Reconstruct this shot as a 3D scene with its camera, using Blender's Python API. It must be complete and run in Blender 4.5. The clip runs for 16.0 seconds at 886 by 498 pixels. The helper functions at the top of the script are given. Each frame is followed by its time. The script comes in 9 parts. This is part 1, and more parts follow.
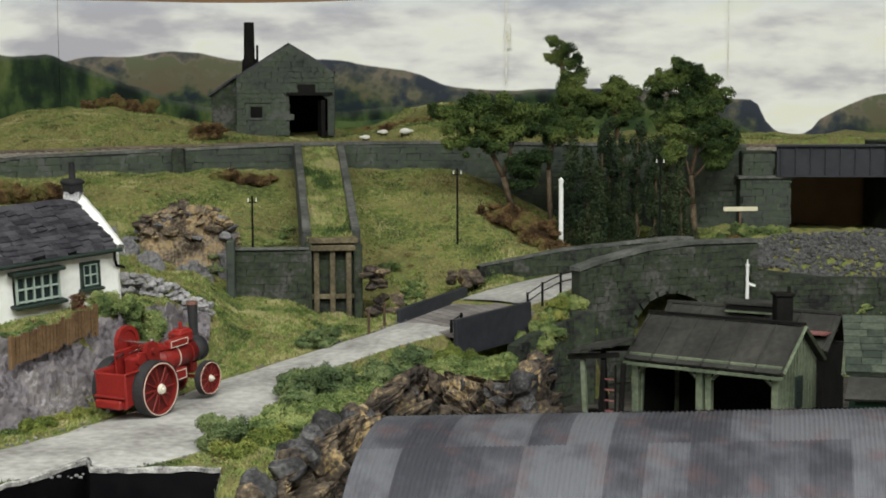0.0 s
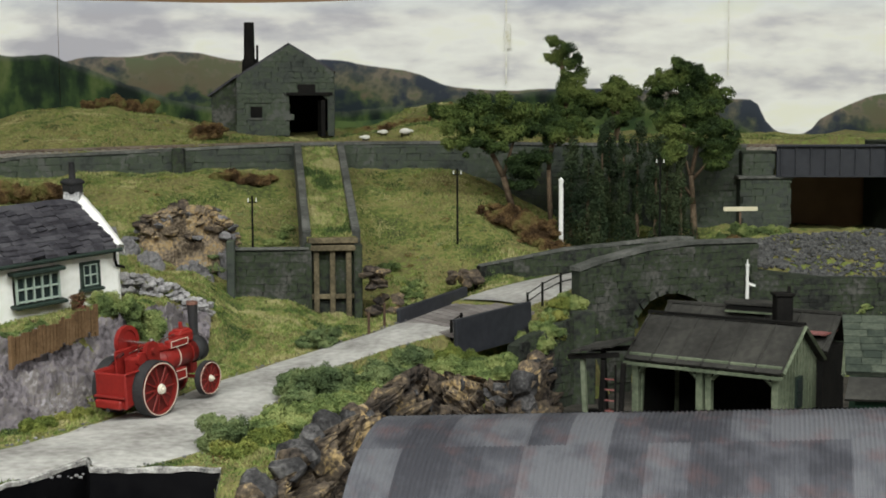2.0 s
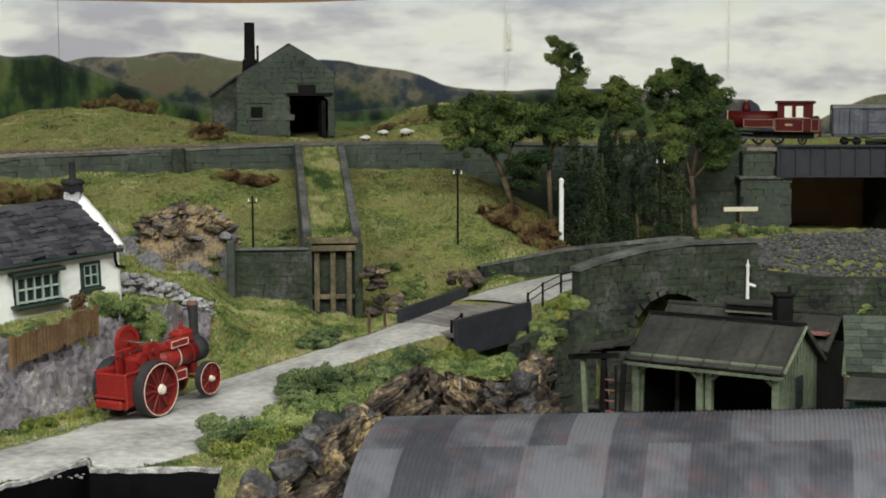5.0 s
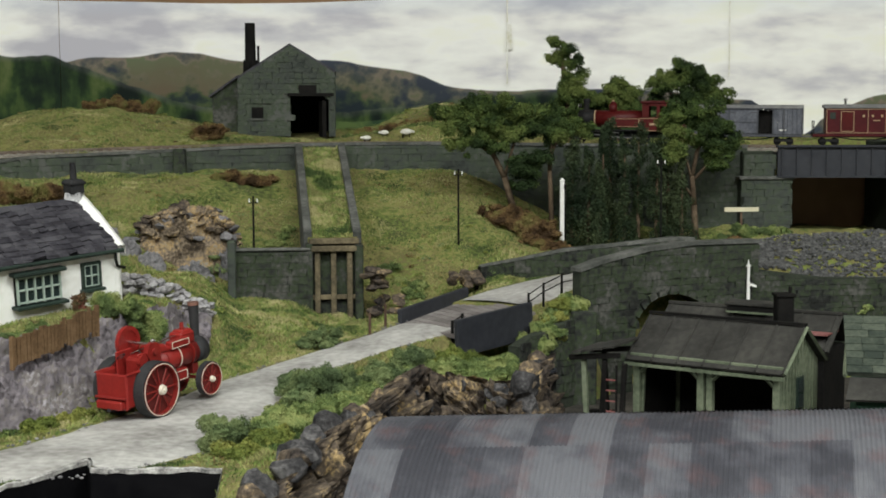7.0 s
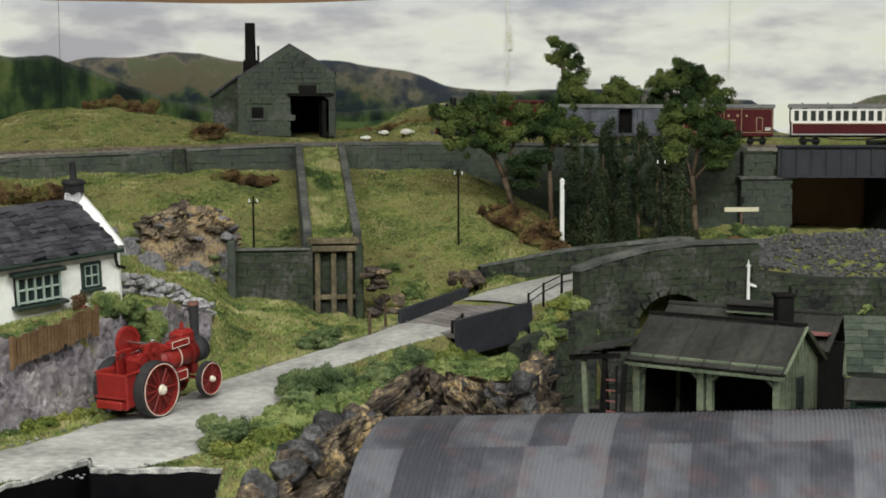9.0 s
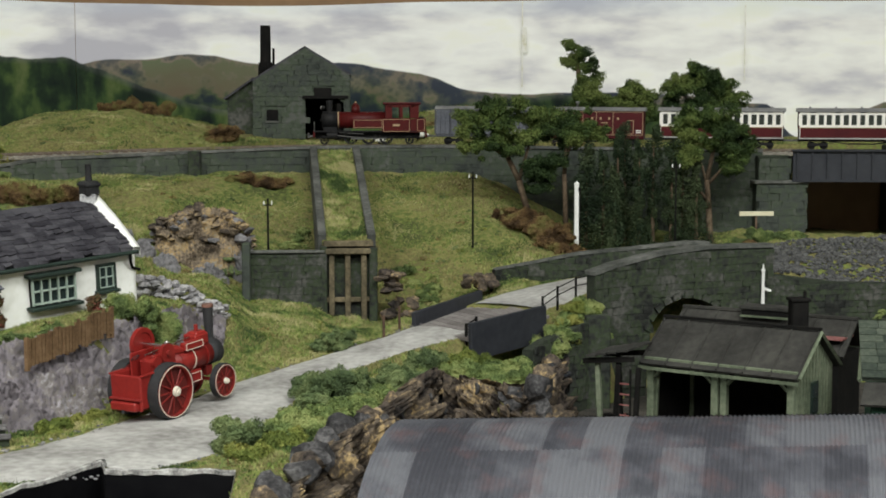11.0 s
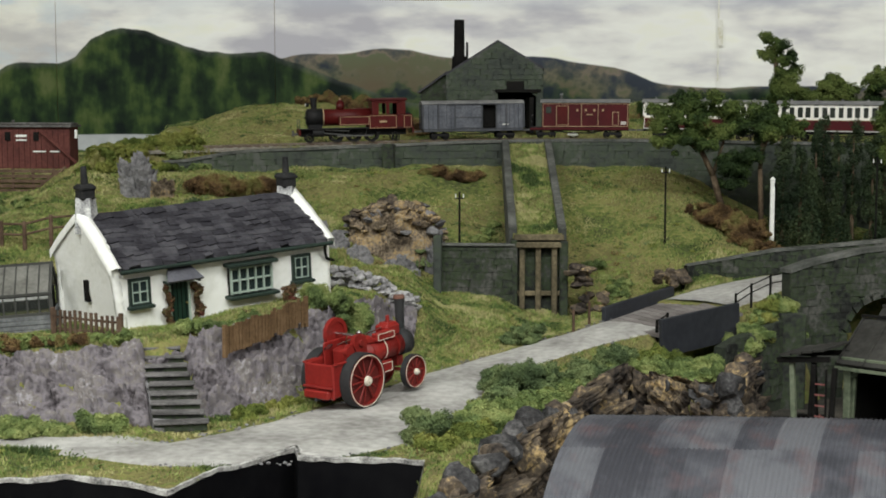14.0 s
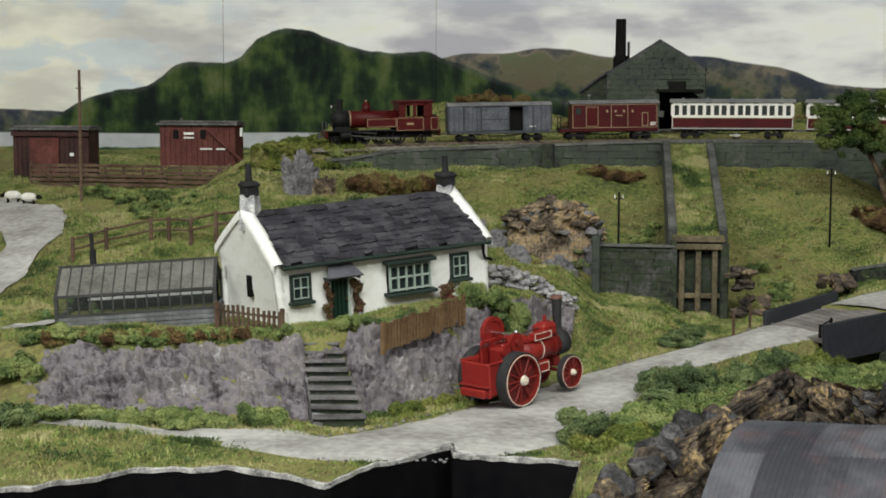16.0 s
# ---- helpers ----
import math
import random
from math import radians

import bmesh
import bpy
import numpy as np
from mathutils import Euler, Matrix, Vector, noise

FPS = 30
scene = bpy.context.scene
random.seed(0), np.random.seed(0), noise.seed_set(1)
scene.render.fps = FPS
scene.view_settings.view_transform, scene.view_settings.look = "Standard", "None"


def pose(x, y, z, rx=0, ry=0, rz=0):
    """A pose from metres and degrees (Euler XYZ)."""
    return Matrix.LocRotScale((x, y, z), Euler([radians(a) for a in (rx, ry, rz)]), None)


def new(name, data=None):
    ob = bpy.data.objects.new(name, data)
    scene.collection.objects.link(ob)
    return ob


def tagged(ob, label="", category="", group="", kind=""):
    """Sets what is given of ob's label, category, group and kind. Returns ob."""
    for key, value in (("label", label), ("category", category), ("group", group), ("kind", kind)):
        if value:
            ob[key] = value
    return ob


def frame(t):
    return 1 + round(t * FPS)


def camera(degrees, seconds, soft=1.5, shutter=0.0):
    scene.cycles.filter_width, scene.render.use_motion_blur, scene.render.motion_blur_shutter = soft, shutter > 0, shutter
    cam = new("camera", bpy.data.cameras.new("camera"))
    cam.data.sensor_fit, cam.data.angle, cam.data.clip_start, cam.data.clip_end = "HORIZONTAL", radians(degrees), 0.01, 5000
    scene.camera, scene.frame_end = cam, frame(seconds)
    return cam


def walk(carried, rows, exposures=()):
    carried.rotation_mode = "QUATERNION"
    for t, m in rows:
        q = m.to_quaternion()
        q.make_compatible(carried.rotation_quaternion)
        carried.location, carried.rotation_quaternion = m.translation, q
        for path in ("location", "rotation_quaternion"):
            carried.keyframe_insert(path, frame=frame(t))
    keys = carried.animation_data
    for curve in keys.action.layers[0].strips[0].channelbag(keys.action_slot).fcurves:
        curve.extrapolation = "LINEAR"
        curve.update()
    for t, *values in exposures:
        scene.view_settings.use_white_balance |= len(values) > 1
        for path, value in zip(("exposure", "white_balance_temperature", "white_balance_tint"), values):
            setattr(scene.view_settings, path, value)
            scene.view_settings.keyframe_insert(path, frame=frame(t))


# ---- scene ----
EYE = (0.0, 0.0, 0.165)
cam = camera(33.0, 16.0, 1.8)
# seconds, pitch from straight down, lean, yaw: a tripod head that rests and then pans to its left
TURNS = [
    (0.0, 84.572, 0.235, -3.915), (4.0, 84.572, 0.235, -3.915), (4.4, 84.574, 0.235, -3.914), (6.3, 84.595, 0.239, -3.876),
    (8.7, 84.595, 0.239, -3.876), (10.0, 84.6, 0.235, -3.87), (10.5, 84.66, 0.15, -3.77), (10.8, 84.695, 0.09, -3.545),
    (11.0, 84.709, 0.053, -3.313), (11.5, 84.699, -0.051, -2.577), (12.0, 84.57, -0.046, -1.303), (12.5, 84.5, 0.0, 0.0),
    (13.0, 84.468, 0.07, 1.176), (13.5, 84.48, 0.06, 2.526), (14.0, 84.475, 0.0, 4.018), (14.5, 84.445, -0.01, 5.429),
    (15.0, 84.449, -0.069, 7.011), (15.5, 84.451, -0.148, 8.469), (16.0, 84.449, -0.182, 10.114),
]
walk(cam, [(t, pose(*EYE, rx, ry, rz)) for t, rx, ry, rz in TURNS], [(0.0, 0.0), (10.8, 0.0), (13.0, -0.05), (16.0, -0.12)])

# ---- world and lamps ----
world = bpy.data.worlds.new("world")
scene.world = world
world.use_nodes = True
world.node_tree.nodes["Background"].inputs[0].default_value = (0.9, 0.95, 1.0, 1)
world.node_tree.nodes["Background"].inputs[1].default_value = 0.05
FLOOR_Z, CEIL_Z = -0.95, 1.75
LAMP_ROWS = [(-1.15, -0.5), (0.35, -0.5), (1.85, -0.7), (-1.15, -2.0), (0.35, -2.0)]
for lx, ly in LAMP_ROWS:
    lamp = bpy.data.lights.new("strip_light_lamp", "AREA")
    lamp.shape, lamp.size, lamp.size_y, lamp.energy, lamp.color = "RECTANGLE", 1.15, 0.16, 33.0, (0.965, 1.0, 0.955)
    new("strip_light_lamp", lamp).matrix_world = pose(lx, ly, CEIL_Z - 0.09)


# ---- building helpers ----
def part(name, bm, material, parent, label="", smooth=False):
    """Link a bmesh as one mesh object under a thing or a part."""
    me = bpy.data.meshes.new(name)
    bm.to_mesh(me)
    bm.free()
    me.materials.append(material)
    if smooth:
        me.polygons.foreach_set("use_smooth", [True] * len(me.polygons))
    ob = new(name, me)
    ob.parent = parent
    return tagged(ob, label)


def share(name, me, parent, m):
    """One more object on a mesh that is there already."""
    ob = new(name, me)
    ob.parent = parent
    ob.matrix_basis = m
    return ob


def thing(name, m, label, category, group="", kind=""):
    ob = new(name)
    ob.empty_display_size = 0.01
    ob.matrix_basis = m
    return tagged(ob, label, category, group, kind)


def box(bm, cx, cy, cz, sx, sy, sz, m=None, bevel=0.0):
    """An axis-aligned box by centre and size, turned by m."""
    r = bmesh.ops.create_cube(bm, size=1)
    mm = (m or Matrix()) @ Matrix.LocRotScale((cx, cy, cz), None, (sx, sy, sz))
    bmesh.ops.transform(bm, matrix=mm, verts=r["verts"])
    if bevel:
        es = list({e for v in r["verts"] for e in v.link_edges})
        bmesh.ops.bevel(bm, geom=es, offset=bevel, segments=1, affect="EDGES")
    return bm


def cyl(bm, a, b, r1, r2=None, n=12, caps=True):
    """A round bar from a to b."""
    a, b = Vector(a), Vector(b)
    d = b - a
    q = d.to_track_quat("Z", "Y")
    r = bmesh.ops.create_cone(bm, cap_ends=caps, segments=n, radius1=r1, radius2=r1 if r2 is None else r2, depth=d.length)
    bmesh.ops.transform(bm, matrix=Matrix.LocRotScale((a + b) / 2, q, None), verts=r["verts"])
    return bm


def prism(bm, outline, y0, y1, m=None):
    """An outline of (x, z) pushed from y0 to y1."""
    m = m or Matrix()
    va = [bm.verts.new(m @ Vector((x, y0, z))) for x, z in outline]
    vb = [bm.verts.new(m @ Vector((x, y1, z))) for x, z in outline]
    n = len(outline)
    fs = [bm.faces.new(va), bm.faces.new(vb[::-1])]
    fs += [bm.faces.new((va[i], vb[i], vb[(i + 1) % n], va[(i + 1) % n])) for i in range(n)]
    bmesh.ops.recalc_face_normals(bm, faces=fs)
    return bm


def slab(bm, quad, thick):
    """A four-cornered plate of a given thickness (its corners given on top)."""
    q = [Vector(v) for v in quad]
    nrm = (q[1] - q[0]).cross(q[3] - q[0]).normalized()
    va = [bm.verts.new(v) for v in q]
    vb = [bm.verts.new(v - nrm * thick) for v in q]
    fs = [bm.faces.new(va), bm.faces.new(vb[::-1])]
    fs += [bm.faces.new((va[i], vb[i], vb[(i + 1) % 4], va[(i + 1) % 4])) for i in range(4)]
    bmesh.ops.recalc_face_normals(bm, faces=fs)
    return bm


def B():
    return bmesh.new()


def mesh_from(name, verts, faces, material, parent=None, smooth=True):
    me = bpy.data.meshes.new(name)
    me.from_pydata([tuple(v) for v in verts], [], [tuple(f) for f in faces])
    me.materials.append(material)
    if smooth:
        me.polygons.foreach_set("use_smooth", [True] * len(me.polygons))
    ob = new(name, me)
    ob.parent = parent
    return ob


def sstep(a, b, v):
    t = np.clip((np.asarray(v, float) - a) / (b - a), 0, 1)
    return t * t * (3 - 2 * t)


RNG = np.random.RandomState(7)
_LAT = RNG.rand(64, 64)


def vnoise(x, y, cell):
    """Smooth value noise between 0 and 1, over a plane, with the given cell size."""
    x, y = np.asarray(x, float) / cell + 211.3, np.asarray(y, float) / cell + 97.7
    xi, yi = np.floor(x).astype(int), np.floor(y).astype(int)
    u, v = x - xi, y - yi
    u, v = u * u * (3 - 2 * u), v * v * (3 - 2 * v)
    g = lambda i, j: _LAT[i % 64, j % 64]
    return (g(xi, yi) * (1 - u) + g(xi + 1, yi) * u) * (1 - v) + (g(xi, yi + 1) * (1 - u) + g(xi + 1, yi + 1) * u) * v


def fnoise(x, y, cell, octaves=4):
    s, a, k = 0, 1, 0
    for i in range(octaves):
        s, k = s + a * vnoise(x + 3.1 * i, y - 1.7 * i, cell / 2**i), k + a
        a *= 0.55
    return s / k


# ---- materials ----
def material(name, stops, scale=60.0, rough=0.85, bump=0.3, bump_scale=None, metal=0.0, fine=None, coords="world", stretch=(1, 1, 1), spec=0.3, per_object=0.0):
    """Mottled surface: two noises over a colour ramp, a little relief. coords: world, or own for what moves."""
    m = bpy.data.materials.new(name)
    m.use_nodes = True
    nt = m.node_tree
    bsdf = nt.nodes["Principled BSDF"]
    bsdf.inputs["Roughness"].default_value, bsdf.inputs["Metallic"].default_value = rough, metal
    bsdf.inputs["Specular IOR Level"].default_value = spec
    if coords == "world":
        src = nt.nodes.new("ShaderNodeNewGeometry").outputs["Position"]
    else:
        src = nt.nodes.new("ShaderNodeTexCoord").outputs["Object"]
    mp = nt.nodes.new("ShaderNodeMapping")
    mp.inputs["Scale"].default_value = stretch
    nt.links.new(src, mp.inputs["Vector"])
    n1, n2 = nt.nodes.new("ShaderNodeTexNoise"), nt.nodes.new("ShaderNodeTexNoise")
    n1.inputs["Scale"].default_value, n2.inputs["Scale"].default_value = scale, fine or scale * 7
    for n in (n1, n2):
        n.inputs["Detail"].default_value = 4
        nt.links.new(mp.outputs[0], n.inputs["Vector"])
    mix = nt.nodes.new("ShaderNodeMath")
    mix.operation = "MULTIPLY_ADD"
    mix.inputs[1].default_value = 0.6
    half = nt.nodes.new("ShaderNodeMath")
    half.operation = "MULTIPLY"
    half.inputs[1].default_value = 0.4
    nt.links.new(n2.outputs["Fac"], half.inputs[0])
    nt.links.new(n1.outputs["Fac"], mix.inputs[0])
    nt.links.new(half.outputs[0], mix.inputs[2])
    last = mix.outputs[0]
    if per_object:
        info = nt.nodes.new("ShaderNodeObjectInfo")
        add = nt.nodes.new("ShaderNodeMath")
        add.operation = "MULTIPLY_ADD"
        add.inputs[1].default_value = per_object
        nt.links.new(info.outputs["Random"], add.inputs[0])
        sub = nt.nodes.new("ShaderNodeMath")
        sub.operation = "SUBTRACT"
        sub.inputs[1].default_value = per_object / 2
        nt.links.new(last, sub.inputs[0])
        nt.links.new(sub.outputs[0], add.inputs[2])
        last = add.outputs[0]
    ramp = nt.nodes.new("ShaderNodeValToRGB")
    cr = ramp.color_ramp
    lo, hi = 0.36, 0.64
    k = len(stops)
    cr.elements[0].position, cr.elements[1].position = lo, hi
    for _ in range(k - 2):
        cr.elements.new(0.5)
    for i, c in enumerate(stops):
        cr.elements[i].position = lo + (hi - lo) * i / (k - 1)
        cr.elements[i].color = (*c, 1)
    nt.links.new(last, ramp.inputs[0])
    nt.links.new(ramp.outputs[0], bsdf.inputs["Base Color"])
    if bump:
        bp = nt.nodes.new("ShaderNodeBump")
        bp.inputs["Strength"].default_value, bp.inputs["Distance"].default_value = bump, 0.001
        nb = nt.nodes.new("ShaderNodeTexNoise")
        nb.inputs["Scale"].default_value = bump_scale or scale * 5
        nb.inputs["Detail"].default_value = 5
        nt.links.new(mp.outputs[0], nb.inputs["Vector"])
        nt.links.new(nb.outputs["Fac"], bp.inputs["Height"])
        nt.links.new(bp.outputs[0], bsdf.inputs["Normal"])
    return m


M_SOIL = material("turf", [(0.060, 0.072, 0.024), (0.120, 0.150, 0.038), (0.216, 0.204, 0.072), (0.132, 0.114, 0.048), (0.156, 0.192, 0.048)], 14, 0.95, 0.6, 700, fine=260)
M_GRAVEL = material("road_dust", [(0.22, 0.21, 0.2), (0.36, 0.35, 0.335), (0.5, 0.49, 0.47)], 22, 0.95, 0.25, 900, fine=200)
M_SLATE = material("roof_slate", [(0.02, 0.019, 0.025), (0.042, 0.04, 0.049), (0.07, 0.068, 0.078)], 60, 0.75, 0.3, 500, per_object=0.25)
M_WHITEWASH = material("whitewash", [(0.8, 0.8, 0.76), (0.88, 0.88, 0.85), (0.9, 0.9, 0.88)], 40, 0.9, 0.45, 260)
M_DKSTONE = material("dark_stone", [(0.012, 0.013, 0.012), (0.027, 0.03, 0.026), (0.034, 0.048, 0.024), (0.05, 0.052, 0.046), (0.09, 0.09, 0.08)], 42, 0.9, 1.0, 240, per_object=0.08)
M_WALLSTONE = material("wall_stone", [(0.034, 0.041, 0.036), (0.054, 0.062, 0.054), (0.058, 0.074, 0.05), (0.09, 0.096, 0.086)], 30, 0.9, 0.9, 260, per_object=0.07)
M_ROCK = material("grey_rock", [(0.07, 0.066, 0.07), (0.17, 0.165, 0.172), (0.28, 0.27, 0.28)], 55, 0.9, 1.0, 260)
M_BROWNROCK = material("cork_rock", [(0.012, 0.01, 0.009), (0.05, 0.04, 0.034), (0.085, 0.066, 0.05), (0.15, 0.115, 0.08), (0.46, 0.33, 0.16)], 60, 0.9, 1.0, 300)
M_BLACK = material("black_paint", [(0.003, 0.003, 0.004), (0.007, 0.007, 0.008)], 20, 0.9, 0.2, spec=0.05)
M_IRON = material("girder_paint", [(0.018, 0.02, 0.026), (0.035, 0.037, 0.045)], 30, 0.6, 0.25)
M_TIMBER = material("weathered_timber", [(0.05, 0.042, 0.026), (0.11, 0.09, 0.055), (0.19, 0.155, 0.095)], 60, 0.85, 0.4, 400)
M_BROWNWOOD = material("brown_wood", [(0.05, 0.03, 0.02), (0.1, 0.062, 0.042), (0.15, 0.1, 0.068)], 60, 0.85, 0.4, 400)
M_FELT = material("roof_felt", [(0.02, 0.019, 0.017), (0.034, 0.033, 0.03), (0.055, 0.053, 0.047)], 35, 0.9, 0.4, 400)
M_SAGE = material("sage_paint", [(0.08, 0.1, 0.065), (0.14, 0.165, 0.11), (0.2, 0.225, 0.155)], 50, 0.8, 0.3)
M_DKGREEN = material("green_paint", [(0.006, 0.024, 0.016), (0.011, 0.038, 0.024)], 40, 0.45, 0.1)
M_FRAMEGREEN = material("frame_green", [(0.012, 0.022, 0.018), (0.022, 0.038, 0.03)], 60, 0.6, 0.1)
M_WHITE = material("white_paint", [(0.7, 0.7, 0.68), (0.82, 0.82, 0.8)], 50, 0.6, 0.1)
# Near-black for soot and black paint, and for shade coloured into openings.
M_DARK = material("soot_and_shade_dark", [(0.006, 0.006, 0.006), (0.014, 0.013, 0.012)], 60, 0.9, 0.2, spec=0.1)
M_TIN = material("corrugated_tin", [(0.05, 0.051, 0.062), (0.088, 0.09, 0.106), (0.135, 0.138, 0.155)], 26, 0.6, 0.2, 300, fine=120, metal=0.2, per_object=0.3)
M_RUST = material("rusty_tin", [(0.12, 0.03, 0.03), (0.2, 0.07, 0.065), (0.28, 0.14, 0.13)], 60, 0.8, 0.3)
M_WOODBOARD = material("varnished_board", [(0.2, 0.12, 0.06), (0.28, 0.17, 0.09)], 8, 0.5, 0.1)


# ---- plan: track, ground ----
def smooth_line(xs, ys, grid):
    v = np.interp(grid, xs, ys)
    k = np.ones(41) / 41
    return np.convolve(np.pad(v, 20, mode="edge"), k, mode="valid")


GX = np.linspace(-1.0, 1.8, 1121)
_tx = [-1.0, -0.45, -0.343, -0.248, -0.04, 0.072, 0.2, 0.385, 0.479, 0.9, 1.8]
TRACK_Y = smooth_line(_tx, [0.97, 1.255, 1.316, 1.363, 1.4195, 1.418, 1.395, 1.341, 1.316, 1.235, 1.1], GX)
RAIL_DIP = smooth_line([-1.0, -0.35, -0.26, -0.18, -0.1, 0.0, 0.2, 1.8], [0, 0, 0.0012, 0.0004, -0.0014, -0.0029, -0.0034, -0.0034], GX)
TRACK_Z = smooth_line(_tx, [0.126, 0.126, 0.127, 0.128, 0.1358, 0.1366, 0.135, 0.1334, 0.133, 0.133, 0.133], GX)


def track_y(x):
    return np.interp(x, GX, TRACK_Y)


def track_z(x):
    return np.interp(x, GX, TRACK_Z)


def front_edge(x):
    """The front edge of the baseboard."""
    return np.interp(x, [-1.0, -0.45, -0.33, -0.279, -0.262, -0.238, -0.207, -0.184, -0.161, -0.142, -0.121, -0.119, -0.117, -0.055, -0.053, 1.8],
                     [0.5, 0.52, 0.55, 0.581, 0.62, 0.634, 0.637, 0.63, 0.62, 0.661, 0.701, 0.695, 0.684, 0.671, 0.45, 0.4])


def yard_edge(x):
    """Where the upper ground breaks off to the works yard."""
    return np.interp(x, [-0.06, -0.05, -0.045, -0.033, -0.021, 0.0104, 0.031, 0.052, 0.073, 0.098, 0.108, 0.118, 0.13, 0.17, 0.2, 0.206, 0.264, 0.27, 0.31, 0.55, 1.8],
                     [0.3, 0.56, 0.6, 0.64, 0.72, 0.803, 0.86, 0.868, 0.85, 0.838, 0.88, 0.94, 0.99, 1.025, 1.06, 1.09, 1.09, 1.088, 1.095, 1.105, 1.105])


def rock_line(x):
    return np.interp(x, [-1.0, -0.45, -0.378, -0.309, -0.246, -0.205, -0.166, -0.13, -0.1], [0.78, 0.76, 0.748, 0.738, 0.736, 0.742, 0.785, 0.84, 0.93])


def height(x, y, rough=True):
    x, y = np.asarray(x, float), np.asarray(y, float)
    ty, tz = track_y(x), track_z(x)
    wall = ty - 0.028
    low = (0.024 - 0.013 * sstep(-0.05, -0.01, x) * (1 - sstep(0.08, 0.14, x))) * sstep(0.80, 1.12, y)
    s0 = 0.86 + 0.25 * sstep(-0.27, -0.03, x)
    base = 0.108 - 0.052 * sstep(0.09, 0.22, x)
    f = np.clip((y - s0) / (wall - 0.004 - s0), 0, 1)
    z = low + (base - low) * (0.6 * f + 0.4 * f * f * (3 - 2 * f))
    rl = rock_line(x)
    lift = 0.035 + 0.01 * np.clip((x + 0.25) / 0.11, -0.6, 1)
    terrace = lift * sstep(rl, rl + 0.05, y) * (1 - sstep(-0.12, -0.03, x))
    z = np.maximum(z, terrace)
    # above the retaining wall
    bed = tz - 0.0068 + np.minimum(np.interp(x, GX, RAIL_DIP), 0)
    hill = 0.036 * np.exp(-(((x + 0.27) / 0.13) ** 2 + ((y - 1.58) / 0.11) ** 2)) + 0.034 * np.exp(-(((x - 0.12) / 0.08) ** 2 + ((y - 1.6) / 0.07) ** 2))
    top = bed + 0.008 * sstep(ty + 0.03, ty + 0.1, y) + hill * sstep(ty + 0.025, ty + 0.1, y)
    up = sstep(wall + 0.0045, wall + 0.0085, y)
    left = 1 - sstep(-0.455, -0.385, x)
    fl = np.clip((y - 0.86) / 0.42, 0, 1)
    zl = np.maximum(low + (0.088 - low) * (0.6 * fl + 0.4 * fl * fl * (3 - 2 * fl)), terrace) + 0.018 * sstep(1.32, 1.66, y)
    z = np.where(up > 0, z * (1 - up) + top * up, z)
    z = z * (1 - left) + zl * left
    # the works yard and the gap under the road bridge
    drop = sstep(0.0, 0.016, yard_edge(x) - y) * (x > -0.06)
    z = z * (1 - drop) - 0.04 * drop
    gap = np.exp(-(((x - 0.098) / 0.026) ** 2 + ((y - 0.985) / 0.05) ** 2) * 1.2)
    z = z - 0.05 * gap * (1 - drop)
    under = (x > 0.392) & (x < 0.54) & (y > wall - 0.012) & (y < 1.46)
    z = np.where(under, 0.05, z)
    z = z + 0.02 * sstep(0.28, 0.34, x) * sstep(1.08, 1.14, y) * (1 - sstep(1.2, 1.27, y)) * (1 - drop)
    if rough:
        n = fnoise(x, y, 0.05, 4) - 0.5
        calm = 1 - 0.85 * road_mask(x, y)
        z = z + n * (0.008 + 0.008 * (y > 1.02)) * calm + (fnoise(x + 5, y, 0.012, 2) - 0.5) * 0.002 * calm
    return z


ROAD = [(-0.235, 0.69, 0.006), (-0.205, 0.688, 0.014), (-0.18, 0.686, 0.026), (-0.14, 0.704, 0.042), (-0.1, 0.744, 0.05), (-0.076, 0.826, 0.034), (-0.04, 0.9, 0.026), (0.0, 0.947, 0.022), (0.05, 0.985, 0.026),
        (0.084, 1.025, 0.031), (0.118, 1.075, 0.033), (0.15, 1.1, 0.036), (0.2, 1.107, 0.036), (0.27, 1.114, 0.033), (0.315, 1.118, 0.026)]
_rs = np.linspace(0, 1, len(ROAD))
_rf = np.linspace(0, 1, 240)
RX, RY, RW = [np.convolve(np.pad(np.interp(_rf, _rs, [p[i] for p in ROAD]), 10, mode="edge"), np.ones(21) / 21, mode="valid") for i in range(3)]
RZ = np.interp(RX, [-0.3, -0.08, -0.03, 0.012, 0.04, 0.09, 0.13, 0.17, 0.22, 0.3, 0.4], [0.0, 0.0, 0.005, 0.012, 0.0165, 0.0225, 0.029, 0.037, 0.043, 0.045, 0.045])


def road_dist(x, y):
    x, y = np.asarray(x, float), np.asarray(y, float)
    best, bi = np.full(np.broadcast(x, y).shape, 9.0), np.zeros(np.broadcast(x, y).shape, int)
    for i in range(0, 240):
        d = np.hypot(x - RX[i], y - RY[i])
        k = d < best
        best, bi = np.where(k, d, best), np.where(k, i, bi)
    return best, bi


def road_mask(x, y):
    d, i = road_dist(x, y)
    return 1 - sstep(RW[i] * 0.8, RW[i] * 1.5, d)


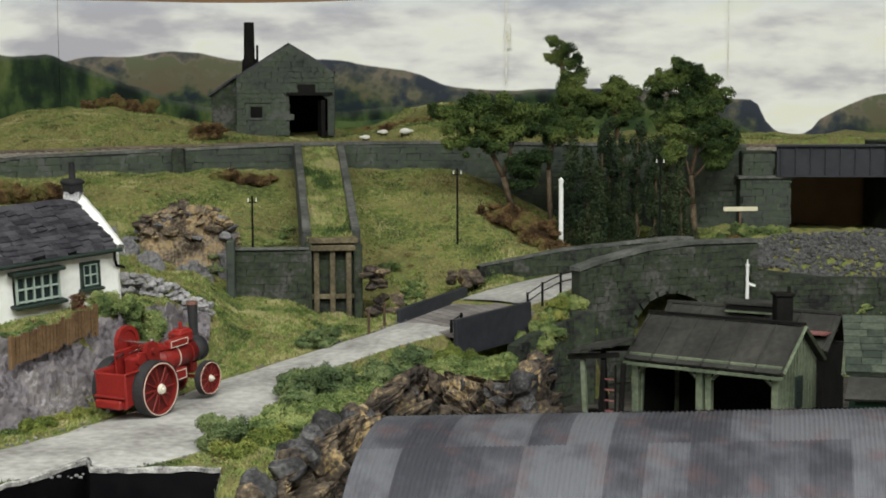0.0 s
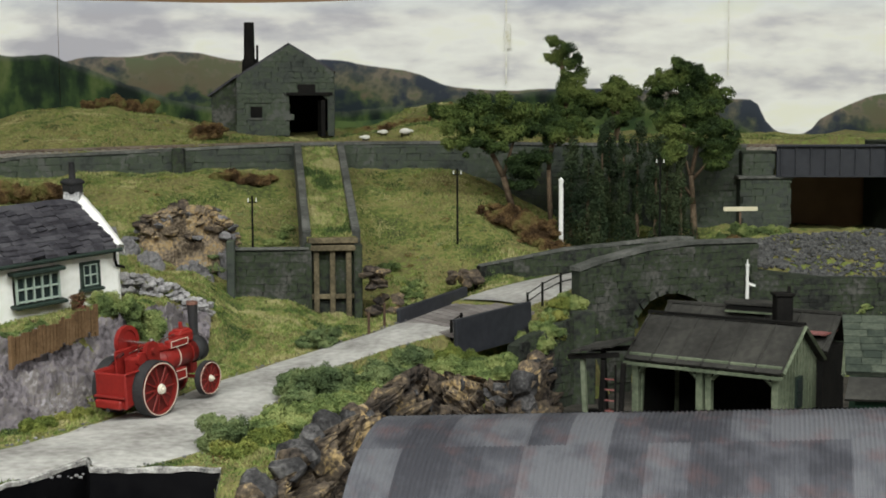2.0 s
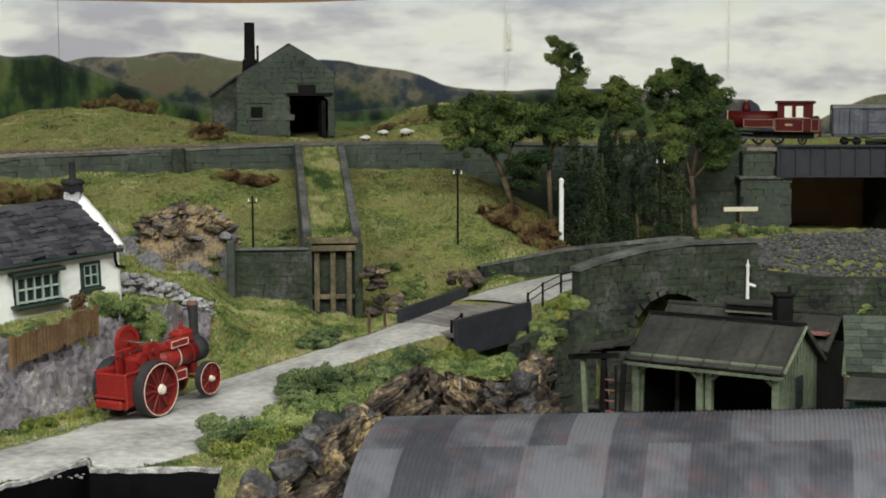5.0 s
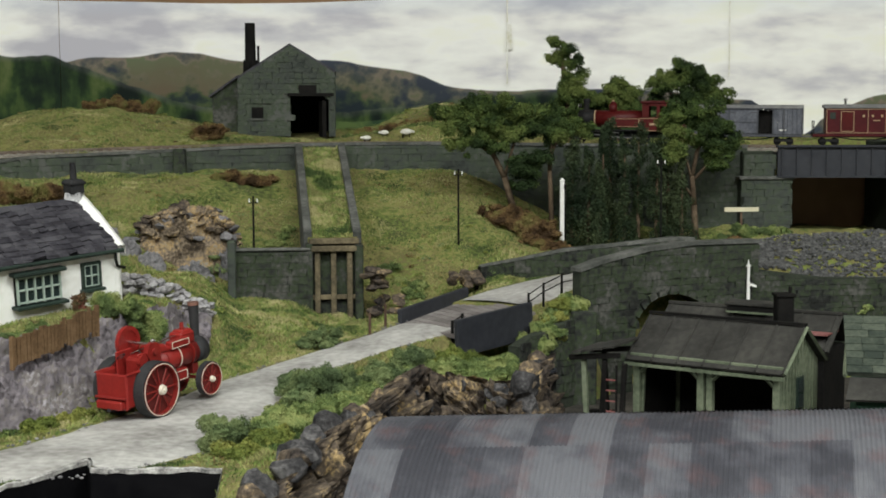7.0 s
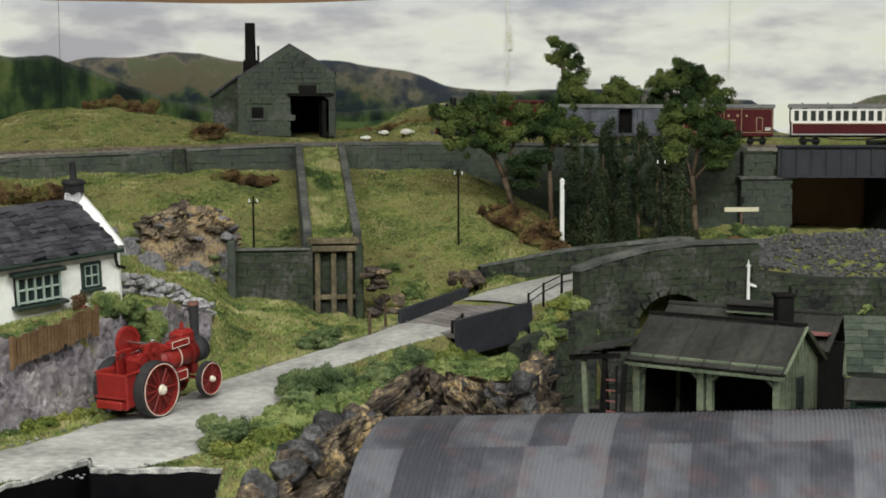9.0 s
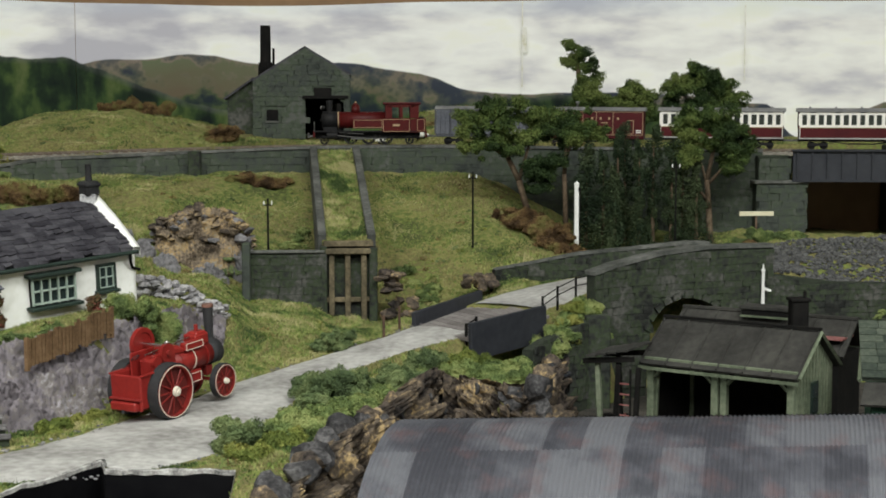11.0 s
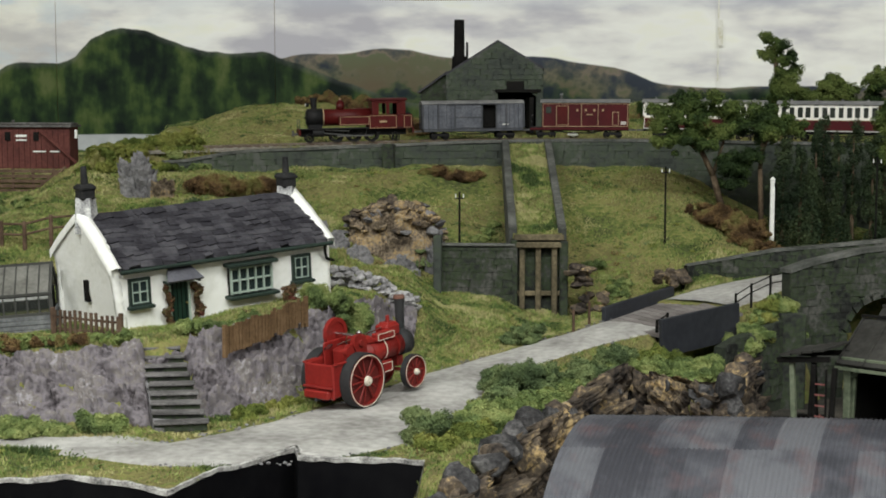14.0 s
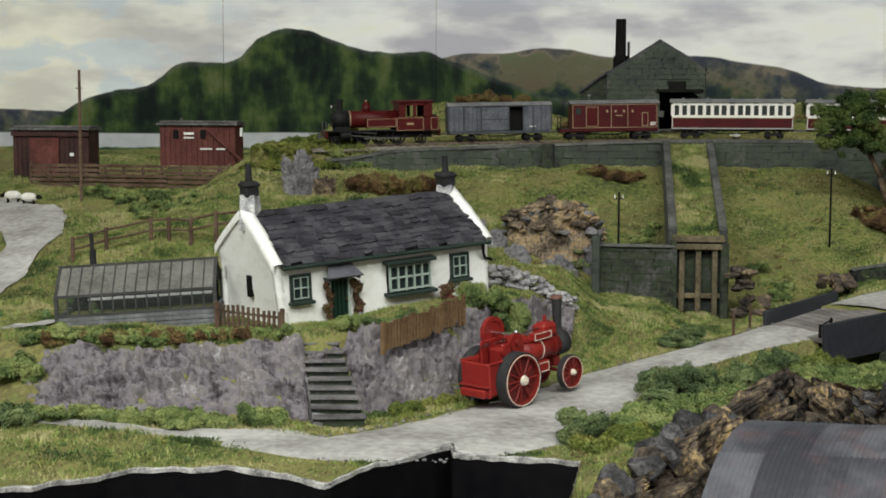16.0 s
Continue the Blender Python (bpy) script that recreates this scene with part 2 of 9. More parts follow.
def ground_z(x, y, rough=True):
    """The finished ground: levelled to the road where that runs."""
    x, y = np.asarray(x, float), np.asarray(y, float)
    z = height(x, y, rough)
    d, i = road_dist(x, y)
    k = (1 - sstep(RW[i] * 0.95, RW[i] * 1.0 + 0.018, d)) * ((y > yard_edge(x) - 0.002) | (x < -0.05)) * (np.hypot((x - 0.09) / 0.03, (y - 1.005) / 0.045) > 1)
    z = z * (1 - k) + (RZ[i] - 0.0008) * k
    u, v = (x - 0.082) * 0.628 + (y - 1.0165) * 0.778, (x - 0.082) * 0.778 - (y - 1.0165) * 0.628
    return np.where((np.abs(u) < 0.0415) & (np.abs(v) < 0.037), np.minimum(z, 0.004), z)


def build_ground():
    nx, ny = 620, 400
    xs = np.unique(np.concatenate([np.linspace(-0.95, -0.5, 90), np.linspace(-0.5, 0.5, 460), np.linspace(0.5, 1.75, 60), [-0.1215, -0.1185, -0.0545, -0.0525]]))
    n1 = 60
    X = np.repeat(xs[:, None], ny, 1)
    fe = front_edge(xs)[:, None]
    Y = np.concatenate([fe + (0.72 - fe) * np.linspace(0, 1, n1)[None, :], np.repeat(np.linspace(0.72, 1.78, ny - n1 + 1)[None, 1:], len(xs), 0)], 1)
    Z = ground_z(X, Y)
    n = len(xs)
    verts = np.stack([X, Y, Z], 2).reshape(-1, 3)
    idx = np.arange(n * ny).reshape(n, ny)
    faces = np.stack([idx[:-1, :-1], idx[1:, :-1], idx[1:, 1:], idx[:-1, 1:]], 2).reshape(-1, 4)
    ob = mesh_from("ground", verts.tolist(), faces.tolist(), M_SOIL)
    tagged(ob, "modelled turf landscape of a tabletop railway layout", "ground", kind="structure")
    # black fascia under the front edge, with a rubbed pale rim
    fv, ff, rv, rf = [], [], [], []
    for i, x in enumerate(xs):
        y, z = float(fe[i, 0]), float(Z[i, 0])
        fv += [(x, y - 0.0005, z - 0.001), (x, y - 0.0005, -0.5), (x, y + 0.006, z - 0.001), (x, y + 0.006, -0.5)]
        k = float(vnoise(x, 0.3, 0.006))
        rv += [(x, y - 0.0008, z + 0.0014), (x, y - 0.0008, z - 0.0012 * k), (x, y + 0.0004 + 0.0014 * k, z + 0.0018)]
        if i:
            a, b = 4 * (i - 1), 4 * i
            ff += [(a + 1, b + 1, b, a), (a, b, b + 2, a + 2), (a + 2, b + 2, b + 3, a + 3)]
            a, b = 3 * (i - 1), 3 * i
            rf += [(a + 1, b + 1, b, a), (a, b, b + 2, a + 2)]
    fas = tagged(mesh_from("fascia", fv, ff, M_BLACK, None, False), "black painted baseboard fascia along the layout's front", "fascia", kind="structure")
    mesh_from("rim", rv, rf, M_PALERIM, fas, False)


M_PALERIM = material("worn_rim", [(0.1, 0.1, 0.1), (0.35, 0.34, 0.33), (0.6, 0.6, 0.58)], 120, 0.9, 0.4)


def build_road():
    verts, faces = [], []
    m = 25
    nrm = []
    for i in range(240):
        a, b = max(i - 1, 0), min(i + 1, 239)
        d = Vector((RX[b] - RX[a], RY[b] - RY[a])).normalized()
        nrm.append((-d.y, d.x))
    for i in range(240):
        for j in range(m):
            u = (j / (m - 1) - 0.5) * 2
            w = RW[i] * (0.96 + 0.12 * (fnoise(RX[i] + 9 * (u > 0), RY[i], 0.02, 2) - 0.5))
            x, y = RX[i] + nrm[i][0] * u * w, RY[i] + nrm[i][1] * u * w
            y = max(y, float(front_edge(x)) + 0.0065)
            verts.append((x, y, RZ[i] + 0.0012 - 0.0022 * abs(u) ** 3 - 0.0003 * (abs(abs(u) - 0.45) < 0.2)))
    for i in range(239):
        if 0.057 < RX[i] < 0.107:
            continue
        for j in range(m - 1):
            a = i * m + j
            faces.append((a, a + m, a + m + 1, a + 1))
    tagged(mesh_from("road", verts, faces, M_GRAVEL), "pale dusty grey unmade country road with wheel marks", "road", kind="structure")


def build_path():
    """Narrow gravel path along the front of the rock face."""
    verts, faces = [], []
    xs = np.linspace(-0.6, -0.185, 90)
    for i, x in enumerate(xs):
        yc = np.interp(x, [-0.6, -0.4, -0.3, -0.22, -0.185], [0.74, 0.725, 0.708, 0.705, 0.70])
        w = np.interp(x, [-0.6, -0.32, -0.25, -0.185], [0.005, 0.008, 0.013, 0.018])
        for j in range(4):
            y = yc + (j / 3 - 0.5) * 2 * w * (0.8 + 0.4 * float(vnoise(x, j * 0.3, 0.015)))
            verts.append((x, y, float(ground_z(x, y)) + 0.0012 * (1 if 0 < j < 3 else -0.3)))
        if i:
            for j in range(3):
                a = (i - 1) * 4 + j
                faces.append((a, a + 4, a + 5, a + 1))
    tagged(mesh_from("path", verts, faces, M_GRAVEL), "narrow pale gravel path below the rock face", "path", kind="structure")
    # the lane that climbs away beside the field
    verts, faces = [], []
    for i in range(60):
        u = i / 59
        x = np.interp(u, [0, 0.3, 0.6, 0.8, 1], [-0.55, -0.49, -0.503, -0.545, -0.62])
        y = np.interp(u, [0, 0.3, 0.6, 0.8, 1], [0.86, 0.96, 1.08, 1.17, 1.22])
        w = np.interp(u, [0, 0.3, 0.6, 1], [0.008, 0.01, 0.02, 0.04])
        for j in range(6):
            rag = 0.72 + 0.6 * float(fnoise(x + j * 0.2, y, 0.03, 3))
            xx = x + (j / 5 - 0.5) * 2 * w * rag - 0.02 * u
            yy = y + (j / 5 - 0.5) * w * 0.4
            verts.append((xx, yy, float(ground_z(xx, yy)) + 0.0016))
        if i:
            for j in range(5):
                a = (i - 1) * 6 + j
                faces.append((a, a + 1, a + 7, a + 6))
    tagged(mesh_from("lane", verts, faces, M_GRAVEL), "pale gravel lane climbing through the field", "path", kind="structure")
    # footpath past the end of the glasshouse
    verts, faces = [], []
    for i in range(40):
        u = i / 39
        x, y, w = np.interp(u, [0, 0.5, 1], [-0.45, -0.412, -0.39]), np.interp(u, [0, 0.5, 1], [0.785, 0.81, 0.868]), 0.0062 - 0.003 * u
        for j in range(4):
            xx = x + (j / 3 - 0.5) * 2 * w * (0.75 + 0.5 * float(vnoise(x + j, y, 0.012)))
            yy = y - (j / 3 - 0.5) * w
            verts.append((xx, yy, float(ground_z(xx, yy)) + 0.0018))
        if i:
            for j in range(3):
                a = (i - 1) * 4 + j
                faces.append((a, a + 1, a + 5, a + 4))
    tagged(mesh_from("footpath", verts, faces, M_GRAVEL), "narrow pale footpath beside the glasshouse", "path", kind="structure")


def build_backdrop():
    """A painted paper sheet in panels on a board behind the layout."""
    edges = [-1.5, -0.585, -0.322, 1.3, 2.2]
    for i in range(len(edges) - 1):
        a, b = edges[i] + 0.00025, edges[i + 1] - 0.00025
        verts, faces = [], []
        n = 40
        for k in range(n + 1):
            x = a + (b - a) * k / n
            curl = 0.0025 * math.exp(-min(x - a, b - x) / 0.02)
            top = 0.2935 - 0.0085 * math.exp(-((x + 0.14) / 0.24) ** 2) + 0.002 * float(vnoise(x, 0, 0.1))
            for j in range(9):
                z = -0.05 + (top + 0.05) * j / 8
                verts.append((x, 1.76 - curl + 0.0015 * float(vnoise(x, z, 0.1)), z))
        for k in range(n):
            for j in range(8):
                q = k * 9 + j
                faces.append((q, q + 9, q + 10, q + 1))
        ob = mesh_from("backdrop", verts, faces, M_BACKDROP)
        tagged(ob, "painted paper backdrop of cloudy sky and distant hills", "backdrop", kind="structure")
    tape = material("aged_tape", [(0.66, 0.64, 0.5), (0.84, 0.83, 0.78), (0.9, 0.9, 0.86)], 60, 0.8, 0.2)
    for x, w, z0, z1 in ((0.1945, 0.0016, 0.192, 0.292), (0.1975, 0.0042, 0.233, 0.262), (0.4585, 0.0011, 0.2, 0.288)):
        tp = part("tape_strip", box(B(), x, 1.7555, (z0 + z1) / 2, w, 0.0006, z1 - z0), tape, None)
        tagged(tp, "yellowed paper tape over a backdrop joint", "tape", kind="structure")
    bm = B()
    box(bm, 0.2, 1.785, 0.1, 4.0, 0.012, 0.42, bevel=0.002)
    ob = part("backboard", bm, M_WOODBOARD, None)
    tagged(ob, "brown wooden board behind the paper backdrop", "board", kind="structure")


def backdrop_material():
    """Sky, ridges and slopes painted in thin layers: each ridge is a curve over the sheet's width."""
    m = bpy.data.materials.new("painted_backdrop")
    m.use_nodes = True
    nt = m.node_tree
    L = nt.links.new
    bsdf = nt.nodes["Principled BSDF"]
    bsdf.inputs["Roughness"].default_value = 0.75
    bsdf.inputs["Specular IOR Level"].default_value = 0.15
    pos = nt.nodes.new("ShaderNodeNewGeometry").outputs["Position"]
    sep = nt.nodes.new("ShaderNodeSeparateXYZ")
    L(pos, sep.inputs[0])

    def noise_node(scale, stretch=(1, 1, 1), detail=5):
        mp = nt.nodes.new("ShaderNodeMapping")
        mp.inputs["Scale"].default_value = stretch
        L(pos, mp.inputs["Vector"])
        n = nt.nodes.new("ShaderNodeTexNoise")
        n.inputs["Scale"].default_value, n.inputs["Detail"].default_value = scale, detail
        L(mp.outputs[0], n.inputs["Vector"])
        return n.outputs["Fac"]

    def math_node(op, a, b, clamp=False):
        n = nt.nodes.new("ShaderNodeMath")
        n.operation, n.use_clamp = op, clamp
        for k, v in enumerate((a, b)):
            if isinstance(v, (int, float)):
                n.inputs[k].default_value = v
            else:
                L(v, n.inputs[k])
        return n.outputs[0]

    def ramp(fac, stops):
        n = nt.nodes.new("ShaderNodeValToRGB")
        cr = n.color_ramp
        cr.elements[0].position, cr.elements[1].position = stops[0][0], stops[-1][0]
        for p, _ in stops[1:-1]:
            cr.elements.new(p)
        for e, (p, c) in zip(cr.elements, stops):
            e.color = (*c, 1)
        L(fac, n.inputs[0])
        return n.outputs["Color"]

    def mixc(fac, a, b):
        n = nt.nodes.new("ShaderNodeMix")
        n.data_type = "RGBA"
        L(fac, n.inputs[0])
        L(a, n.inputs[6])
        L(b, n.inputs[7])
        return n.outputs[2]

    def ridge(points, rag):
        """1 below a skyline through (x, z) points and 0 above it, and the depth below it."""
        fc = nt.nodes.new("ShaderNodeFloatCurve")
        c = fc.mapping.curves[0]
        u = math_node("DIVIDE", math_node("ADD", sep.outputs["X"], 1.2), 2.4, True)
        pts = [((x + 1.2) / 2.4, (z - 0.05) / 0.25) for x, z in points]
        c.points[0].location, c.points[1].location = pts[0], pts[-1]
        for p in pts[1:-1]:
            c.points.new(*p)
        fc.mapping.update()
        L(u, fc.inputs["Value"])
        line = math_node("MULTIPLY_ADD", fc.outputs[0], 0.25)
        line.node.inputs[2].default_value = 0.05
        line = math_node("ADD", line, math_node("MULTIPLY", math_node("SUBTRACT", noise_node(45), 0.5), rag))
        depth = math_node("SUBTRACT", line, sep.outputs["Z"])
        return math_node("MULTIPLY", depth, 600.0, True), depth

    cloud = math_node("ADD", math_node("MULTIPLY", noise_node(9, (0.6, 1, 1.9), 8), 0.75), math_node("MULTIPLY", noise_node(40, (0.5, 1, 1.5), 6), 0.25))
    sky = ramp(cloud, [(0.37, (0.54, 0.53, 0.6)), (0.44, (0.7, 0.69, 0.73)), (0.49, (0.86, 0.85, 0.85)), (0.56, (0.97, 0.97, 0.95)), (0.63, (0.96, 0.96, 0.86))])
    blue = math_node("MULTIPLY", math_node("SUBTRACT", sep.outputs["Z"], 0.27), 18.0, True)
    pale = nt.nodes.new("ShaderNodeRGB")
    pale.outputs[0].default_value = (0.56, 0.68, 0.84, 1)
    sky = mixc(math_node("MULTIPLY", blue, 0.7), sky, pale.outputs[0])
    warm = nt.nodes.new("ShaderNodeRGB")
    warm.outputs[0].default_value = (0.93, 0.91, 0.68, 1)
    west = math_node("MULTIPLY", math_node("SUBTRACT", -0.45, sep.outputs["X"]), 2.2, True)
    sky = mixc(math_node("MULTIPLY", west, 0.5), sky, warm.outputs[0])
    gaps = ramp(noise_node(13, (0.8, 1, 1.6), 6), [(0.5, (0, 0, 0)), (0.58, (1, 1, 1))])
    openings = nt.nodes.new("ShaderNodeRGB")
    openings.outputs[0].default_value = (0.6, 0.71, 0.82, 1)
    sky = mixc(math_node("MULTIPLY", math_node("MULTIPLY", math_node("SUBTRACT", -0.38, sep.outputs["X"]), 3.0, True), math_node("MULTIPLY", gaps, 0.6)), sky, openings.outputs[0])
    slope = noise_node(17, (1, 1, 1.15), 8)
    fine = noise_node(60, (1, 1, 1), 8)
    ribs = noise_node(30, (1, 1, 0.32), 6)
    blend = math_node("ADD", math_node("MULTIPLY", slope, 0.65), math_node("MULTIPLY", fine, 0.35))
    strokes = math_node("ADD", math_node("MULTIPLY", noise_node(15, (0.7, 1, 1.7), 6), 0.6), math_node("MULTIPLY", fine, 0.4))
    craggy = math_node("ADD", math_node("MULTIPLY", ribs, 0.72), math_node("MULTIPLY", fine, 0.28))
    far_cover, far_depth = ridge(FAR_RIDGE, 0.003)
    near_cover, near_depth = ridge(NEAR_RIDGE, 0.007)
    # far fells: bare grey-brown tops over dark green flanks
    tops = ramp(strokes, [(0.43, (0.045, 0.054, 0.075)), (0.47, (0.085, 0.09, 0.09)), (0.5, (0.13, 0.12, 0.105)), (0.535, (0.22, 0.18, 0.15)), (0.58, (0.13, 0.15, 0.09))])
    flanks = ramp(strokes, [(0.43, (0.016, 0.025, 0.032)), (0.48, (0.032, 0.048, 0.034)), (0.52, (0.06, 0.085, 0.038)), (0.57, (0.13, 0.105, 0.07))])
    far = mixc(math_node("ADD", math_node("MULTIPLY", far_depth, 22.0), math_node("MULTIPLY", math_node("SUBTRACT", slope, 0.5), 1.6), True), tops, flanks)
    # the steep ribbed mountain: pale crest, gullied green face
    crest = ramp(fine, [(0.4, (0.05, 0.06, 0.055)), (0.6, (0.12, 0.125, 0.12))])
    face = ramp(craggy, [(0.4, (0.006, 0.012, 0.01)), (0.46, (0.014, 0.028, 0.014)), (0.51, (0.03, 0.056, 0.02)), (0.56, (0.06, 0.092, 0.028)), (0.62, (0.1, 0.125, 0.05))])
    near = mixc(math_node("ADD", math_node("MULTIPLY", near_depth, 75.0), 0.35, True), crest, face)
    foot = ramp(fine, [(0.35, (0.03, 0.06, 0.03)), (0.6, (0.1, 0.15, 0.05))])
    lake = ramp(fine, [(0.3, (0.4, 0.42, 0.45)), (0.7, (0.5, 0.52, 0.54))])
    col = mixc(far_cover, sky, far)
    col = mixc(near_cover, col, near)
    col = mixc(ridge(LAKE_LINE, 0.001)[0], col, lake)
    col = mixc(ridge(FOOT_RIDGE, 0.006)[0], col, foot)
    L(col, bsdf.inputs["Base Color"])
    return m


FAR_RIDGE = [(-1.2, 0.16), (-0.88, 0.158), (-0.8, 0.155), (-0.6, 0.15), (-0.42, 0.19), (-0.316, 0.219), (-0.284, 0.225), (-0.239, 0.225), (-0.2, 0.231), (-0.172, 0.23), (-0.134, 0.223), (-0.1, 0.219), (-0.01, 0.221), (0.03, 0.2146),
             (0.076, 0.208), (0.11, 0.197), (0.13, 0.19), (0.183, 0.185), (0.264, 0.187), (0.399, 0.183), (0.46, 0.174), (0.484, 0.1736), (0.498, 0.165), (0.512, 0.142), (0.543, 0.131), (0.57, 0.148), (0.605, 0.165), (0.652, 0.18), (0.9, 0.2), (1.2, 0.2)]
LAKE_LINE = [(-1.2, 0.128), (-0.7, 0.128), (-0.4, 0.126), (-0.35, 0.06), (1.2, 0.06)]
NEAR_RIDGE = [(-1.2, 0.1), (-0.88, 0.128), (-0.8, 0.152), (-0.774, 0.167), (-0.718, 0.182), (-0.7, 0.184), (-0.663, 0.199), (-0.626, 0.216), (-0.583, 0.215), (-0.554, 0.233), (-0.536, 0.246), (-0.497, 0.255), (-0.462, 0.246), (-0.427, 0.235),
              (-0.4, 0.2285), (-0.371, 0.226), (-0.34, 0.2275), (-0.316, 0.22), (-0.27, 0.203), (-0.22, 0.185), (-0.16, 0.168), (-0.08, 0.158), (0.05, 0.165), (0.183, 0.18), (0.264, 0.184), (0.36, 0.172), (0.45, 0.15), (0.6, 0.12), (0.8, 0.14), (1.2, 0.15)]
FOOT_RIDGE = [(-1.2, 0.1), (-0.9, 0.108), (-0.76, 0.11), (-0.62, 0.112), (-0.5, 0.112), (-0.3, 0.14), (0.0, 0.15), (0.2, 0.15), (0.5, 0.125), (0.56, 0.125), (0.7, 0.14), (1.2, 0.14)]
M_BACKDROP = backdrop_material()


def build_room():
    wallm = material("hall_paint", [(0.5, 0.49, 0.46), (0.56, 0.55, 0.52)], 1.5, 0.8, 0.1, 60)
    floorm = material("hall_floor", [(0.14, 0.1, 0.07), (0.2, 0.15, 0.1)], 2.0, 0.5, 0.1, 60)
    ceilm = material("hall_ceiling", [(0.7, 0.7, 0.68), (0.76, 0.76, 0.74)], 2.0, 0.9, 0.1, 60)
    for name, c, s, mt, lab in (("wall_north", (0, 3.06, 0.4), (7.2, 0.12, 2.9), wallm, "plain painted hall wall behind the layout"), ("wall_south", (0, -4.06, 0.4), (7.2, 0.12, 2.9), wallm, "plain painted hall wall"),
                           ("wall_west", (-3.66, -0.5, 0.4), (0.12, 7.0, 2.9), wallm, "plain painted hall wall"), ("wall_east", (3.66, -0.5, 0.4), (0.12, 7.0, 2.9), wallm, "plain painted hall wall"),
                           ("floor", (0, -0.5, FLOOR_Z - 0.05), (7.5, 7.4, 0.1), floorm, "brown hall floor"), ("ceiling", (0, -0.5, CEIL_Z + 0.05), (7.5, 7.4, 0.1), ceilm, "white hall ceiling")):
        tagged(part(name, box(B(), *c, *s), mt, None), lab, name.split("_")[0], kind="structure")
    bodym = material("lamp_body", [(0.7, 0.7, 0.7), (0.75, 0.75, 0.75)], 20, 0.5, 0)
    glow = bpy.data.materials.new("lit_diffuser")
    glow.use_nodes = True
    glow.node_tree.nodes["Principled BSDF"].inputs["Emission Color"].default_value = (1.0, 0.97, 0.92, 1)
    glow.node_tree.nodes["Principled BSDF"].inputs["Emission Strength"].default_value = 3.0
    for lx, ly in LAMP_ROWS:
        lt = thing("strip_light", pose(lx, ly, CEIL_Z), "lit fluorescent strip light fixed under the ceiling", "ceiling light", "strip lights")
        part("housing", box(B(), 0, 0, -0.02, 1.25, 0.2, 0.04, bevel=0.004), bodym, lt)
        part("diffuser", box(B(), 0, 0, -0.06, 1.18, 0.17, 0.04, bevel=0.01), glow, lt, "glowing white diffuser")
    legm = M_BLACK
    bm = B()
    for x in (-0.85, 0.0, 0.85, 1.65):
        box(bm, x, 1.6, -0.72, 0.05, 0.05, 0.46)
        box(bm, x, 0.8, -0.72, 0.05, 0.05, 0.46)
    box(bm, 0.4, 1.2, -0.495, 2.7, 1.14, 0.02)
    tagged(part("trestle_frame", bm, legm, None), "black timber frame under the baseboard", "frame", kind="structure")


build_ground()
build_road()
build_path()
build_backdrop()
build_room()


# ---- stone walls ----
def stone_mesh(seed):
    """A roughly squared stone of unit size, its face towards -y."""
    rnd = random.Random(seed)
    bm = B()
    bmesh.ops.create_cube(bm, size=1)
    bmesh.ops.bevel(bm, geom=[e for e in bm.edges if all(v.co.y < 0 for v in e.verts)], offset=0.07, segments=1, affect="EDGES")
    for v in bm.verts:
        v.co.x += rnd.uniform(-0.07, 0.07)
        v.co.z += rnd.uniform(-0.08, 0.08)
        if v.co.y < 0:
            v.co.y += rnd.uniform(-0.15, 0.15)
    me = bpy.data.meshes.new("stone")
    bm.to_mesh(me)
    bm.free()
    return me


def stone_set(mat):
    out = []
    for i in range(5):
        me = stone_mesh(i)
        me.materials.append(mat)
        out.append(me)
    return out


ST_WALL, ST_DARK = stone_set(M_WALLSTONE), stone_set(M_DKSTONE)
LATER = []


def lay_stones(parent, line, bottom, top, course, length, stones, seed=1, keep=None, proud=0.0005):
    """Courses of stones on a wall's face along a plan line (left to right as seen from the face)."""
    LATER.append((parent, [Vector((*p, 0)) for p in line], bottom, top, course, length, stones, seed, keep, proud))


def lay_now(parent, line, bottom, top, course, length, stones, seed, keep, proud):
    rnd = random.Random(seed)
    cum = [0.0]
    for a, b in zip(line, line[1:]):
        cum.append(cum[-1] + (b - a).length)
    total = cum[-1]

    def at(s):
        for i in range(len(line) - 1):
            if s <= cum[i + 1] or i == len(line) - 2:
                d = (line[i + 1] - line[i]).normalized()
                return line[i] + d * (s - cum[i]), d
    inv = parent.matrix_basis.inverted()
    zmin = min(bottom(total * k / 30) for k in range(31))
    zmax = max(top(total * k / 30) for k in range(31))
    row = 0
    z = zmin
    while z < zmax - course * 0.3:
        h = course * rnd.uniform(0.85, 1.2)
        s = -rnd.uniform(0, length)
        while s < total:
            w = length * rnd.uniform(0.55, 1.45)
            a, b = max(s, 0), min(s + w, total)
            mid = (a + b) / 2
            s += w
            if b - a < length * 0.25:
                continue
            zb, zt = max(z, bottom(mid)), min(z + h, top(mid))
            if zt - zb < course * 0.35 or (keep and not keep(mid, (zb + zt) / 2)):
                continue
            p, d = at(mid)
            ang = math.degrees(math.atan2(d.y, d.x))
            m = pose(p.x, p.y, (zb + zt) / 2, 0, rnd.uniform(-1.5, 1.5), ang) @ Matrix.Translation((0, -proud * rnd.uniform(0.0, 1.0), 0)) @ Matrix.Diagonal((b - a - 0.0002, 0.0017, zt - zb - 0.0002, 1))
            share("stone", rnd.choice(stones), parent, inv @ m)
        z += h
        row += 1


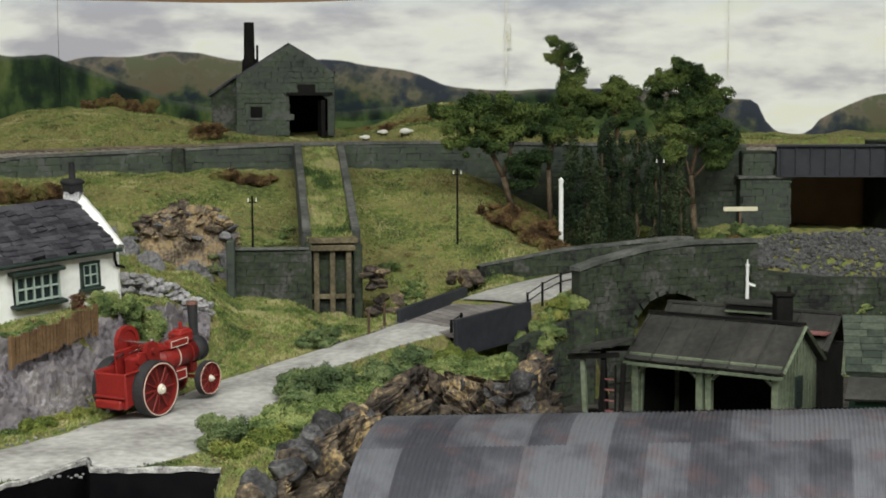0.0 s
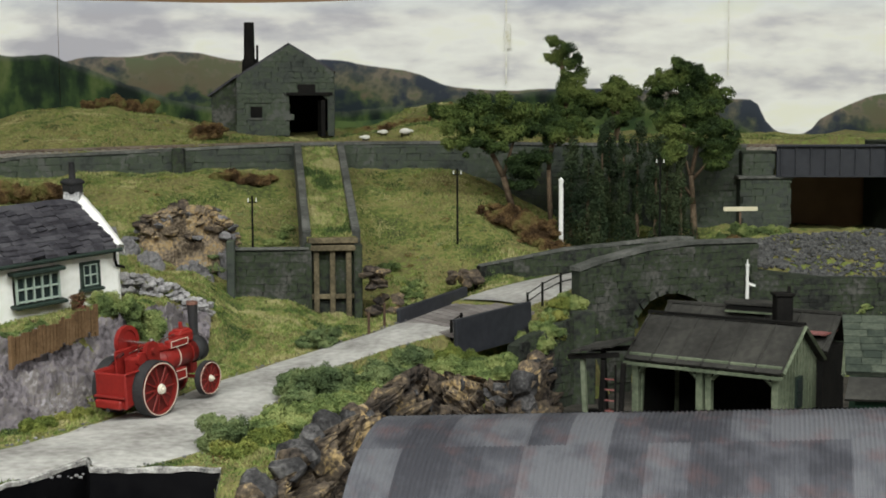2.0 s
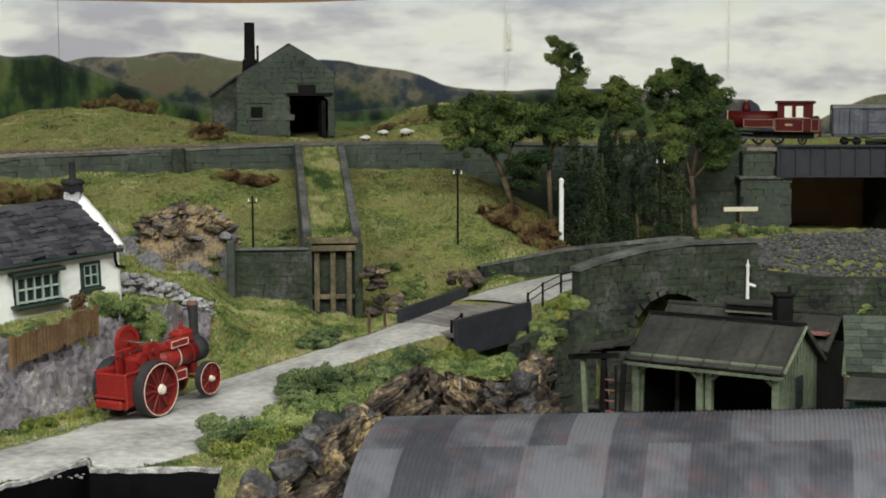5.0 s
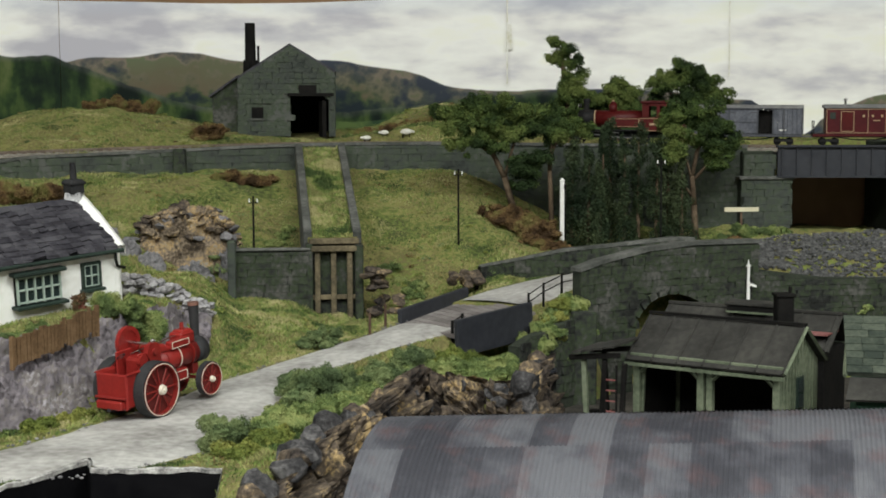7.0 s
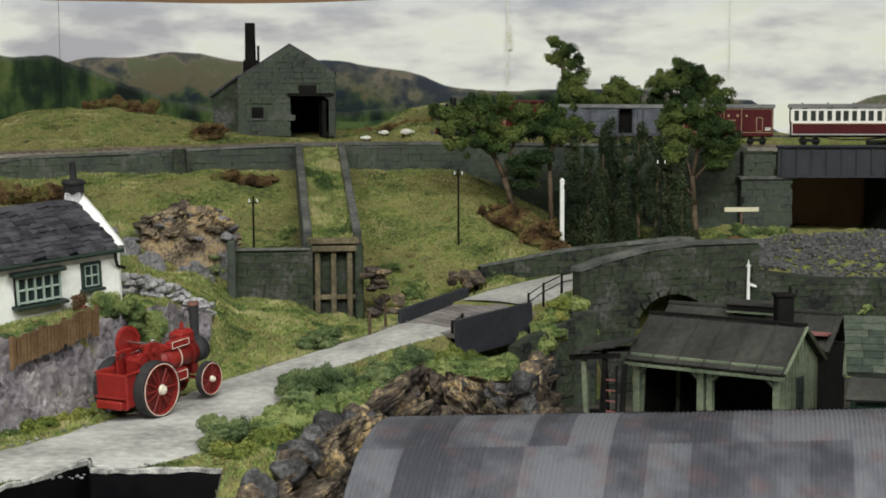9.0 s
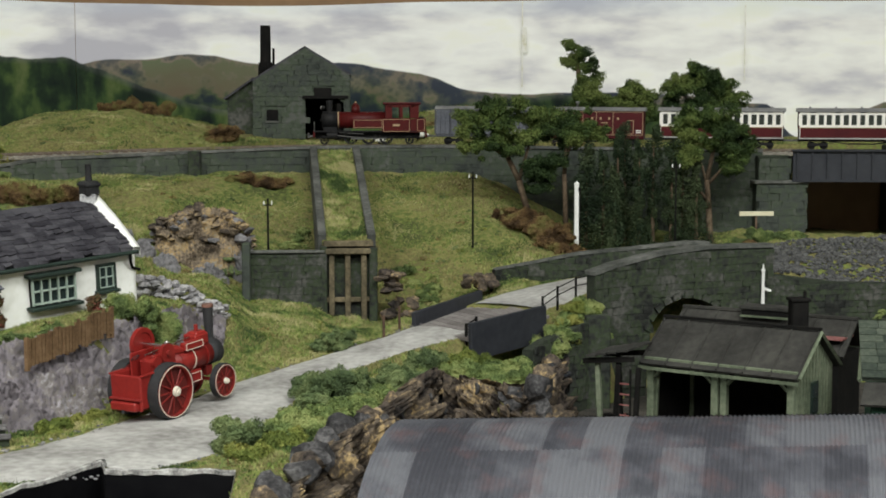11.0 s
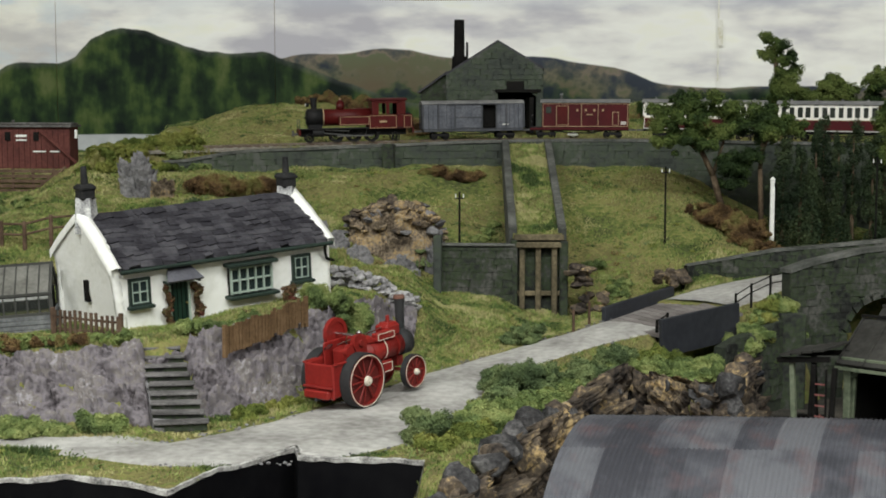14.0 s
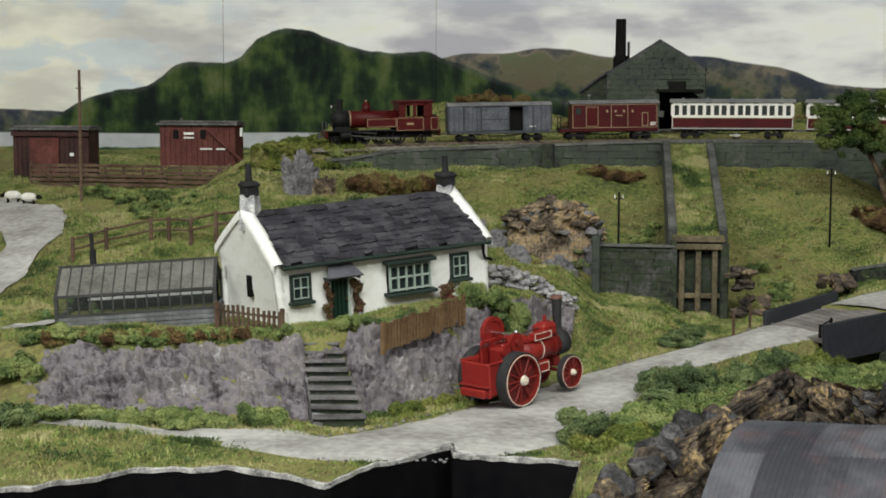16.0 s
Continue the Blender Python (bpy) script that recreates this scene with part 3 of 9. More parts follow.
def wall_body(bm, line, bottom, top, thick, cope=0.0):
    """A wall's core behind its face, along a plan line."""
    pts = [Vector((*p, 0)) for p in line]
    cum = [0.0]
    for a, b in zip(pts, pts[1:]):
        cum.append(cum[-1] + (b - a).length)
    rows = []
    for i, p in enumerate(pts):
        d = (pts[min(i + 1, len(pts) - 1)] - pts[max(i - 1, 0)]).normalized()
        n = Vector((-d.y, d.x, 0))
        zb, zt = bottom(cum[i]), top(cum[i])
        rows.append([bm.verts.new(p + Vector((0, 0, zb))), bm.verts.new(p + Vector((0, 0, zt))), bm.verts.new(p + n * thick + Vector((0, 0, zt))), bm.verts.new(p + n * thick + Vector((0, 0, zb)))])
    for r, q in zip(rows, rows[1:]):
        for k in range(4):
            bm.faces.new((r[k], q[k], q[(k + 1) % 4], r[(k + 1) % 4]))
    bm.faces.new(rows[0])
    bm.faces.new(rows[-1][::-1])
    bmesh.ops.recalc_face_normals(bm, faces=list(bm.faces))
    return bm


M_JOINT = material("wall_joint", [(0.018, 0.022, 0.017), (0.038, 0.047, 0.031)], 60, 0.95, 0.6, 400)
M_SOFTJOINT = material("mossy_joint", [(0.036, 0.044, 0.036), (0.058, 0.068, 0.054)], 60, 0.95, 0.6, 400)
M_COPE = material("coping_stone", [(0.05, 0.053, 0.048), (0.095, 0.098, 0.09), (0.16, 0.16, 0.15)], 40, 0.9, 0.6, 300)


def retaining_wall():
    xs = np.linspace(-0.335, 0.362, 40)
    line = [(x, float(track_y(x)) - 0.029) for x in xs]
    w = thing("retaining_wall", pose(0, 1.38, 0.1), "long grey-green stone retaining wall below the railway", "wall", kind="structure")
    L = sum(math.dist(a, b) for a, b in zip(line, line[1:]))
    xa = lambda s: -0.335 + 0.697 * s / L
    bot = lambda s: 0.09 if xa(s) < 0.12 else 0.04
    top = lambda s: float(track_z(xa(s))) - 0.006 - 0.008 * float(sstep(-0.28, -0.335, -xa(s)) if xa(s) > 9 else (1 - sstep(-0.33, -0.26, xa(s))))
    inv = Matrix.Translation((0, -1.38, -0.1))
    bm = wall_body(B(), line, bot, top, 0.013)
    bm.transform(inv)
    part("core", bm, M_SOFTJOINT, w)
    bm = wall_body(B(), [(x, y - 0.0015) for x, y in line], lambda s: top(s) + 0.0004, lambda s: top(s) + 0.0028, 0.013)
    bm.transform(inv)
    part("coping", bm, M_COPE, w, "pale flat coping stones")
    lay_stones(w, line, lambda s: max(bot(s), 0.098 if xa(s) < 0.1 else 0.05), top, 0.0058, 0.014, ST_WALL, 3)
    # buttress
    b = thing("buttress", pose(-0.145, 1.357, 0.1), "narrow stone buttress against the retaining wall", "buttress", kind="structure")
    part("core", box(B(), 0, 0, 0.012, 0.011, 0.012, 0.034, bevel=0.0008), M_DKSTONE, b)
    # bridge abutment beside the girder
    a = thing("abutment", pose(0.375, 1.311, 0.05), "stepped grey-green stone bridge abutment", "abutment", kind="structure")
    part("core", box(B(), 0.002, 0.012, 0.015, 0.046, 0.03, 0.072, bevel=0.001), M_JOINT, a)
    part("core", box(B(), -0.004, 0.014, 0.063, 0.03, 0.026, 0.024, bevel=0.001), M_JOINT, a)
    part("cap", box(B(), 0.002, 0.0105, 0.0515, 0.05, 0.034, 0.003, bevel=0.0006), M_COPE, a)
    lay_stones(a, [(0.354, 1.3075), (0.4, 1.3075)], lambda s: 0.04, lambda s: 0.1, 0.006, 0.012, ST_WALL, 11)
    lay_stones(a, [(0.357, 1.3115), (0.386, 1.3115)], lambda s: 0.103, lambda s: 0.124, 0.006, 0.012, ST_WALL, 12)
    a2 = thing("abutment", pose(0.515, 1.275, 0.05), "grey-green stone bridge abutment", "abutment", kind="structure")
    part("core", box(B(), 0.03, 0.07, 0.032, 0.08, 0.145, 0.1, bevel=0.001), M_JOINT, a2)
    lay_stones(a2, [(0.505, 1.2715), (0.585, 1.2715)], lambda s: 0.03, lambda s: 0.13, 0.006, 0.012, ST_WALL, 13)


retaining_wall()


def girder_bridge():
    g = thing("girder_bridge", pose(0.442, 1.3, 0.116, 0, 0, -9), "dark grey plate girder railway bridge", "bridge")
    part("girder", box(B(), 0, 0, 0, 0.112, 0.003, 0.0265, bevel=0.0004), M_IRON, g)
    part("flange", box(B(), 0, -0.001, 0.0135, 0.114, 0.007, 0.0016), M_IRON, g)
    part("flange", box(B(), 0, -0.001, -0.0135, 0.114, 0.007, 0.0016), M_IRON, g)
    for i in range(9):
        part("stiffener", box(B(), -0.052 + 0.013 * i, -0.002, 0, 0.0012, 0.0025, 0.025), M_IRON, g)
    part("girder", box(B(), 0, 0.056, 0, 0.112, 0.003, 0.0265, bevel=0.0004), M_IRON, g)
    # Carried far back beyond the girders to keep light out of the opening.
    part("shading_deck", box(B(), 0.01, 0.09, 0.006, 0.14, 0.176, 0.004), M_DARK, g)
    bm = box(B(), 0.46, 1.43, 0.07, 0.15, 0.012, 0.06)
    tagged(part("board", bm, M_WOODBOARD, None), "bare brown board behind the bridge opening", "board")


girder_bridge()


def chute():
    """Overgrown stone incline from the railway down to a timber loading bin."""
    top, low = Vector((-0.020, 1.384, 0.129)), Vector((-0.0075, 1.118, 0.0695))
    d = low - top
    c = thing("incline", Matrix.Translation((0, 1.25, 0.03)), "grassy stone-edged loading incline down the bank", "incline")
    off = Vector((0, -1.25, -0.03))
    side = Vector((1, 0.05, 0)).normalized()
    hw = 0.0195
    bm = B()
    q = [top - side * hw, low - side * (hw - 0.001), low + side * (hw - 0.001), top + side * hw]
    slab(bm, [v + off - Vector((0, 0, 0.001)) for v in q], 0.03)
    part("bank", bm, M_SOIL, c)
    for s in (-1, 1):
        bm = B()
        a, b = top + side * s * hw, low + side * s * (hw - 0.001)
        w = side * 0.0032
        slab(bm, [a - w + off + Vector((0, 0, 0.0035)), b - w + off + Vector((0, 0, 0.0035)), b + w + off + Vector((0, 0, 0.0035)), a + w + off + Vector((0, 0, 0.0035))], 0.04)
        bmesh.ops.bevel(bm, geom=list(bm.edges), offset=0.0006, segments=1, affect="EDGES")
        part("edge_wall", bm, M_COPE, c, "grey stone edge wall")
    t = thing("loading_bin", pose(-0.0065, 1.112, 0.005, 0, 0, 3), "timber-framed stone loading bin at the foot of the incline", "loading bin")
    part("back", box(B(), 0, 0.008, 0.028, 0.037, 0.012, 0.07, bevel=0.0008), M_DKSTONE, t)
    part("beam", box(B(), 0, -0.002, 0.0615, 0.037, 0.006, 0.0042, bevel=0.0005), M_TIMBER, t)
    part("beam", box(B(), 0, -0.003, 0.056, 0.035, 0.006, 0.0042, bevel=0.0005), M_TIMBER, t)
    for x, zb in ((-0.0125, 0.024), (-0.0005, 0.012), (0.0115, 0.008)):
        part("post", box(B(), x, -0.0015, (zb - 0.016 + 0.054) / 2, 0.004, 0.004, 0.054 - zb + 0.016, bevel=0.0004), M_TIMBER, t)
    part("rail", box(B(), 0, -0.0005, 0.0195, 0.034, 0.003, 0.0036, bevel=0.0004), M_TIMBER, t)
    part("jamb", box(B(), 0.0185, 0.0, 0.026, 0.006, 0.012, 0.066, bevel=0.0008), M_DKSTONE, t)
    part("jamb", box(B(), -0.0185, 0.0, 0.03, 0.005, 0.012, 0.06, bevel=0.0008), M_DKSTONE, t)
    # low dark wall beside the bin
    lw = thing("low_wall", pose(-0.052, 1.105, 0.02), "low dark stone wall let into the bank", "wall")
    part("core", box(B(), 0, 0.004, 0.015, 0.055, 0.006, 0.05), M_JOINT, lw)
    part("coping", box(B(), 0, 0.003, 0.041, 0.056, 0.008, 0.002, bevel=0.0005), M_COPE, lw)
    lay_stones(lw, [(-0.079, 1.1055), (-0.025, 1.1055)], lambda s: 0.014, lambda s: 0.059, 0.005, 0.011, ST_DARK, 5)
    part("pier", box(B(), -0.0295, 0.0, 0.02, 0.006, 0.012, 0.056, bevel=0.0007), M_WALLSTONE, lw)


chute()


# ---- stone engine shed on the skyline ----
def engine_shed():
    x0, x1, y = -0.103, -0.006, 1.51
    W = x1 - x0
    cx = (x0 + x1) / 2
    s = thing("engine_shed", pose(cx, y, 0.136), "roofless-looking grey-green slate engine shed with a dark doorway", "shed")
    eave, apex, ax = 0.064, 0.0915, 0.0035
    gable = [(-W / 2, 0), (-W / 2, eave - 0.006), (ax, apex), (W / 2, eave), (W / 2, 0)]
    door = (0.0035, 0.042, 0.041)
    bm = B()
    # gable with its doorway left open
    prism(bm, [(-W / 2, 0), (-W / 2, eave - 0.006), (door[0], apex - 0.0005), (door[0], 0)], 0, 0.004)
    prism(bm, [(door[0], door[2]), (door[0], apex - 0.0005), (ax, apex), (W / 2, eave), (W / 2, door[2] - 0.004), (door[1], door[2] - 0.004), (door[1] - 0.006, door[2])], 0, 0.004)
    prism(bm, [(door[1], 0), (door[1], door[2] - 0.004), (W / 2, door[2] - 0.004), (W / 2, 0)], 0, 0.004)
    part("gable_wall", bm, M_WALLSTONE, s)
    part("side_wall", box(B(), -W / 2 + 0.002, 0.065, 0.029, 0.004, 0.12, 0.058), M_WALLSTONE, s)
    part("side_wall", box(B(), W / 2 - 0.002, 0.065, 0.032, 0.004, 0.12, 0.064), M_WALLSTONE, s)
    part("back_wall", box(B(), 0, 0.125, 0.03, W, 0.004, 0.06), M_DARK, s)
    for a, b in (((-W / 2 - 0.001, eave - 0.006), (ax, apex)), ((ax, apex), (W / 2 + 0.001, eave))):
        bm = B()
        slab(bm, [(a[0], 0.003, a[1] + 0.002), (b[0], 0.003, b[1] + 0.002), (b[0], 0.127, b[1] + 0.002), (a[0], 0.127, a[1] + 0.002)], 0.003)
        part("roof_slope", bm, M_SLATE, s)
    part("window", box(B(), -0.029, 0.0, 0.0245, 0.0115, 0.003, 0.011), M_DARK, s, "dark empty window")
    part("window_sill", box(B(), -0.029, -0.0012, 0.018, 0.014, 0.003, 0.002), M_COPE, s)
    part("door_lintel", box(B(), 0.024, -0.001, 0.0425, 0.046, 0.003, 0.003), M_DARK, s, "dark timber lintel")
    part("door_leaf", box(B(), 0.0375, 0.012, 0.018, 0.004, 0.03, 0.036, pose(0, 0, 0, 0, 0, 8)), M_DARK, s, "opened black door leaf")
    part("smoke_stain", box(B(), 0.021, -0.0004, 0.0475, 0.018, 0.0012, 0.009, bevel=0.0005), M_DARK, s, "sooted hole above the door")
    bm = B()
    cyl(bm, (-0.037, 0.03, 0.05), (-0.037, 0.03, 0.115), 0.006, 0.0052, 14)
    cyl(bm, (-0.037, 0.03, 0.05), (-0.037, 0.03, 0.078), 0.0085, 0.0072, 4)
    part("chimney", bm, M_DARK, s, "tall sooty iron chimney")
    bm = B()
    cyl(bm, (-0.029, 0.03, 0.07), (-0.029, 0.03, 0.092), 0.0012, None, 8)
    part("vent_pipe", bm, M_DARK, s)
    # lean-to
    bm = B()
    prism(bm, [(-W / 2 - 0.026, 0), (-W / 2 - 0.026, 0.042), (-W / 2, 0.06), (-W / 2, 0)], 0.012, 0.09)
    part("lean_to", bm, M_DKSTONE, s, "dark lean-to at the side")
    bm = B()
    slab(bm, [(-W / 2 - 0.03, 0.008, 0.0415), (-W / 2, 0.008, 0.0625), (-W / 2, 0.092, 0.0625), (-W / 2 - 0.03, 0.092, 0.0415)], 0.002)
    part("lean_to_roof", bm, M_SLATE, s)

    def keep(u, z):
        x = u - W / 2
        zz = z - 0.136
        roof = np.interp(x, [-W / 2, ax, W / 2], [eave - 0.006, apex, eave])
        if zz > roof - 0.002 or (door[0] - 0.003 < x < door[1] + 0.003 and zz < door[2] + 0.002):
            return False
        return not (abs(x + 0.029) < 0.009 and abs(zz - 0.0245) < 0.0075) and not (abs(x - 0.021) < 0.012 and abs(zz - 0.0475) < 0.006)
    lay_stones(s, [(x0, y - 0.0003), (x1, y - 0.0003)], lambda u: 0.137, lambda u: 0.229, 0.0052, 0.011, ST_WALL, 21, keep)


engine_shed()


# ---- cottage ----
M_POT = material("sooty_pot", [(0.01, 0.01, 0.011), (0.03, 0.03, 0.032)], 90, 0.8, 0.4)
M_STACK = material("stack_soot", [(0.02, 0.02, 0.022), (0.08, 0.08, 0.085), (0.5, 0.5, 0.49)], 120, 0.9, 0.5)
M_PANE = bpy.data.materials.new("window_glass")
M_PANE.use_nodes = True
_b = M_PANE.node_tree.nodes["Principled BSDF"]
_b.inputs["Base Color"].default_value = (0.02, 0.03, 0.03, 1)
_b.inputs["Roughness"].default_value = 0.25
_b.inputs["Specular IOR Level"].default_value = 0.2
M_FRAMELIGHT = material("frame_pale_green", [(0.3, 0.38, 0.33), (0.42, 0.5, 0.44)], 80, 0.6, 0.1)


def sash(parent, x, z, w, h, cols, rows, y=-0.0012, hood=False):
    win = part("window", box(B(), x, 0.0005, z, w - 0.0012, 0.002, h - 0.0012), M_DARK, parent)
    part("pane", box(B(), x, -0.0006, z, w - 0.0018, 0.0006, h - 0.0018), M_PANE, win, "dark window glass")
    bm = B()
    t = 0.0016
    box(bm, x, y, z + h / 2, w + t, 0.0022, t)
    box(bm, x, y, z - h / 2, w + t, 0.0022, t)
    box(bm, x - w / 2, y, z, t, 0.0022, h)
    box(bm, x + w / 2, y, z, t, 0.0022, h)
    part("window_frame", bm, M_FRAMEGREEN, win, "dark green window frame")
    bm = B()
    for k in (-1, 1):
        box(bm, x + k * (w / 2 - 0.0012), y - 0.0003, z, 0.0004, 0.0014, h - t)
        box(bm, x, y - 0.0003, z + k * (h / 2 - 0.0012), w - t, 0.0014, 0.0004)
    part("sash_frame", bm, M_FRAMELIGHT, win, "pale green sash")
    for i in range(1, cols):
        part("glazing_bar", box(B(), x - w / 2 + w * i / cols, y - 0.0002, z, 0.0006, 0.0016, h - t), M_FRAMELIGHT, win, "pale green glazing bar")
    for i in range(1, rows):
        part("glazing_bar", box(B(), x, y - 0.0003, z - h / 2 + h * i / rows, w - t, 0.0016, 0.0006), M_FRAMELIGHT, win, "pale green glazing bar")
    part("window_sill", box(B(), x, y - 0.0012, z - h / 2 - 0.0014, w + 0.004, 0.005, 0.0018, bevel=0.0003), M_FRAMEGREEN, win)
    return win


COTTAGE = pose(-0.247, 0.8381, 0.0348, 2.73, -3.99, 40.09)
CL, CW, CE, CR = 0.1449, 0.0865, 0.0368, 0.0595


def cottage():
    c = thing("cottage", COTTAGE, "whitewashed stone cottage with a dark slate roof and two chimneys", "cottage")
    rnd = random.Random(4)

    def rendered(quadf, nu, nv, amp, thick):
        """A wall panel with uneven whitewashed faces."""
        bm = B()
        g = [[bm.verts.new(quadf(i / nu, j / nv)) for j in range(nv + 1)] for i in range(nu + 1)]
        for i in range(nu):
            for j in range(nv):
                bm.faces.new((g[i][j], g[i + 1][j], g[i + 1][j + 1], g[i][j + 1]))
        bm.normal_update()
        for v in bm.verts:
            v.co += v.normal * (noise.noise(v.co * 160) * amp + noise.noise(v.co * 420) * amp * 0.5)
        ret = bmesh.ops.solidify(bm, geom=list(bm.faces), thickness=thick)
        bmesh.ops.recalc_face_normals(bm, faces=list(bm.faces))
        return bm
    lean = 0.0035
    part("front_wall", rendered(lambda u, v: Vector((lean * (1 - v) * (1 - u) - 0.0015 * v * (1 - u) + CL * u, 0, -0.012 + (CE + 0.012) * v)), 60, 20, 0.0007, 0.004), M_WHITEWASH, c, "", True)
    part("back_wall", rendered(lambda u, v: Vector((CL * (1 - u), CW, -0.012 + (CE + 0.012) * v)), 20, 8, 0.0005, 0.004), M_WHITEWASH, c, "", True)
    for name, x, flip in (("gable_wall", 0.0, 1), ("gable_wall", CL, 0)):
        def gq(u, v, x=x, flip=flip):
            y = CW * (1 - u if flip else u)
            roof = CE + (CR - CE) * (1 - abs(2 * y / CW - 1)) + 0.002
            z = -0.012 + (roof + 0.012) * v
            lx = (lean * (1 - v) - 0.0015 * v) if flip else 0
            return Vector((x + lx, y, z))
        part(name, rendered(gq, 24, 20, 0.0007, 0.0045), M_WHITEWASH, c, "", True)
        # raised white coping along the verge
        for s in (0, 1):
            bm = B()
            y0, y1 = (-0.003, CW / 2) if s == 0 else (CW + 0.003, CW / 2)
            z0, z1 = CE - 0.0015, CR + 0.004
            xa, xb = (x - 0.0025, x + 0.0045) if flip else (x - 0.0045, x + 0.0025)
            n = 12
            g = []
            for k in range(n + 1):
                u = k / n
                yy, zz = y0 + (y1 - y0) * u, z0 + (z1 - z0) * u + 0.0012 * math.sin(u * math.pi) + rnd.uniform(-0.0003, 0.0003)
                g.append([bm.verts.new((xx, yy, zz + dz)) for xx, dz in ((xa, -0.004), (xa, 0.0012), ((xa + xb) / 2, 0.002), (xb, 0.0012), (xb, -0.004))])
            for a, b in zip(g, g[1:]):
                for i in range(4):
                    bm.faces.new((a[i], b[i], b[i + 1], a[i + 1]))
            bmesh.ops.recalc_face_normals(bm, faces=list(bm.faces))
            part("verge_coping", bm, M_WHITEWASH, c, "thick white verge coping", True)
    slope = math.degrees(math.atan2(CR - CE, CW / 2))
    roof = None
    for s in (0, 1):
        bm = B()
        if s == 0:
            slab(bm, [(0.003, -0.004, CE - 0.0015), (CL - 0.003, -0.004, CE - 0.0015), (CL - 0.003, CW / 2, CR + 0.0003), (0.003, CW / 2, CR + 0.0003)], 0.002)
        else:
            slab(bm, [(CL - 0.003, CW + 0.004, CE - 0.0015), (0.003, CW + 0.004, CE - 0.0015), (0.003, CW / 2, CR + 0.0003), (CL - 0.003, CW / 2, CR + 0.0003)], 0.002)
        r = part("roof_slope", bm, M_SLATE, c)
        roof = roof or r
    part("ridge", cyl(B(), (0.005, CW / 2, CR + 0.0012), (CL - 0.005, CW / 2, CR + 0.0012), 0.0014, None, 8), M_SLATE, c)
    # slates, course by course, on the front slope
    LATER_SLATES.append(roof)
    # chimneys
    for x, zt, zb, w in ((0.0042, 0.0842, 0.052, 0.0098), (0.1412, 0.0775, 0.052, 0.0105)):
        st = part("chimney", cyl(B(), (x, CW / 2, zb), (x, CW / 2, zt - 0.011), w * 0.82, w * 0.64, 4), M_STACKMIX, c, "soot-streaked white chimney stack")
        part("stack_cap", box(box(B(), x, CW / 2, zt - 0.0075, w * 0.92, w, 0.009, bevel=0.0009), x, CW / 2, zt - 0.0052, w * 1.06, w * 1.15, 0.0022, bevel=0.0006), M_POT, st, "soot-black corbelled cap")
        part("chimney_pot", cyl(B(), (x, CW / 2, zt - 0.004), (x, CW / 2, zt + 0.0075), 0.0023, 0.0018, 12), M_POT, st, "black chimney pot")
    sash(c, 0.0148, 0.0212, 0.0118, 0.0148, 2, 2)
    sash(c, 0.1235, 0.0212, 0.0115, 0.0148, 2, 2)
    # bow window
    bay = part("bow_window", box(B(), 0.0868, -0.0008, 0.0195, 0.0285, 0.003, 0.0175), M_DARK, c)
    part("pane", box(B(), 0.0868, -0.0028, 0.0195, 0.0275, 0.0006, 0.0165), M_PANE, bay, "dark window glass")
    for i in range(6):
        part("glazing_bar", box(B(), 0.0868 - 0.0138 + 0.0276 * i / 5, -0.0038, 0.0195, 0.0009, 0.002, 0.0165), M_FRAMELIGHT, bay, "pale green glazing bar")
    for z in (0.0122, 0.0197, 0.0268):
        part("glazing_bar", box(B(), 0.0868, -0.0038, z, 0.0285, 0.002, 0.0009), M_FRAMELIGHT, bay, "pale green glazing bar")
    part("hood", box(B(), 0.0868, -0.0035, 0.0293, 0.034, 0.009, 0.0022, pose(0, 0, 0, 0, 0, 0), 0.0004), M_FRAMEGREEN, bay, "dark green hood board")
    part("window_sill", box(B(), 0.0872, -0.0035, 0.0095, 0.034, 0.009, 0.002, bevel=0.0004), M_FRAMEGREEN, bay, "dark green sill")
    # door, stone step and hood
    d = part("door", box(B(), 0.0395, -0.0006, 0.0115, 0.0115, 0.0016, 0.033, bevel=0.0002), M_DKGREEN, c, "dark green boarded door")
    part("door_frame", box(box(B(), 0.0333, -0.0012, 0.0115, 0.0012, 0.0026, 0.034), 0.0457, -0.0012, 0.0115, 0.0012, 0.0026, 0.034), M_FRAMELIGHT, d)
    bm = B()
    for i in range(4):
        box(bm, 0.0355 + 0.0027 * i, -0.0016, 0.0115, 0.0002, 0.0008, 0.031)
    part("board_joints", bm, M_DARK, d)
    part("knob", cyl(B(), (0.0437, -0.002, 0.011), (0.0437, -0.0035, 0.011), 0.0005, None, 8), M_BRASS, d, "brass knob")
    bm = B()
    q0 = [(0.0285, -0.0105, 0.0262), (0.052, -0.0105, 0.0262), (0.0462, 0.001, 0.0352), (0.0345, 0.001, 0.0352)]
    slab(bm, q0, 0.0012)
    part("door_hood", bm, M_LEAD, c, "grey lead porch hood")
    for x in (0.0308, 0.05):
        part("hood_bracket", box(B(), x, -0.0045, 0.0245, 0.0012, 0.009, 0.0012, pose(0, 0, 0, 0, 0, 0)), M_FRAMEGREEN, c)
    part("doorstep", box(B(), 0.0395, -0.006, -0.0065, 0.019, 0.011, 0.0035, bevel=0.0005), M_COPE, c, "worn slate doorstep")
    bm = B()
    cyl(bm, (0.002, -0.0058, CE - 0.0022), (CL - 0.001, -0.0058, CE - 0.0022), 0.0013, None, 10)
    part("gutter", bm, M_FRAMEGREEN, c, "dark green gutter")
    bm = B()
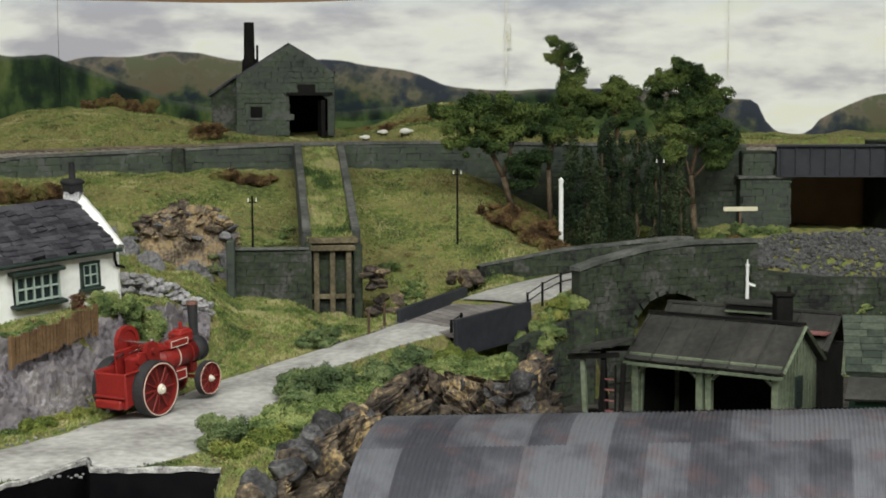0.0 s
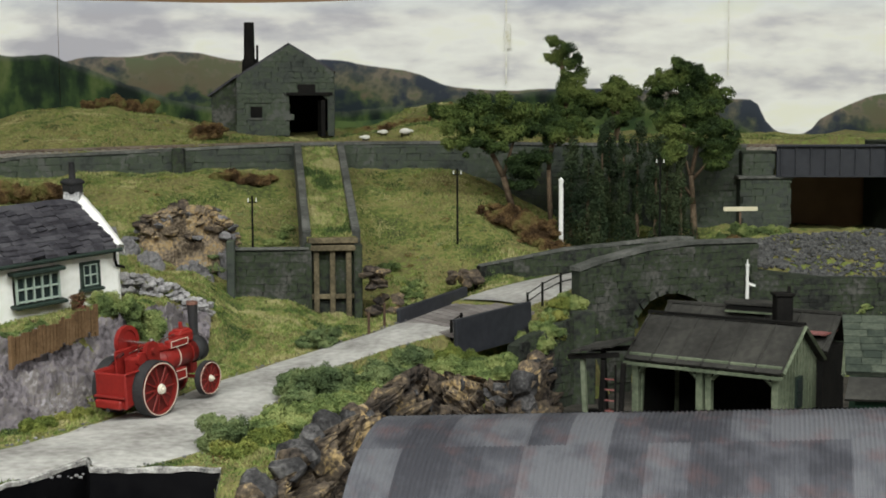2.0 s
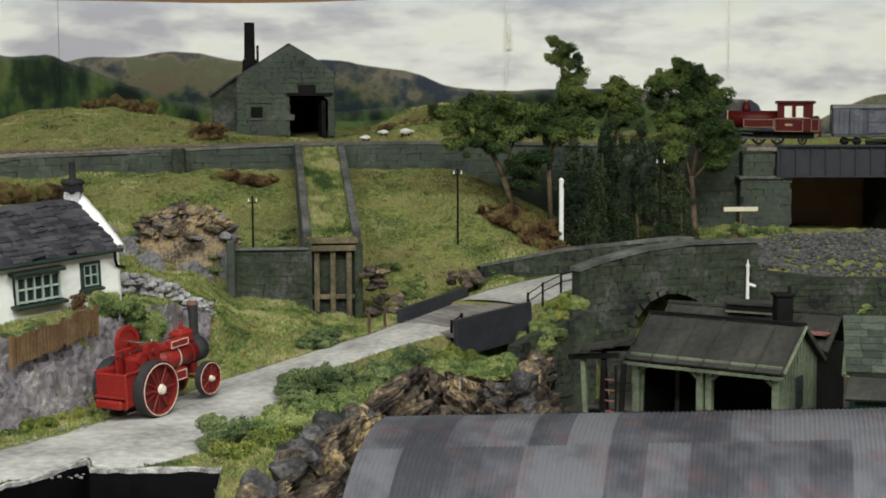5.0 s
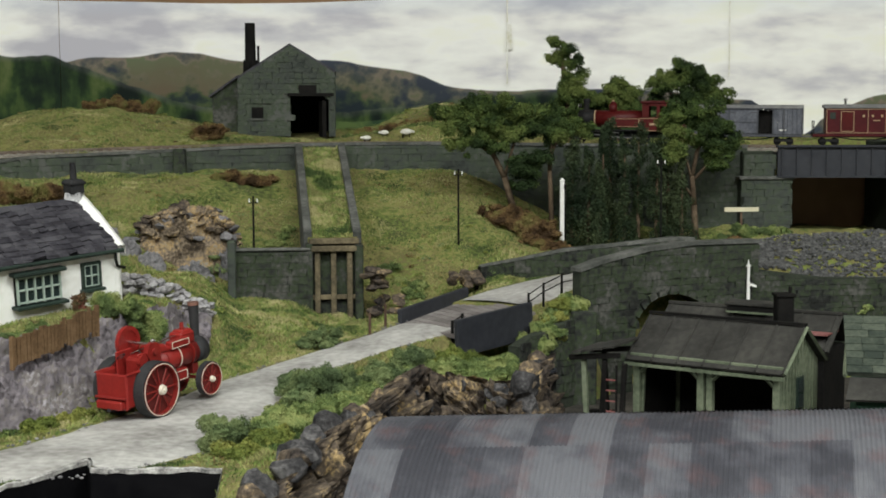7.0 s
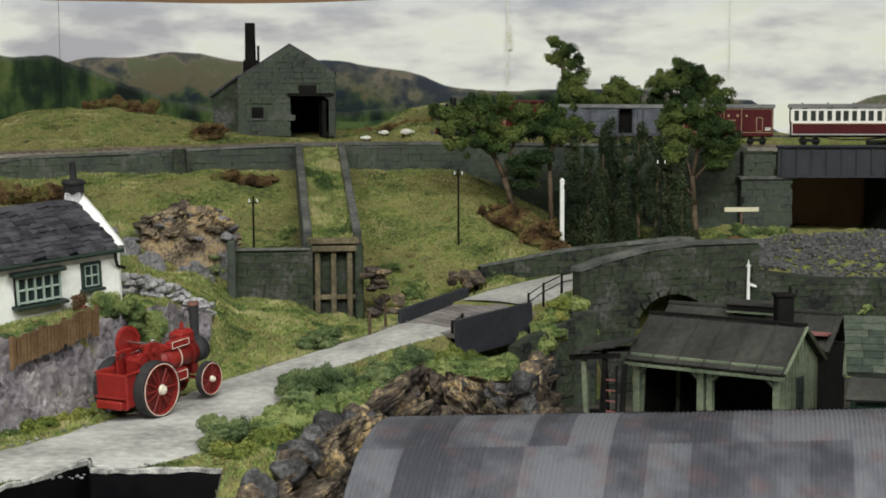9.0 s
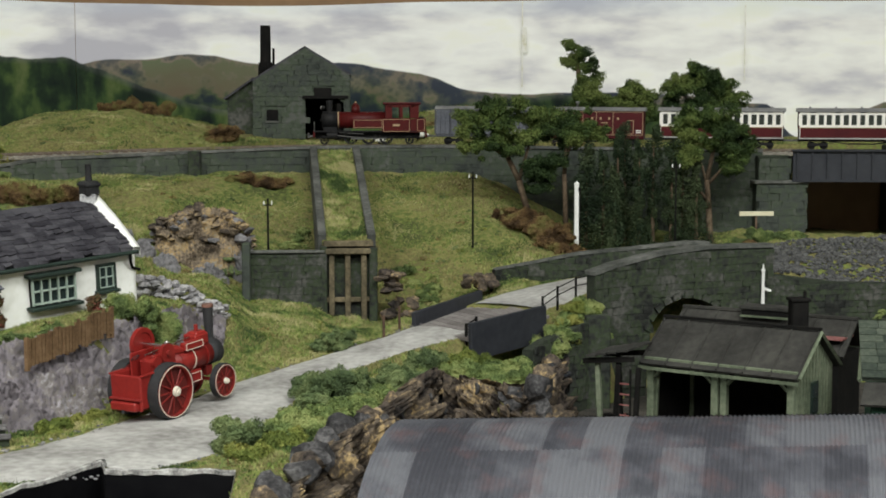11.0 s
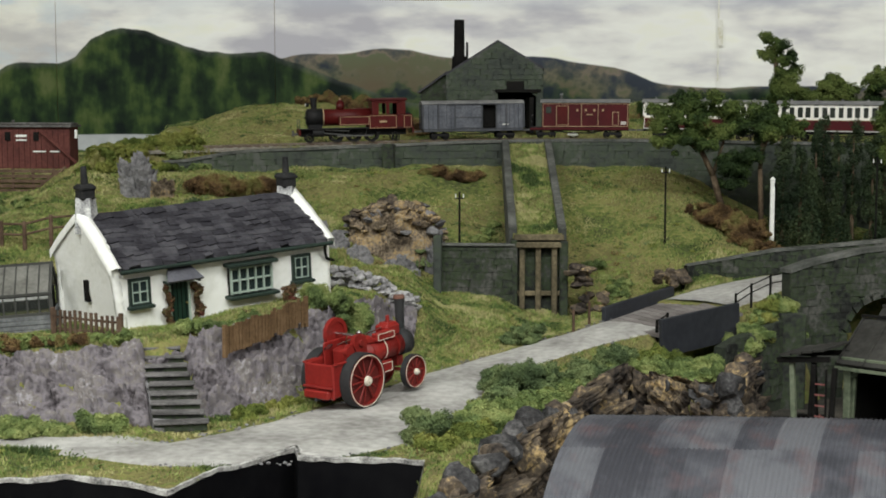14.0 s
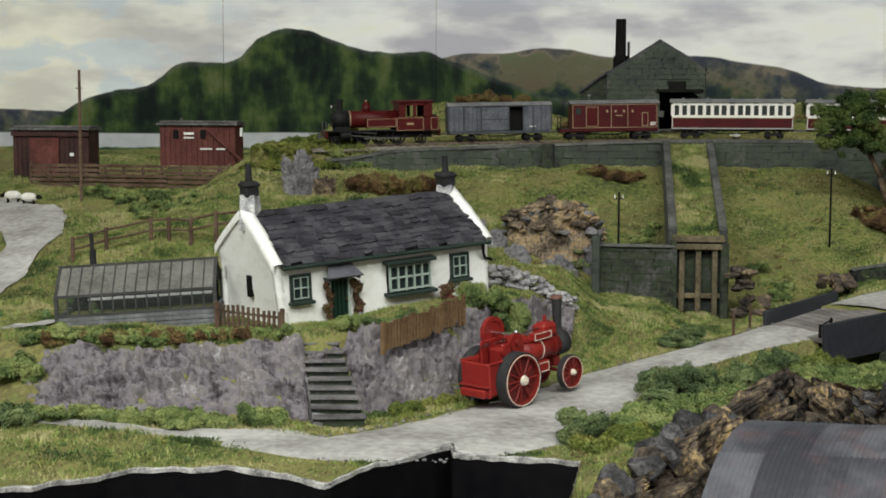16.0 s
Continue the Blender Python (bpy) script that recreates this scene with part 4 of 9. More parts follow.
    pts = [(0.1385, -0.0058, CE - 0.002), (0.1395, -0.004, CE - 0.008), (0.142, -0.0015, CE - 0.0125), (0.1475, -0.001, CE - 0.0145)]
    for a, b in zip(pts, pts[1:]):
        cyl(bm, a, b, 0.0009, None, 8)
    part("downpipe", bm, M_DARK, c, "bent black downpipe")
    part("slit_window", box(B(), -0.0004 + lean * 0.3, 0.0412, 0.0175, 0.003, 0.0045, 0.013), M_DARK, c, "narrow dark slit window")


LATER_SLATES = []
M_BRASS = material("brass", [(0.6, 0.45, 0.2), (0.7, 0.55, 0.25)], 50, 0.3, 0, metal=1.0)
M_LEAD = material("lead_sheet", [(0.07, 0.07, 0.085), (0.12, 0.12, 0.14)], 80, 0.6, 0.3)
M_STACKMIX = material("smoked_whitewash", [(0.08, 0.08, 0.09), (0.42, 0.42, 0.43), (0.8, 0.8, 0.78)], 130, 0.9, 0.6, 300)
cottage()


def lay_slates(parent):
    rnd = random.Random(9)
    slope = math.atan2(CR - CE, CW / 2)
    run = math.hypot(CR - CE, CW / 2) + 0.004
    courses = 11
    me_set = []
    for k in range(4):
        bm = box(B(), 0, 0, 0, 1, 1, 1)
        for v in bm.verts:
            v.co.x += rnd.uniform(-0.03, 0.03)
            if v.co.y < 0:
                v.co.y += rnd.uniform(-0.2, 0.2)
        me = bpy.data.meshes.new("slate")
        bm.to_mesh(me)
        bm.free()
        me.materials.append(M_SLATE)
        me_set.append(me)
    base = Vector((0, -0.0045, CE - 0.001))
    for r in range(courses):
        v = run * (r + 0.55) / courses
        x = 0.003 - rnd.uniform(0, 0.006)
        while x < CL - 0.004:
            w = rnd.uniform(0.0052, 0.0098)
            a, b = max(x, 0.0035), min(x + w, CL - 0.0035)
            x += w
            if b - a < 0.002:
                continue
            y, z = base.y + math.cos(slope) * v, base.z + math.sin(slope) * v
            m = Matrix.Translation(((a + b) / 2, y, z + 0.0013)) @ Matrix.Rotation(slope - 0.15 + rnd.uniform(-0.06, 0.05), 4, "X") @ Matrix.Rotation(rnd.uniform(-0.02, 0.02), 4, "Z") @ Matrix.Diagonal((b - a - 0.0003, run / courses * 1.5, 0.0015 + rnd.uniform(0, 0.0009), 1))
            share("slate", rnd.choice(me_set), parent, m)


# ---- garden: steps, pickets, glasshouse ----
def steps():
    st = thing("garden_steps", pose(-0.1865, 0.733, 0.0025, 0, 0, 12), "flight of worn grey slate steps up the rock face", "steps")
    rnd = random.Random(15)
    for i in range(9):
        x, y, z, w = 0.002 - 0.0014 * i, 0.0016 + 0.0068 * i, 0.0012 + 0.0037 * i, 0.0275 - 0.0009 * i
        part("riser", box(B(), x, y + 0.0008, z - 0.0014, w - 0.001, 0.007, 0.0036), M_DKSTONE, st, "dark riser")
        part("tread", box(B(), x + rnd.uniform(-0.0005, 0.0005), y, z + 0.0011, w, 0.0086, 0.0014, pose(0, 0, 0, 0, rnd.uniform(-0.6, 0.6), rnd.uniform(-1, 1)), 0.0003), M_TREAD, st)
    part("bed", prism(B(), [(0.0, -0.004), (0.0, 0.0), (0.062, 0.03), (0.062, -0.004)], -0.011, 0.011, Matrix.Rotation(math.radians(100), 4, "Z")), M_ROCK, st)


M_TREAD = material("worn_tread", [(0.07, 0.066, 0.066), (0.13, 0.124, 0.124), (0.2, 0.19, 0.19)], 70, 0.9, 0.5, 300)
steps()


def picket_fence(name, a, b, za, zb, n, h, mat, label, spread=0.42):
    f = thing(name, pose(a[0], a[1], za, 0, 0, math.degrees(math.atan2(b[1] - a[1], b[0] - a[0]))), label, "fence")
    L = math.dist(a, b)
    rnd = random.Random(n)
    zz = lambda u: (zb - za) * u
    for i in range(n):
        u = (i + 0.5) / n
        bm = box(B(), L * u, 0, zz(u) + h * 0.47, L / n * spread, 0.0009, h * rnd.uniform(0.92, 1.0), pose(0, 0, 0, 0, rnd.uniform(-2, 2), 0))
        part("picket", bm, mat, f)
    for k in (0.3, 0.72):
        bm = B()
        slab(bm, [(0, 0.0005, h * k), (L, 0.0005, zz(1) + h * k), (L, 0.0018, zz(1) + h * k), (0, 0.0018, h * k)], 0.0013)
        part("rail", bm, mat, f)
    for u in (0, 1):
        part("post", box(B(), L * u, 0.0005, zz(u) + h * 0.45, 0.0022, 0.0022, h * 1.15, bevel=0.0002), mat, f)


picket_fence("picket_fence", (-0.284, 0.835), (-0.2375, 0.812), 0.0325, 0.0325, 13, 0.016, M_BROWNWOOD, "weathered brown picket fence beside the glasshouse")
M_OCHREWOOD = material("ochre_wood", [(0.09, 0.05, 0.024), (0.15, 0.09, 0.045), (0.21, 0.13, 0.07)], 70, 0.85, 0.4, 400)
picket_fence("garden_fence", (-0.1725, 0.786), (-0.1385, 0.848), 0.031, 0.039, 26, 0.0155, M_OCHREWOOD, "close-boarded ochre garden fence above the rock face", 0.8)

M_GLASS = bpy.data.materials.new("greenhouse_glass")
M_GLASS.use_nodes = True
_g = M_GLASS.node_tree.nodes["Principled BSDF"]
_g.inputs["Roughness"].default_value = 0.12
_g.inputs["Alpha"].default_value = 0.28
_g.inputs["Base Color"].default_value = (0.05, 0.055, 0.05, 1)
M_GRIME = material("grimy_glass", [(0.1, 0.098, 0.088), (0.16, 0.157, 0.143), (0.21, 0.205, 0.19)], 60, 0.35, 0.1, 300)
M_GRIME.node_tree.nodes["Principled BSDF"].inputs["Alpha"].default_value = 0.82
M_GREYBOARD = material("grey_boards", [(0.08, 0.084, 0.09), (0.14, 0.145, 0.15), (0.22, 0.225, 0.23)], 60, 0.9, 0.4, 300)


M_PLANT = material("seedling_green", [(0.03, 0.06, 0.02), (0.1, 0.17, 0.05), (0.3, 0.33, 0.2)], 400, 0.9, 0.8, 900)


def glasshouse():
    a, b = Vector((-0.388, 0.846)), Vector((-0.2945, 0.868))
    L = (b - a).length
    g = thing("glasshouse", pose(a.x, a.y, 0.0205, 0, -3.5, math.degrees(math.atan2(b.y - a.y, b.x - a.x))), "old lean glasshouse with grey boarded base and grimy panes", "greenhouse")
    W, h0, h1, h2 = 0.045, 0.0145, 0.0265, 0.0425
    for j in range(5):
        part("board", box(B(), L / 2, -0.0005 * (j % 2), 0.0013 + 0.0028 * j, L, 0.0016, 0.0026, bevel=0.0002), M_GREYBOARD, g)
        part("board", box(B(), L / 2, W, 0.0013 + 0.0028 * j, L, 0.0016, 0.0026, bevel=0.0002), M_GREYBOARD, g)
    for x in (0, L):
        part("end_board", box(B(), x, W / 2, 0.007, 0.0016, W, 0.015), M_GREYBOARD, g)
    n = 14
    for i in range(n + 1):
        bm = B()
        x = L * i / n
        t = 0.0009 if i % n else 0.002
        box(bm, x, 0, (h0 + h1) / 2, t, 0.0012, h1 - h0)
        box(bm, x, W, (h0 + h1) / 2, t, 0.0012, h1 - h0)
        cyl(bm, (x, 0, h1), (x, W / 2, h2), t * 0.55, None, 5)
        cyl(bm, (x, W, h1), (x, W / 2, h2), t * 0.55, None, 5)
        part("glazing_bar", bm, M_DKBAR, g, "thin dark glazing bar")
    bm = B()
    for y, z in ((0, h0), (0, h1), (W, h0), (W, h1), (W / 2, h2)):
        box(bm, L / 2, y, z, L + 0.002, 0.0018, 0.0016)
    for x in (0, L):
        for y in (0, W):
            box(bm, x, y, h1 / 2, 0.0022, 0.0022, h1)
        cyl(bm, (x, 0, h1), (x, W / 2, h2), 0.001, None, 5)
        cyl(bm, (x, W, h1), (x, W / 2, h2), 0.001, None, 5)
    part("frame", bm, M_DKBAR, g)
    for s in (0, 1):
        for i in range(n):
            x0, x1 = L * i / n, L * (i + 1) / n
            y = 0 if s == 0 else W
            bm = B()
            slab(bm, [(x0, y, h1), (x1, y, h1), (x1, W / 2, h2), (x0, W / 2, h2)] if s == 0 else [(x1, y, h1), (x0, y, h1), (x0, W / 2, h2), (x1, W / 2, h2)], 0.0004)
            p = part("pane", bm, M_GRIME, g, "grime-grey roof pane")
            p.visible_shadow = False
            if s == 0:
                p = part("pane", box(B(), (x0 + x1) / 2, y, (h0 + h1) / 2, x1 - x0, 0.0004, h1 - h0), M_GLASS, g)
                p.visible_shadow = False
    part("soil_bed", box(B(), L / 2, W / 2, 0.008, L - 0.004, W - 0.004, 0.008), M_SOIL, g)
    part("staging", box(B(), L * 0.55, W - 0.014, 0.0205, L * 0.8, 0.008, 0.0008), M_WHITE, g, "whitish staging shelf")
    for k in range(9):
        part("plant", box(B(), 0.02 + 0.0075 * k, 0.016 + 0.006 * (k % 3), 0.0155, 0.005, 0.005, 0.006 + 0.002 * (k % 2), pose(0, 0, 0, 9 * (k % 3), 7, 30 * k), 0.0018), M_PLANT, g, "green seedlings")
    # Near-black sheet added behind the panes: the dim inside given as colour.
    part("back_shade", box(B(), L / 2, W - 0.002, 0.018, L - 0.003, 0.001, 0.017), M_DARK, g, "added dark sheet for the shade inside at the back")
    part("stove_pipe", cyl(cyl(B(), (0.0155, W + 0.004, 0.0), (0.0155, W + 0.004, 0.05), 0.0022, 0.0021, 10), (0.0155, W + 0.004, 0.05), (0.0155, W + 0.004, 0.061), 0.0013, None, 10), M_POT, g, "black stove pipe")


M_DKBAR = material("dark_bar", [(0.035, 0.035, 0.033), (0.07, 0.07, 0.065)], 90, 0.8, 0.1)
glasshouse()


# ---- posts, poles and signals ----
def telegraph_pole(x, y, z, h, r=0.0009):
    p = thing("telegraph_pole", pose(x, y, z), "thin dark telegraph pole with white insulators", "telegraph pole", "telegraph poles")
    part("pole", cyl(B(), (0, 0, -0.006), (0, 0, h), r, r * 0.8, 8), M_DARK, p)
    part("crossarm", box(B(), 0, 0, h - 0.005, 0.007, 0.0009, 0.0009), M_DARK, p)
    for s in (-1, 1):
        part("insulator", cyl(B(), (s * 0.003, 0, h - 0.0048), (s * 0.003, 0, h - 0.0018), 0.0006, 0.0004, 6), M_WHITE, p, "white insulator")
    return p


telegraph_pole(-0.068, 1.15, 0.048, 0.05)
telegraph_pole(0.095, 1.22, 0.047, 0.068)
telegraph_pole(0.263, 1.22, 0.05, 0.073)
tp = thing("telegraph_pole", pose(-0.527, 1.2, 0.075), "tall brown wooden telegraph pole", "telegraph pole", "telegraph poles")
part("pole", cyl(B(), (0, 0, -0.004), (0, 0, 0.1175), 0.0015, 0.0012, 10), M_BROWNWOOD, tp)
part("crossarm", box(B(), 0, -0.001, 0.102, 0.0055, 0.001, 0.001), M_BROWNWOOD, tp)


def white_post():
    p = thing("signal_post", pose(0.185, 1.25, 0.04), "white signal post with a small black lamp bracket", "signal post")
    part("post", box(B(), 0, 0, 0.031, 0.0036, 0.0036, 0.066, bevel=0.0004), M_WHITE, p)
    part("cap", cyl(B(), (0, 0, 0.063), (0, 0, 0.0655), 0.0026, 0.0005, 8), M_WHITE, p)
    part("lamp", box(B(), 0.0022, -0.002, 0.0585, 0.0018, 0.002, 0.0035, bevel=0.0003), M_DARK, p, "small black lamp")
    part("rod", cyl(B(), (0.003, 0, 0.0), (0.003, 0, 0.058), 0.0004, None, 6), M_DARK, p)
    q = thing("signal_post", pose(0.296, 1.07, 0.015), "short white semaphore post with finial", "signal post")
    part("post", cyl(B(), (0, 0, 0), (0, 0, 0.033), 0.0014, 0.0011, 10), M_WHITE, q)
    part("finial", cyl(cyl(B(), (0, 0, 0.033), (0, 0, 0.0345), 0.0016, None, 8), (0, 0, 0.0345), (0, 0, 0.0385), 0.0009, 0.0002, 8), M_WHITE, q)
    part("arm", box(B(), -0.0035, -0.001, 0.0195, 0.005, 0.0006, 0.0018, pose(0, 0, 0, 0, 20, 0)), M_WHITE, q, "white signal arm")
    part("lamp", box(B(), 0.0014, 0, 0.024, 0.0016, 0.0018, 0.003, bevel=0.0002), M_DARK, q, "dark lamp case")


white_post()
nb = thing("nameboard", pose(0.339, 1.25, 0.05), "small cream nameboard on a post with illegible lettering", "sign")
part("post", box(B(), 0, 0.001, 0.012, 0.0016, 0.0016, 0.03), M_BROWNWOOD, nb)
part("board", box(B(), 0, 0, 0.0275, 0.0295, 0.0012, 0.0038, bevel=0.0002), material("cream_paint", [(0.6, 0.55, 0.38), (0.7, 0.65, 0.48)], 60, 0.7, 0.1), nb)


def post_run(points, h, label, rails=True, r=0.0009, mat=M_DARK):
    points = [(x, y, max(z, float(ground_z(x, y)) - 0.001)) for x, y, z in points]
    f = thing("post_and_rail_fence", Matrix.Translation(points[0]), label, "fence")
    o = Vector(points[0])
    tops = []
    for p in points:
        q = Vector(p) - o
        part("post", cyl(B(), q - Vector((0, 0, 0.004)), q + Vector((0, 0, h)), r, r * 0.9, 8), mat, f)
        tops.append(q + Vector((0, 0, h * 0.9)))
    if rails:
        for a, b in zip(tops, tops[1:]):
            part("rail", cyl(B(), a, b, r * 0.5, None, 6), mat, f)
            if rails == 2:
                part("rail", cyl(B(), a - Vector((0, 0, h * 0.4)), b - Vector((0, 0, h * 0.4)), r * 0.5, None, 6), mat, f)


post_run([(0.0175, 0.988, 0.012), (0.029, 1.026, 0.014)], 0.016, "two rusty posts beside the road", False, 0.001, M_BROWNWOOD)
post_run([(0.071, 0.966, 0.014), (0.079, 0.984, 0.016)], 0.0125, "short dark post-and-rail fence by the bridge", True, 0.0011)
post_run([(0.126, 1.005, 0.0262), (0.1385, 1.022, 0.031), (0.153, 1.034, 0.036), (0.1665, 1.04, 0.038)], 0.013, "dark post-and-rail fence beside the bridge road", 2)
post_run([(0.104, 1.15, 0.026), (0.107, 1.165, 0.0275)], 0.013, "dark posts at the wall's end", False, 0.0014)


def field_fence():
    pts = [(-0.46, 1.03), (-0.44, 1.045), (-0.407, 1.05), (-0.393, 1.05), (-0.376, 1.05), (-0.3565, 1.05), (-0.33, 1.06), (-0.3, 1.07), (-0.27, 1.075)]
    P = [(x, y, float(np.interp(x, [-0.46, -0.442, -0.407, -0.393, -0.376, -0.357, -0.27], [0.04, 0.043, 0.049, 0.055, 0.062, 0.067, 0.072]))) for x, y in pts]
    post_run(P, 0.019, "rustic brown post-and-wire field fence", 2, 0.0017, M_BROWNWOOD)


field_fence()


# ---- traction engine ----
M_RED = material("engine_red", [(0.2, 0.014, 0.012), (0.28, 0.022, 0.018)], 70, 0.42, 0.2, coords="own", spec=0.35)
M_TYRE = material("tyre_black", [(0.02, 0.02, 0.022), (0.035, 0.035, 0.037)], 80, 0.7, 0.2, coords="own")
M_CREAM = material("cream_line", [(0.66, 0.6, 0.5), (0.74, 0.68, 0.58)], 80, 0.5, 0.0, coords="own")
M_WHEELWEB = material("wheel_shade_red", [(0.09, 0.012, 0.011), (0.13, 0.018, 0.015)], 60, 0.6, 0.1, coords="own")
M_DEEPRED = material("wheel_red", [(0.18, 0.018, 0.016), (0.24, 0.024, 0.02)], 60, 0.4, 0.1, coords="own")


def ring(bm, r_in, r_out, y0, y1, n=40):
    """A ring round the y axis."""
    vs = []
    for i in range(n):
        a = 2 * math.pi * i / n
        c, s = math.cos(a), math.sin(a)
        vs.append([bm.verts.new((r * c, y, r * s)) for r, y in ((r_in, y0), (r_out, y0), (r_out, y1), (r_in, y1))])
    for i in range(n):
        a, b = vs[i], vs[(i + 1) % n]
        for k in range(4):
            bm.faces.new((a[k], b[k], b[(k + 1) % 4], a[(k + 1) % 4]))
    bmesh.ops.recalc_face_normals(bm, faces=list(bm.faces))
    return bm


def te_wheel(parent, x, y, z, r, w, spokes, side):
    """A spoked traction wheel; side is -1 for the right-hand one."""
    yo = y + side * w / 2
    T = Matrix.Translation((x, y, z))

    def put(name, bm, mat, par, lab=""):
        bm.transform(T)
        return part(name, bm, mat, par, lab)
    wh = put("wheel", ring(B(), r * 0.86, r * 0.94, -w / 2, w / 2), M_DEEPRED, parent, "red spoked wheel")
    put("tyre", ring(B(), r * 0.9, r, -w / 2 + 0.0002, w / 2 - 0.0002, 44), M_TYRE, wh, "black smooth tyre")
    put("rim_line", ring(B(), r * 0.9, r * 0.928, side * w / 2 - 0.0002, side * w / 2 + 0.0003), M_CREAM, wh, "cream lined rim")
    for i in range(spokes):
        a = 2 * math.pi * i / spokes
        c, s = math.cos(a), math.sin(a)
        for k in (-1, 1):
            bm = cyl(B(), (c * r * 0.12, k * w * 0.36, s * r * 0.12), (c * r * 0.88, k * w * 0.15 * (1 if i % 2 else -1) * k + side * w * 0.2, s * r * 0.88), r * 0.034, r * 0.03, 6)
            put("spoke", bm, M_DEEPRED, wh)
            if spokes > 11:
                break
    put("hub", cyl(B(), (0, -w / 2 - 0.0006, 0), (0, w / 2 + 0.0006, 0), r * 0.17, None, 16), M_DEEPRED, wh)
    put("web", cyl(B(), (0, -w * 0.12, 0), (0, w * 0.12, 0), r * 0.87, None, 32), M_WHEELWEB, wh, "dull red wheel disc behind the spokes")
    put("hub_cap", cyl(cyl(B(), (0, side * w / 2, 0), (0, side * (w / 2 + 0.0016), 0), r * 0.19, r * 0.15, 14), (0, side * w / 2, 0), (0, side * (w / 2 + 0.0026), 0), r * 0.06, None, 8), M_CREAM, wh, "cream hub cap")
    return wh


def traction_engine():
    te = thing("traction_engine", pose(-0.111, 0.806, 0.0006, 0, -4, 57), "red model traction engine with cream-lined wheels on the road", "traction engine")
    F = 0.0475
    te_wheel(te, 0, -0.0138, 0.0152, 0.0152, 0.0074, 12, -1)
    te_wheel(te, 0, 0.0138, 0.0152, 0.0152, 0.0074, 12, 1)
    te_wheel(te, F, -0.0115, 0.0098, 0.0098, 0.004, 10, -1)
    te_wheel(te, F, 0.0115, 0.0098, 0.0098, 0.004, 10, 1)
    part("axle", cyl(B(), (0, -0.013, 0.0152), (0, 0.013, 0.0152), 0.0013, None, 10), M_TYRE, te)
    part("front_axle", cyl(B(), (F, -0.011, 0.0098), (F, 0.011, 0.0098), 0.0011, None, 10), M_DEEPRED, te)
    part("boiler", cyl(B(), (0.009, 0, 0.0248), (0.0475, 0, 0.0248), 0.0068, 0.0065, 28), M_RED, te, "", True)
    for x in (0.02, 0.031, 0.042):
        part("boiler_band", cyl(B(), (x, 0, 0.0248), (x + 0.0006, 0, 0.0248), 0.007, None, 28), M_CREAM if x == 0.031 else M_RED, te)
    sb = part("smokebox", cyl(B(), (0.0475, 0, 0.0248), (0.0555, 0, 0.0248), 0.0071, None, 28), M_TYRE, te, "black smokebox", True)
    part("smokebox_door", cyl(cyl(B(), (0.0555, 0, 0.0248), (0.0568, 0, 0.0248), 0.0056, 0.004, 20), (0.0565, 0, 0.0248), (0.058, 0, 0.0248), 0.0008, None, 8), M_TYRE, sb)
    ch = part("chimney", cyl(cyl(B(), (0.0518, 0, 0.031), (0.0518, 0, 0.051), 0.0023, 0.003, 18), (0.0518, 0, 0.0305), (0.0518, 0, 0.033), 0.0042, 0.0025, 18), M_TYRE, te, "tall black chimney")
    part("chimney_cap", cyl(B(), (0.0518, 0, 0.0505), (0.0518, 0, 0.0521), 0.0034, 0.0031, 18), M_CAP, ch, "dull copper chimney cap")
    # firebox, horn plates and the casing over the gears
    part("firebox", box(B(), 0.006, 0, 0.0215, 0.015, 0.0128, 0.0195, bevel=0.0014), M_RED, te)
    for k in (-1, 1):
        part("horn_plate", box(B(), 0.003, k * 0.0078, 0.0262, 0.0185, 0.0014, 0.0178, bevel=0.0006), M_RED, te)
    gc = part("gear_cover", cyl(cyl(B(), (0.0045, -0.0098, 0.0345), (0.0045, -0.0066, 0.0345), 0.0052, 0.0046, 22), (-0.004, -0.0098, 0.031), (-0.004, -0.0068, 0.031), 0.0034, 0.003, 18), M_RED, te, "rounded red gear cover")
    part("gear_boss", cyl(B(), (0.0045, -0.0112, 0.0345), (0.0045, -0.0096, 0.0345), 0.0017, None, 12), M_DEEPRED, gc)
    part("crank_cover", box(box(B(), 0.011, 0.0006, 0.0348, 0.0125, 0.0105, 0.0052, pose(0, 0, 0, 0, 8, 0), 0.0016), 0.019, -0.0012, 0.0335, 0.012, 0.0072, 0.0034, pose(0, 0, 0, 0, 5, 0), 0.001), M_RED, te, "humped red motion cover")
    # cylinder block, lined valve chest, safety valve
    cb = part("cylinder_block", box(box(B(), 0.0405, 0.0004, 0.0342, 0.012, 0.0092, 0.0068, bevel=0.001), 0.0412, 0.0004, 0.0376, 0.009, 0.0074, 0.0022, bevel=0.0008), M_RED, te)
    part("safety_valve", cyl(B(), (0.0405, 0, 0.038), (0.0405, 0, 0.0425), 0.0013, 0.0011, 10), M_DEEPRED, cb)
    part("valve_chest", box(B(), 0.031, -0.0044, 0.0332, 0.0165, 0.0042, 0.0046, bevel=0.0006), M_RED, te)
    bm = B()
    for z in (0.0315, 0.0349):
        box(bm, 0.031, -0.0066, z, 0.0142, 0.0003, 0.00034)
    for x in (0.0239, 0.0381):
        box(bm, x, -0.0066, 0.0332, 0.00034, 0.0003, 0.0037)
    part("lining", bm, M_CREAM, te, "fine cream lining")
    fw = part("flywheel", ring(B(), 0.0064, 0.0088, -0.0013, 0.0013, 40), M_RED, te, "red solid flywheel")
    fw.matrix_basis = Matrix.Translation((0.0065, 0.0098, 0.0378))
    part("disc", cyl(B(), (0, -0.0006, 0), (0, 0.0006, 0), 0.0068, None, 32), M_RED, fw)
